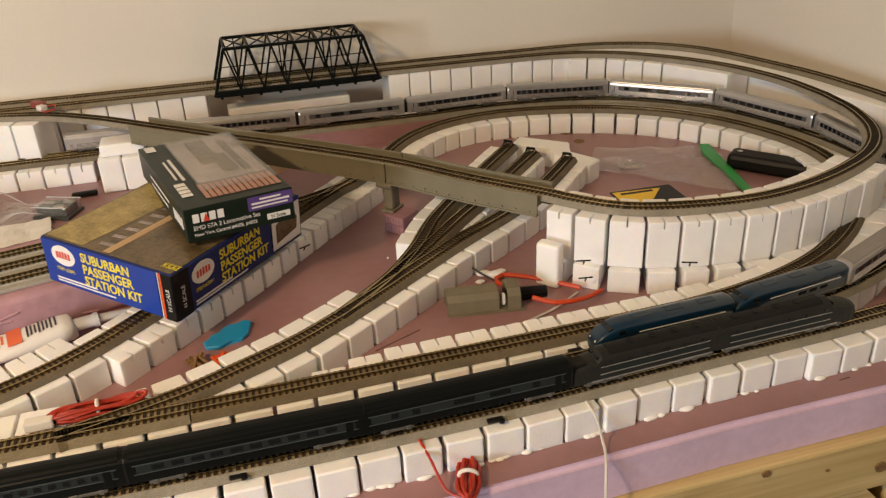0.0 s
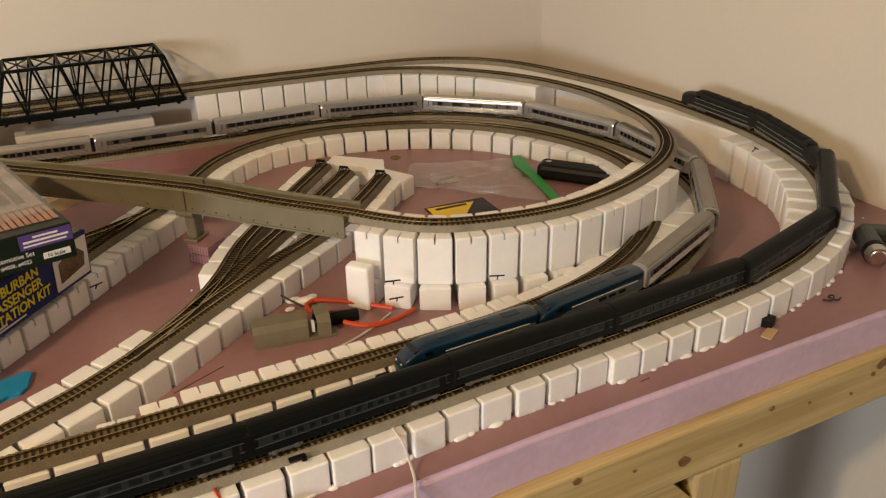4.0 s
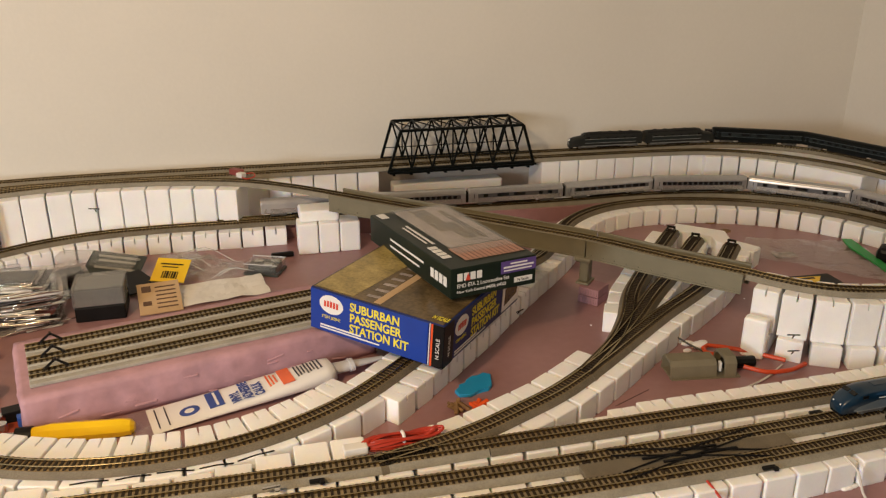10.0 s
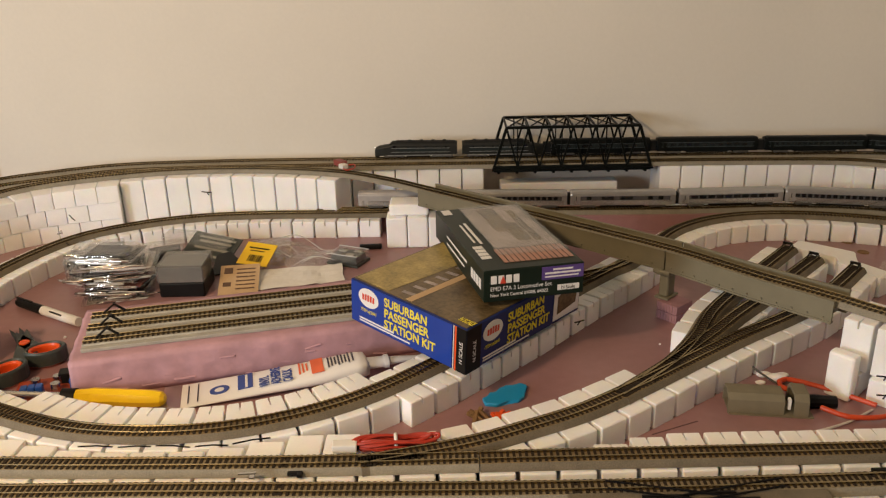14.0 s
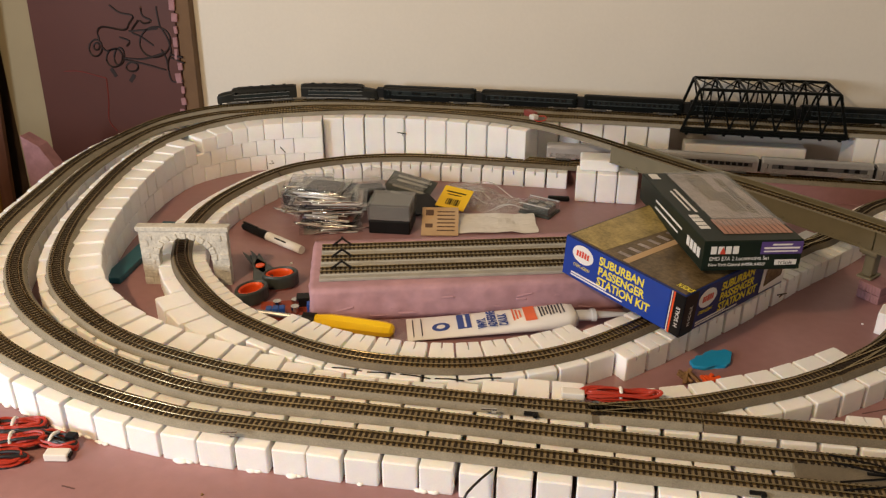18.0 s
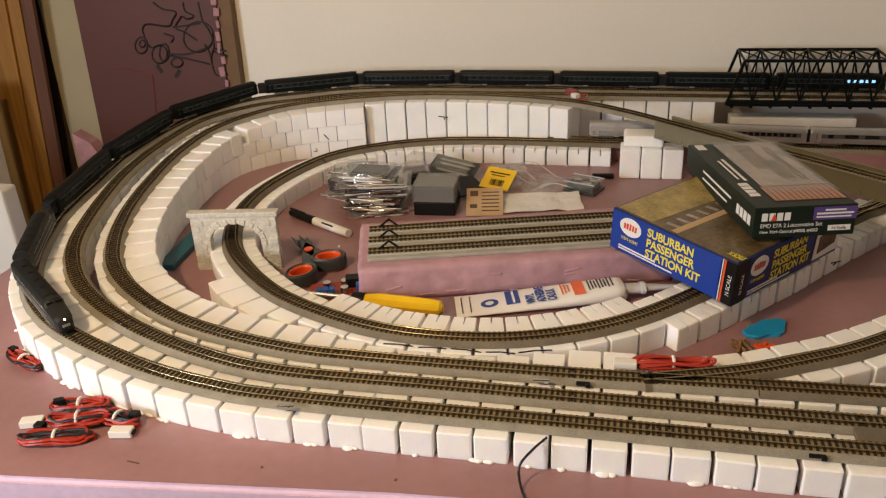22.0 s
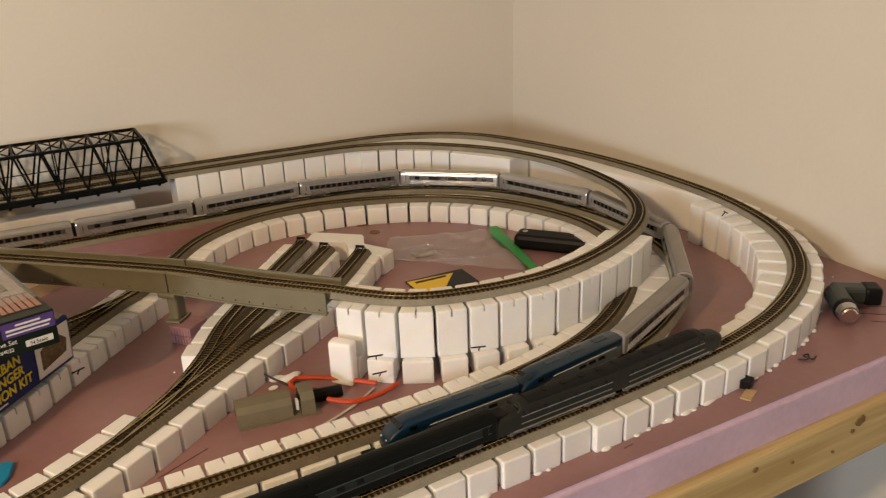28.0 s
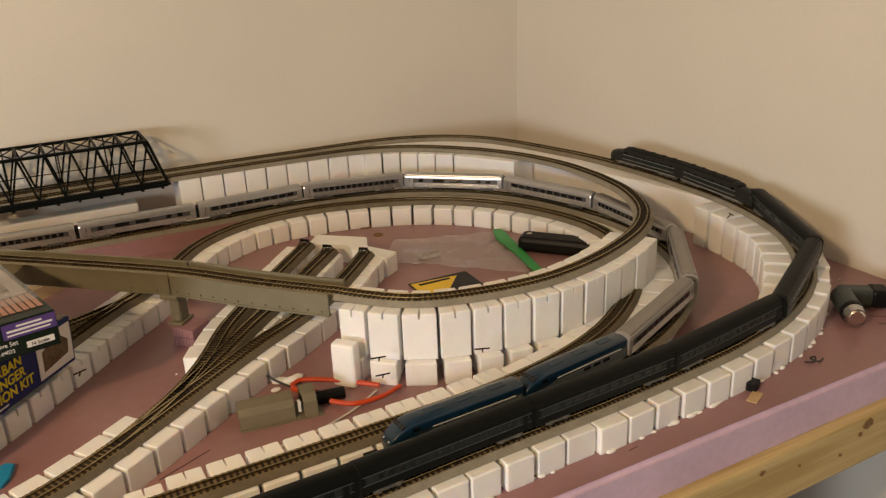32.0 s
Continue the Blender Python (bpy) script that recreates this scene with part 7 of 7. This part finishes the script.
def upright(name, outline, y0, y1, mat, parent=None, label=""):
    """A board drawn in x and z, from y0 (front) to y1 (back)."""
    bm = bmesh.new()
    lo = [bm.verts.new((x, y0, z)) for x, z in outline]
    hi = [bm.verts.new((x, y1, z)) for x, z in outline]
    n = len(lo)
    bm.faces.new(lo)
    bm.faces.new(hi[::-1])
    for k in range(n):
        bm.faces.new((lo[k], hi[k], hi[(k + 1) % n], lo[(k + 1) % n]))
    bmesh.ops.recalc_face_normals(bm, faces=bm.faces)
    return part(name, bm, mat, parent, label)


def oval(cx, cy, rx, ry, n=18):
    return [(cx + rx * math.cos(2 * math.pi * k / n), cy + ry * math.sin(2 * math.pi * k / n)) for k in range(n + 1)]


def far_left():
    t = empty("foam_sheet", pose(-0.835, 0.093, -0.04))
    tagged(t, "pink foam sheet, coloured as dimly lit, with a black marker scribble", "foam sheet")
    upright("sheet", [(-0.355, -0.91), (-0.054, -0.91), (-0.031, 0.70), (-0.302, 0.70)], -0.024, 0.0, PINKDIMMED, t)
    upright("edge_strip", [(-0.053, -0.91), (-0.0315, -0.91), (-0.0035, 0.70), (-0.030, 0.70)], -0.020, 0.0, material("brown_edge_board", (0.15, 0.085, 0.040), 0.7, vary=0.15, scale=20, bump=0.3, bump_scale=120), t, "torn brown edge")
    rnd = random.Random(21)
    for k in range(30):
        z = 0.03 + 0.0215 * k
        slab("torn_edge", (0, 0, 0), (rnd.uniform(0.005, 0.013), 0.005, rnd.uniform(0.013, 0.021)), PINKPAD, t, bevel=0.0015, m=pose(-0.040 + 0.0143 * (z - 0.27) + rnd.uniform(-0.003, 0.003), -0.0235, z, 0, rnd.uniform(-9, 9), 0))

    def on_sheet(u, v):
        """A place on the sheet's face: u to the right and v down from the scribble's corner."""
        return (-0.2082 + 4.9e-4 * u - 9e-5 * v, -0.0243, 0.199 - 4.15e-4 * v)

    strokes = [[(460, 0), (500, 30), (552, 42), (540, 75), (522, 102), (440, 92), (418, 112), (425, 150)], oval(412, 185, 26, 36), oval(416, 178, 12, 15), [(438, 180), (455, 196), (475, 190), (500, 184)],
               oval(488, 225, 32, 40), oval(507, 218, 20, 38), oval(560, 262, 24, 20), [(525, 225), (600, 225), (660, 205), (690, 190)], [(530, 232), (600, 245), (695, 270)], oval(645, 150, 60, 65),
               [(665, 90), (690, 130), (710, 190), (700, 240), (720, 315), (765, 315)], [(705, 200), (755, 212)], [(712, 215), (762, 235)], [(580, 0), (590, 40), (625, 60), (600, 72), (580, 60)],
               [(640, 0), (648, 40), (660, 85)], [(575, 60), (552, 108), (590, 130), (640, 165)], [(505, 135), (545, 150), (535, 172)], [(670, 180), (690, 215), (700, 250)], [(540, 108), (600, 100), (650, 92)]]
    for st in strokes:
        bm = bmesh.new()
        tube(bm, spline([on_sheet(u - 385, v - 155) for u, v in st], 0.003), 0.0019, 5)
        part("marker_stroke", bm, MARKERINK, t)
    for u, v, a in ((487, 290, -28), (563, 312, 38)):
        p = on_sheet(u - 385, v - 155)
        slab("marker_stroke", (0, 0, 0), (0.007, 0.0012, 0.017), MARKERINK, t, m=pose(*p, 0, a, 0))
    for st in ([(285, 295), (350, 292), (458, 318)], [(458, 318), (470, 420), (475, 510), (510, 560)]):
        bm = bmesh.new()
        tube(bm, spline([on_sheet(u - 385, v - 155) for u, v in st], 0.004), 0.0011, 5)
        part("score_line", bm, MAROON, t)
    tagged(upright("foam_strip", [(-1.091, -0.95), (-1.031, -0.95), (-1.031, -0.02), (-1.055, 0.018), (-1.085, 0.035)], -0.116, -0.09, PINKPAD), "torn pink foam strip standing behind the table", "foam strip")
    d = empty("door_frame")
    tagged(d, "varnished wooden door frame with a dark opening", "door frame")

    def leaning(x, lean, z0=-0.95, z1=0.70):
        return (x + lean * (z0 - 0.23), z0), (x + lean * (z1 - 0.23), z1)

    # the opening is a flat board, its shade put into the brown
    for name, xa, la, xb, lb, y0, y1, mat, label in (("tan_panel", -1.2335, 0.012, -1.1525, 0.033, 0.080, 0.0930, TANBOARD, "plain tan board"), ("gap_shade_board", -1.450, 0.02, -1.234, 0.012, 0.086, 0.0935, GAPSHADE, "flat dark brown board for the shaded opening"), ("edge_strip", -1.2395, 0.094, -1.2165, 0.088, 0.040, 0.049, REDWOOD, "red-brown varnished edge"),
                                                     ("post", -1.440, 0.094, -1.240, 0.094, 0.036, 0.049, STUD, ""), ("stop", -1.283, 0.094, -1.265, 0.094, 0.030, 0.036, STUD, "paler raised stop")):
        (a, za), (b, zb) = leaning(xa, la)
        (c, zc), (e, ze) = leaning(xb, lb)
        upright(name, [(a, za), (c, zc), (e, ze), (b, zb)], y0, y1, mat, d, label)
    f = empty("white_board", pose(-1.16, -0.44, -0.95))
    tagged(f, "plain white board standing beside the table", "board")
    slab("board", (0, 0, 0.445), (0.400, 0.024, 0.890), BOARDW, f, bevel=0.003)
    slab("upper_board", (0, -0.002, 0.9545), (0.410, 0.030, 0.1270), BOARDW, f, bevel=0.004)
    tagged(upright("leaning_board", [(-1.400, -0.95), (-1.330, -0.95), (-1.288, 0.10), (-1.345, 0.10)], -0.075, -0.045, PAPERW), "narrow white board leaning by the door frame", "board")


def motions():
    rows = [t * 0.2 for t in range(161)]
    times, ss = zip(*HEAD)
    # couplings draw in on the near curve and stretch on the far side
    grid = np.linspace(-T1.length, 2 * T1.length, 4000)
    f = np.interp(grid % T1.length, [0.0, 0.15, 0.35, 2.05, 2.25, 3.35, 3.55, T1.length], [1.09, 1.09, 0.95, 0.95, 1.05, 1.05, 1.09, 1.09])
    true = np.concatenate([[0.0], np.cumsum((grid[1] - grid[0]) * 2 / (f[1:] + f[:-1]))])
    for ob, back, half in MOVING:
        walk(ob, [(t, on_rails(T1, float(np.interp(np.interp(np.interp(t, times, ss), grid, true) - back, true, grid)), half)) for t in rows])



room()
table()
tracks()
silver_train()
grey_train()
truss_bridge()
viaduct()
station_box()
locomotive_box()
pink_yard()
tunnel_portal()
caulk_tube()
screwdriver()
scissors()
marker_pen()
wires()
small_tools()
right_loop_clutter()
left_clutter()
upper_details()
far_left()
under_viaduct()

all_risers()
motions()
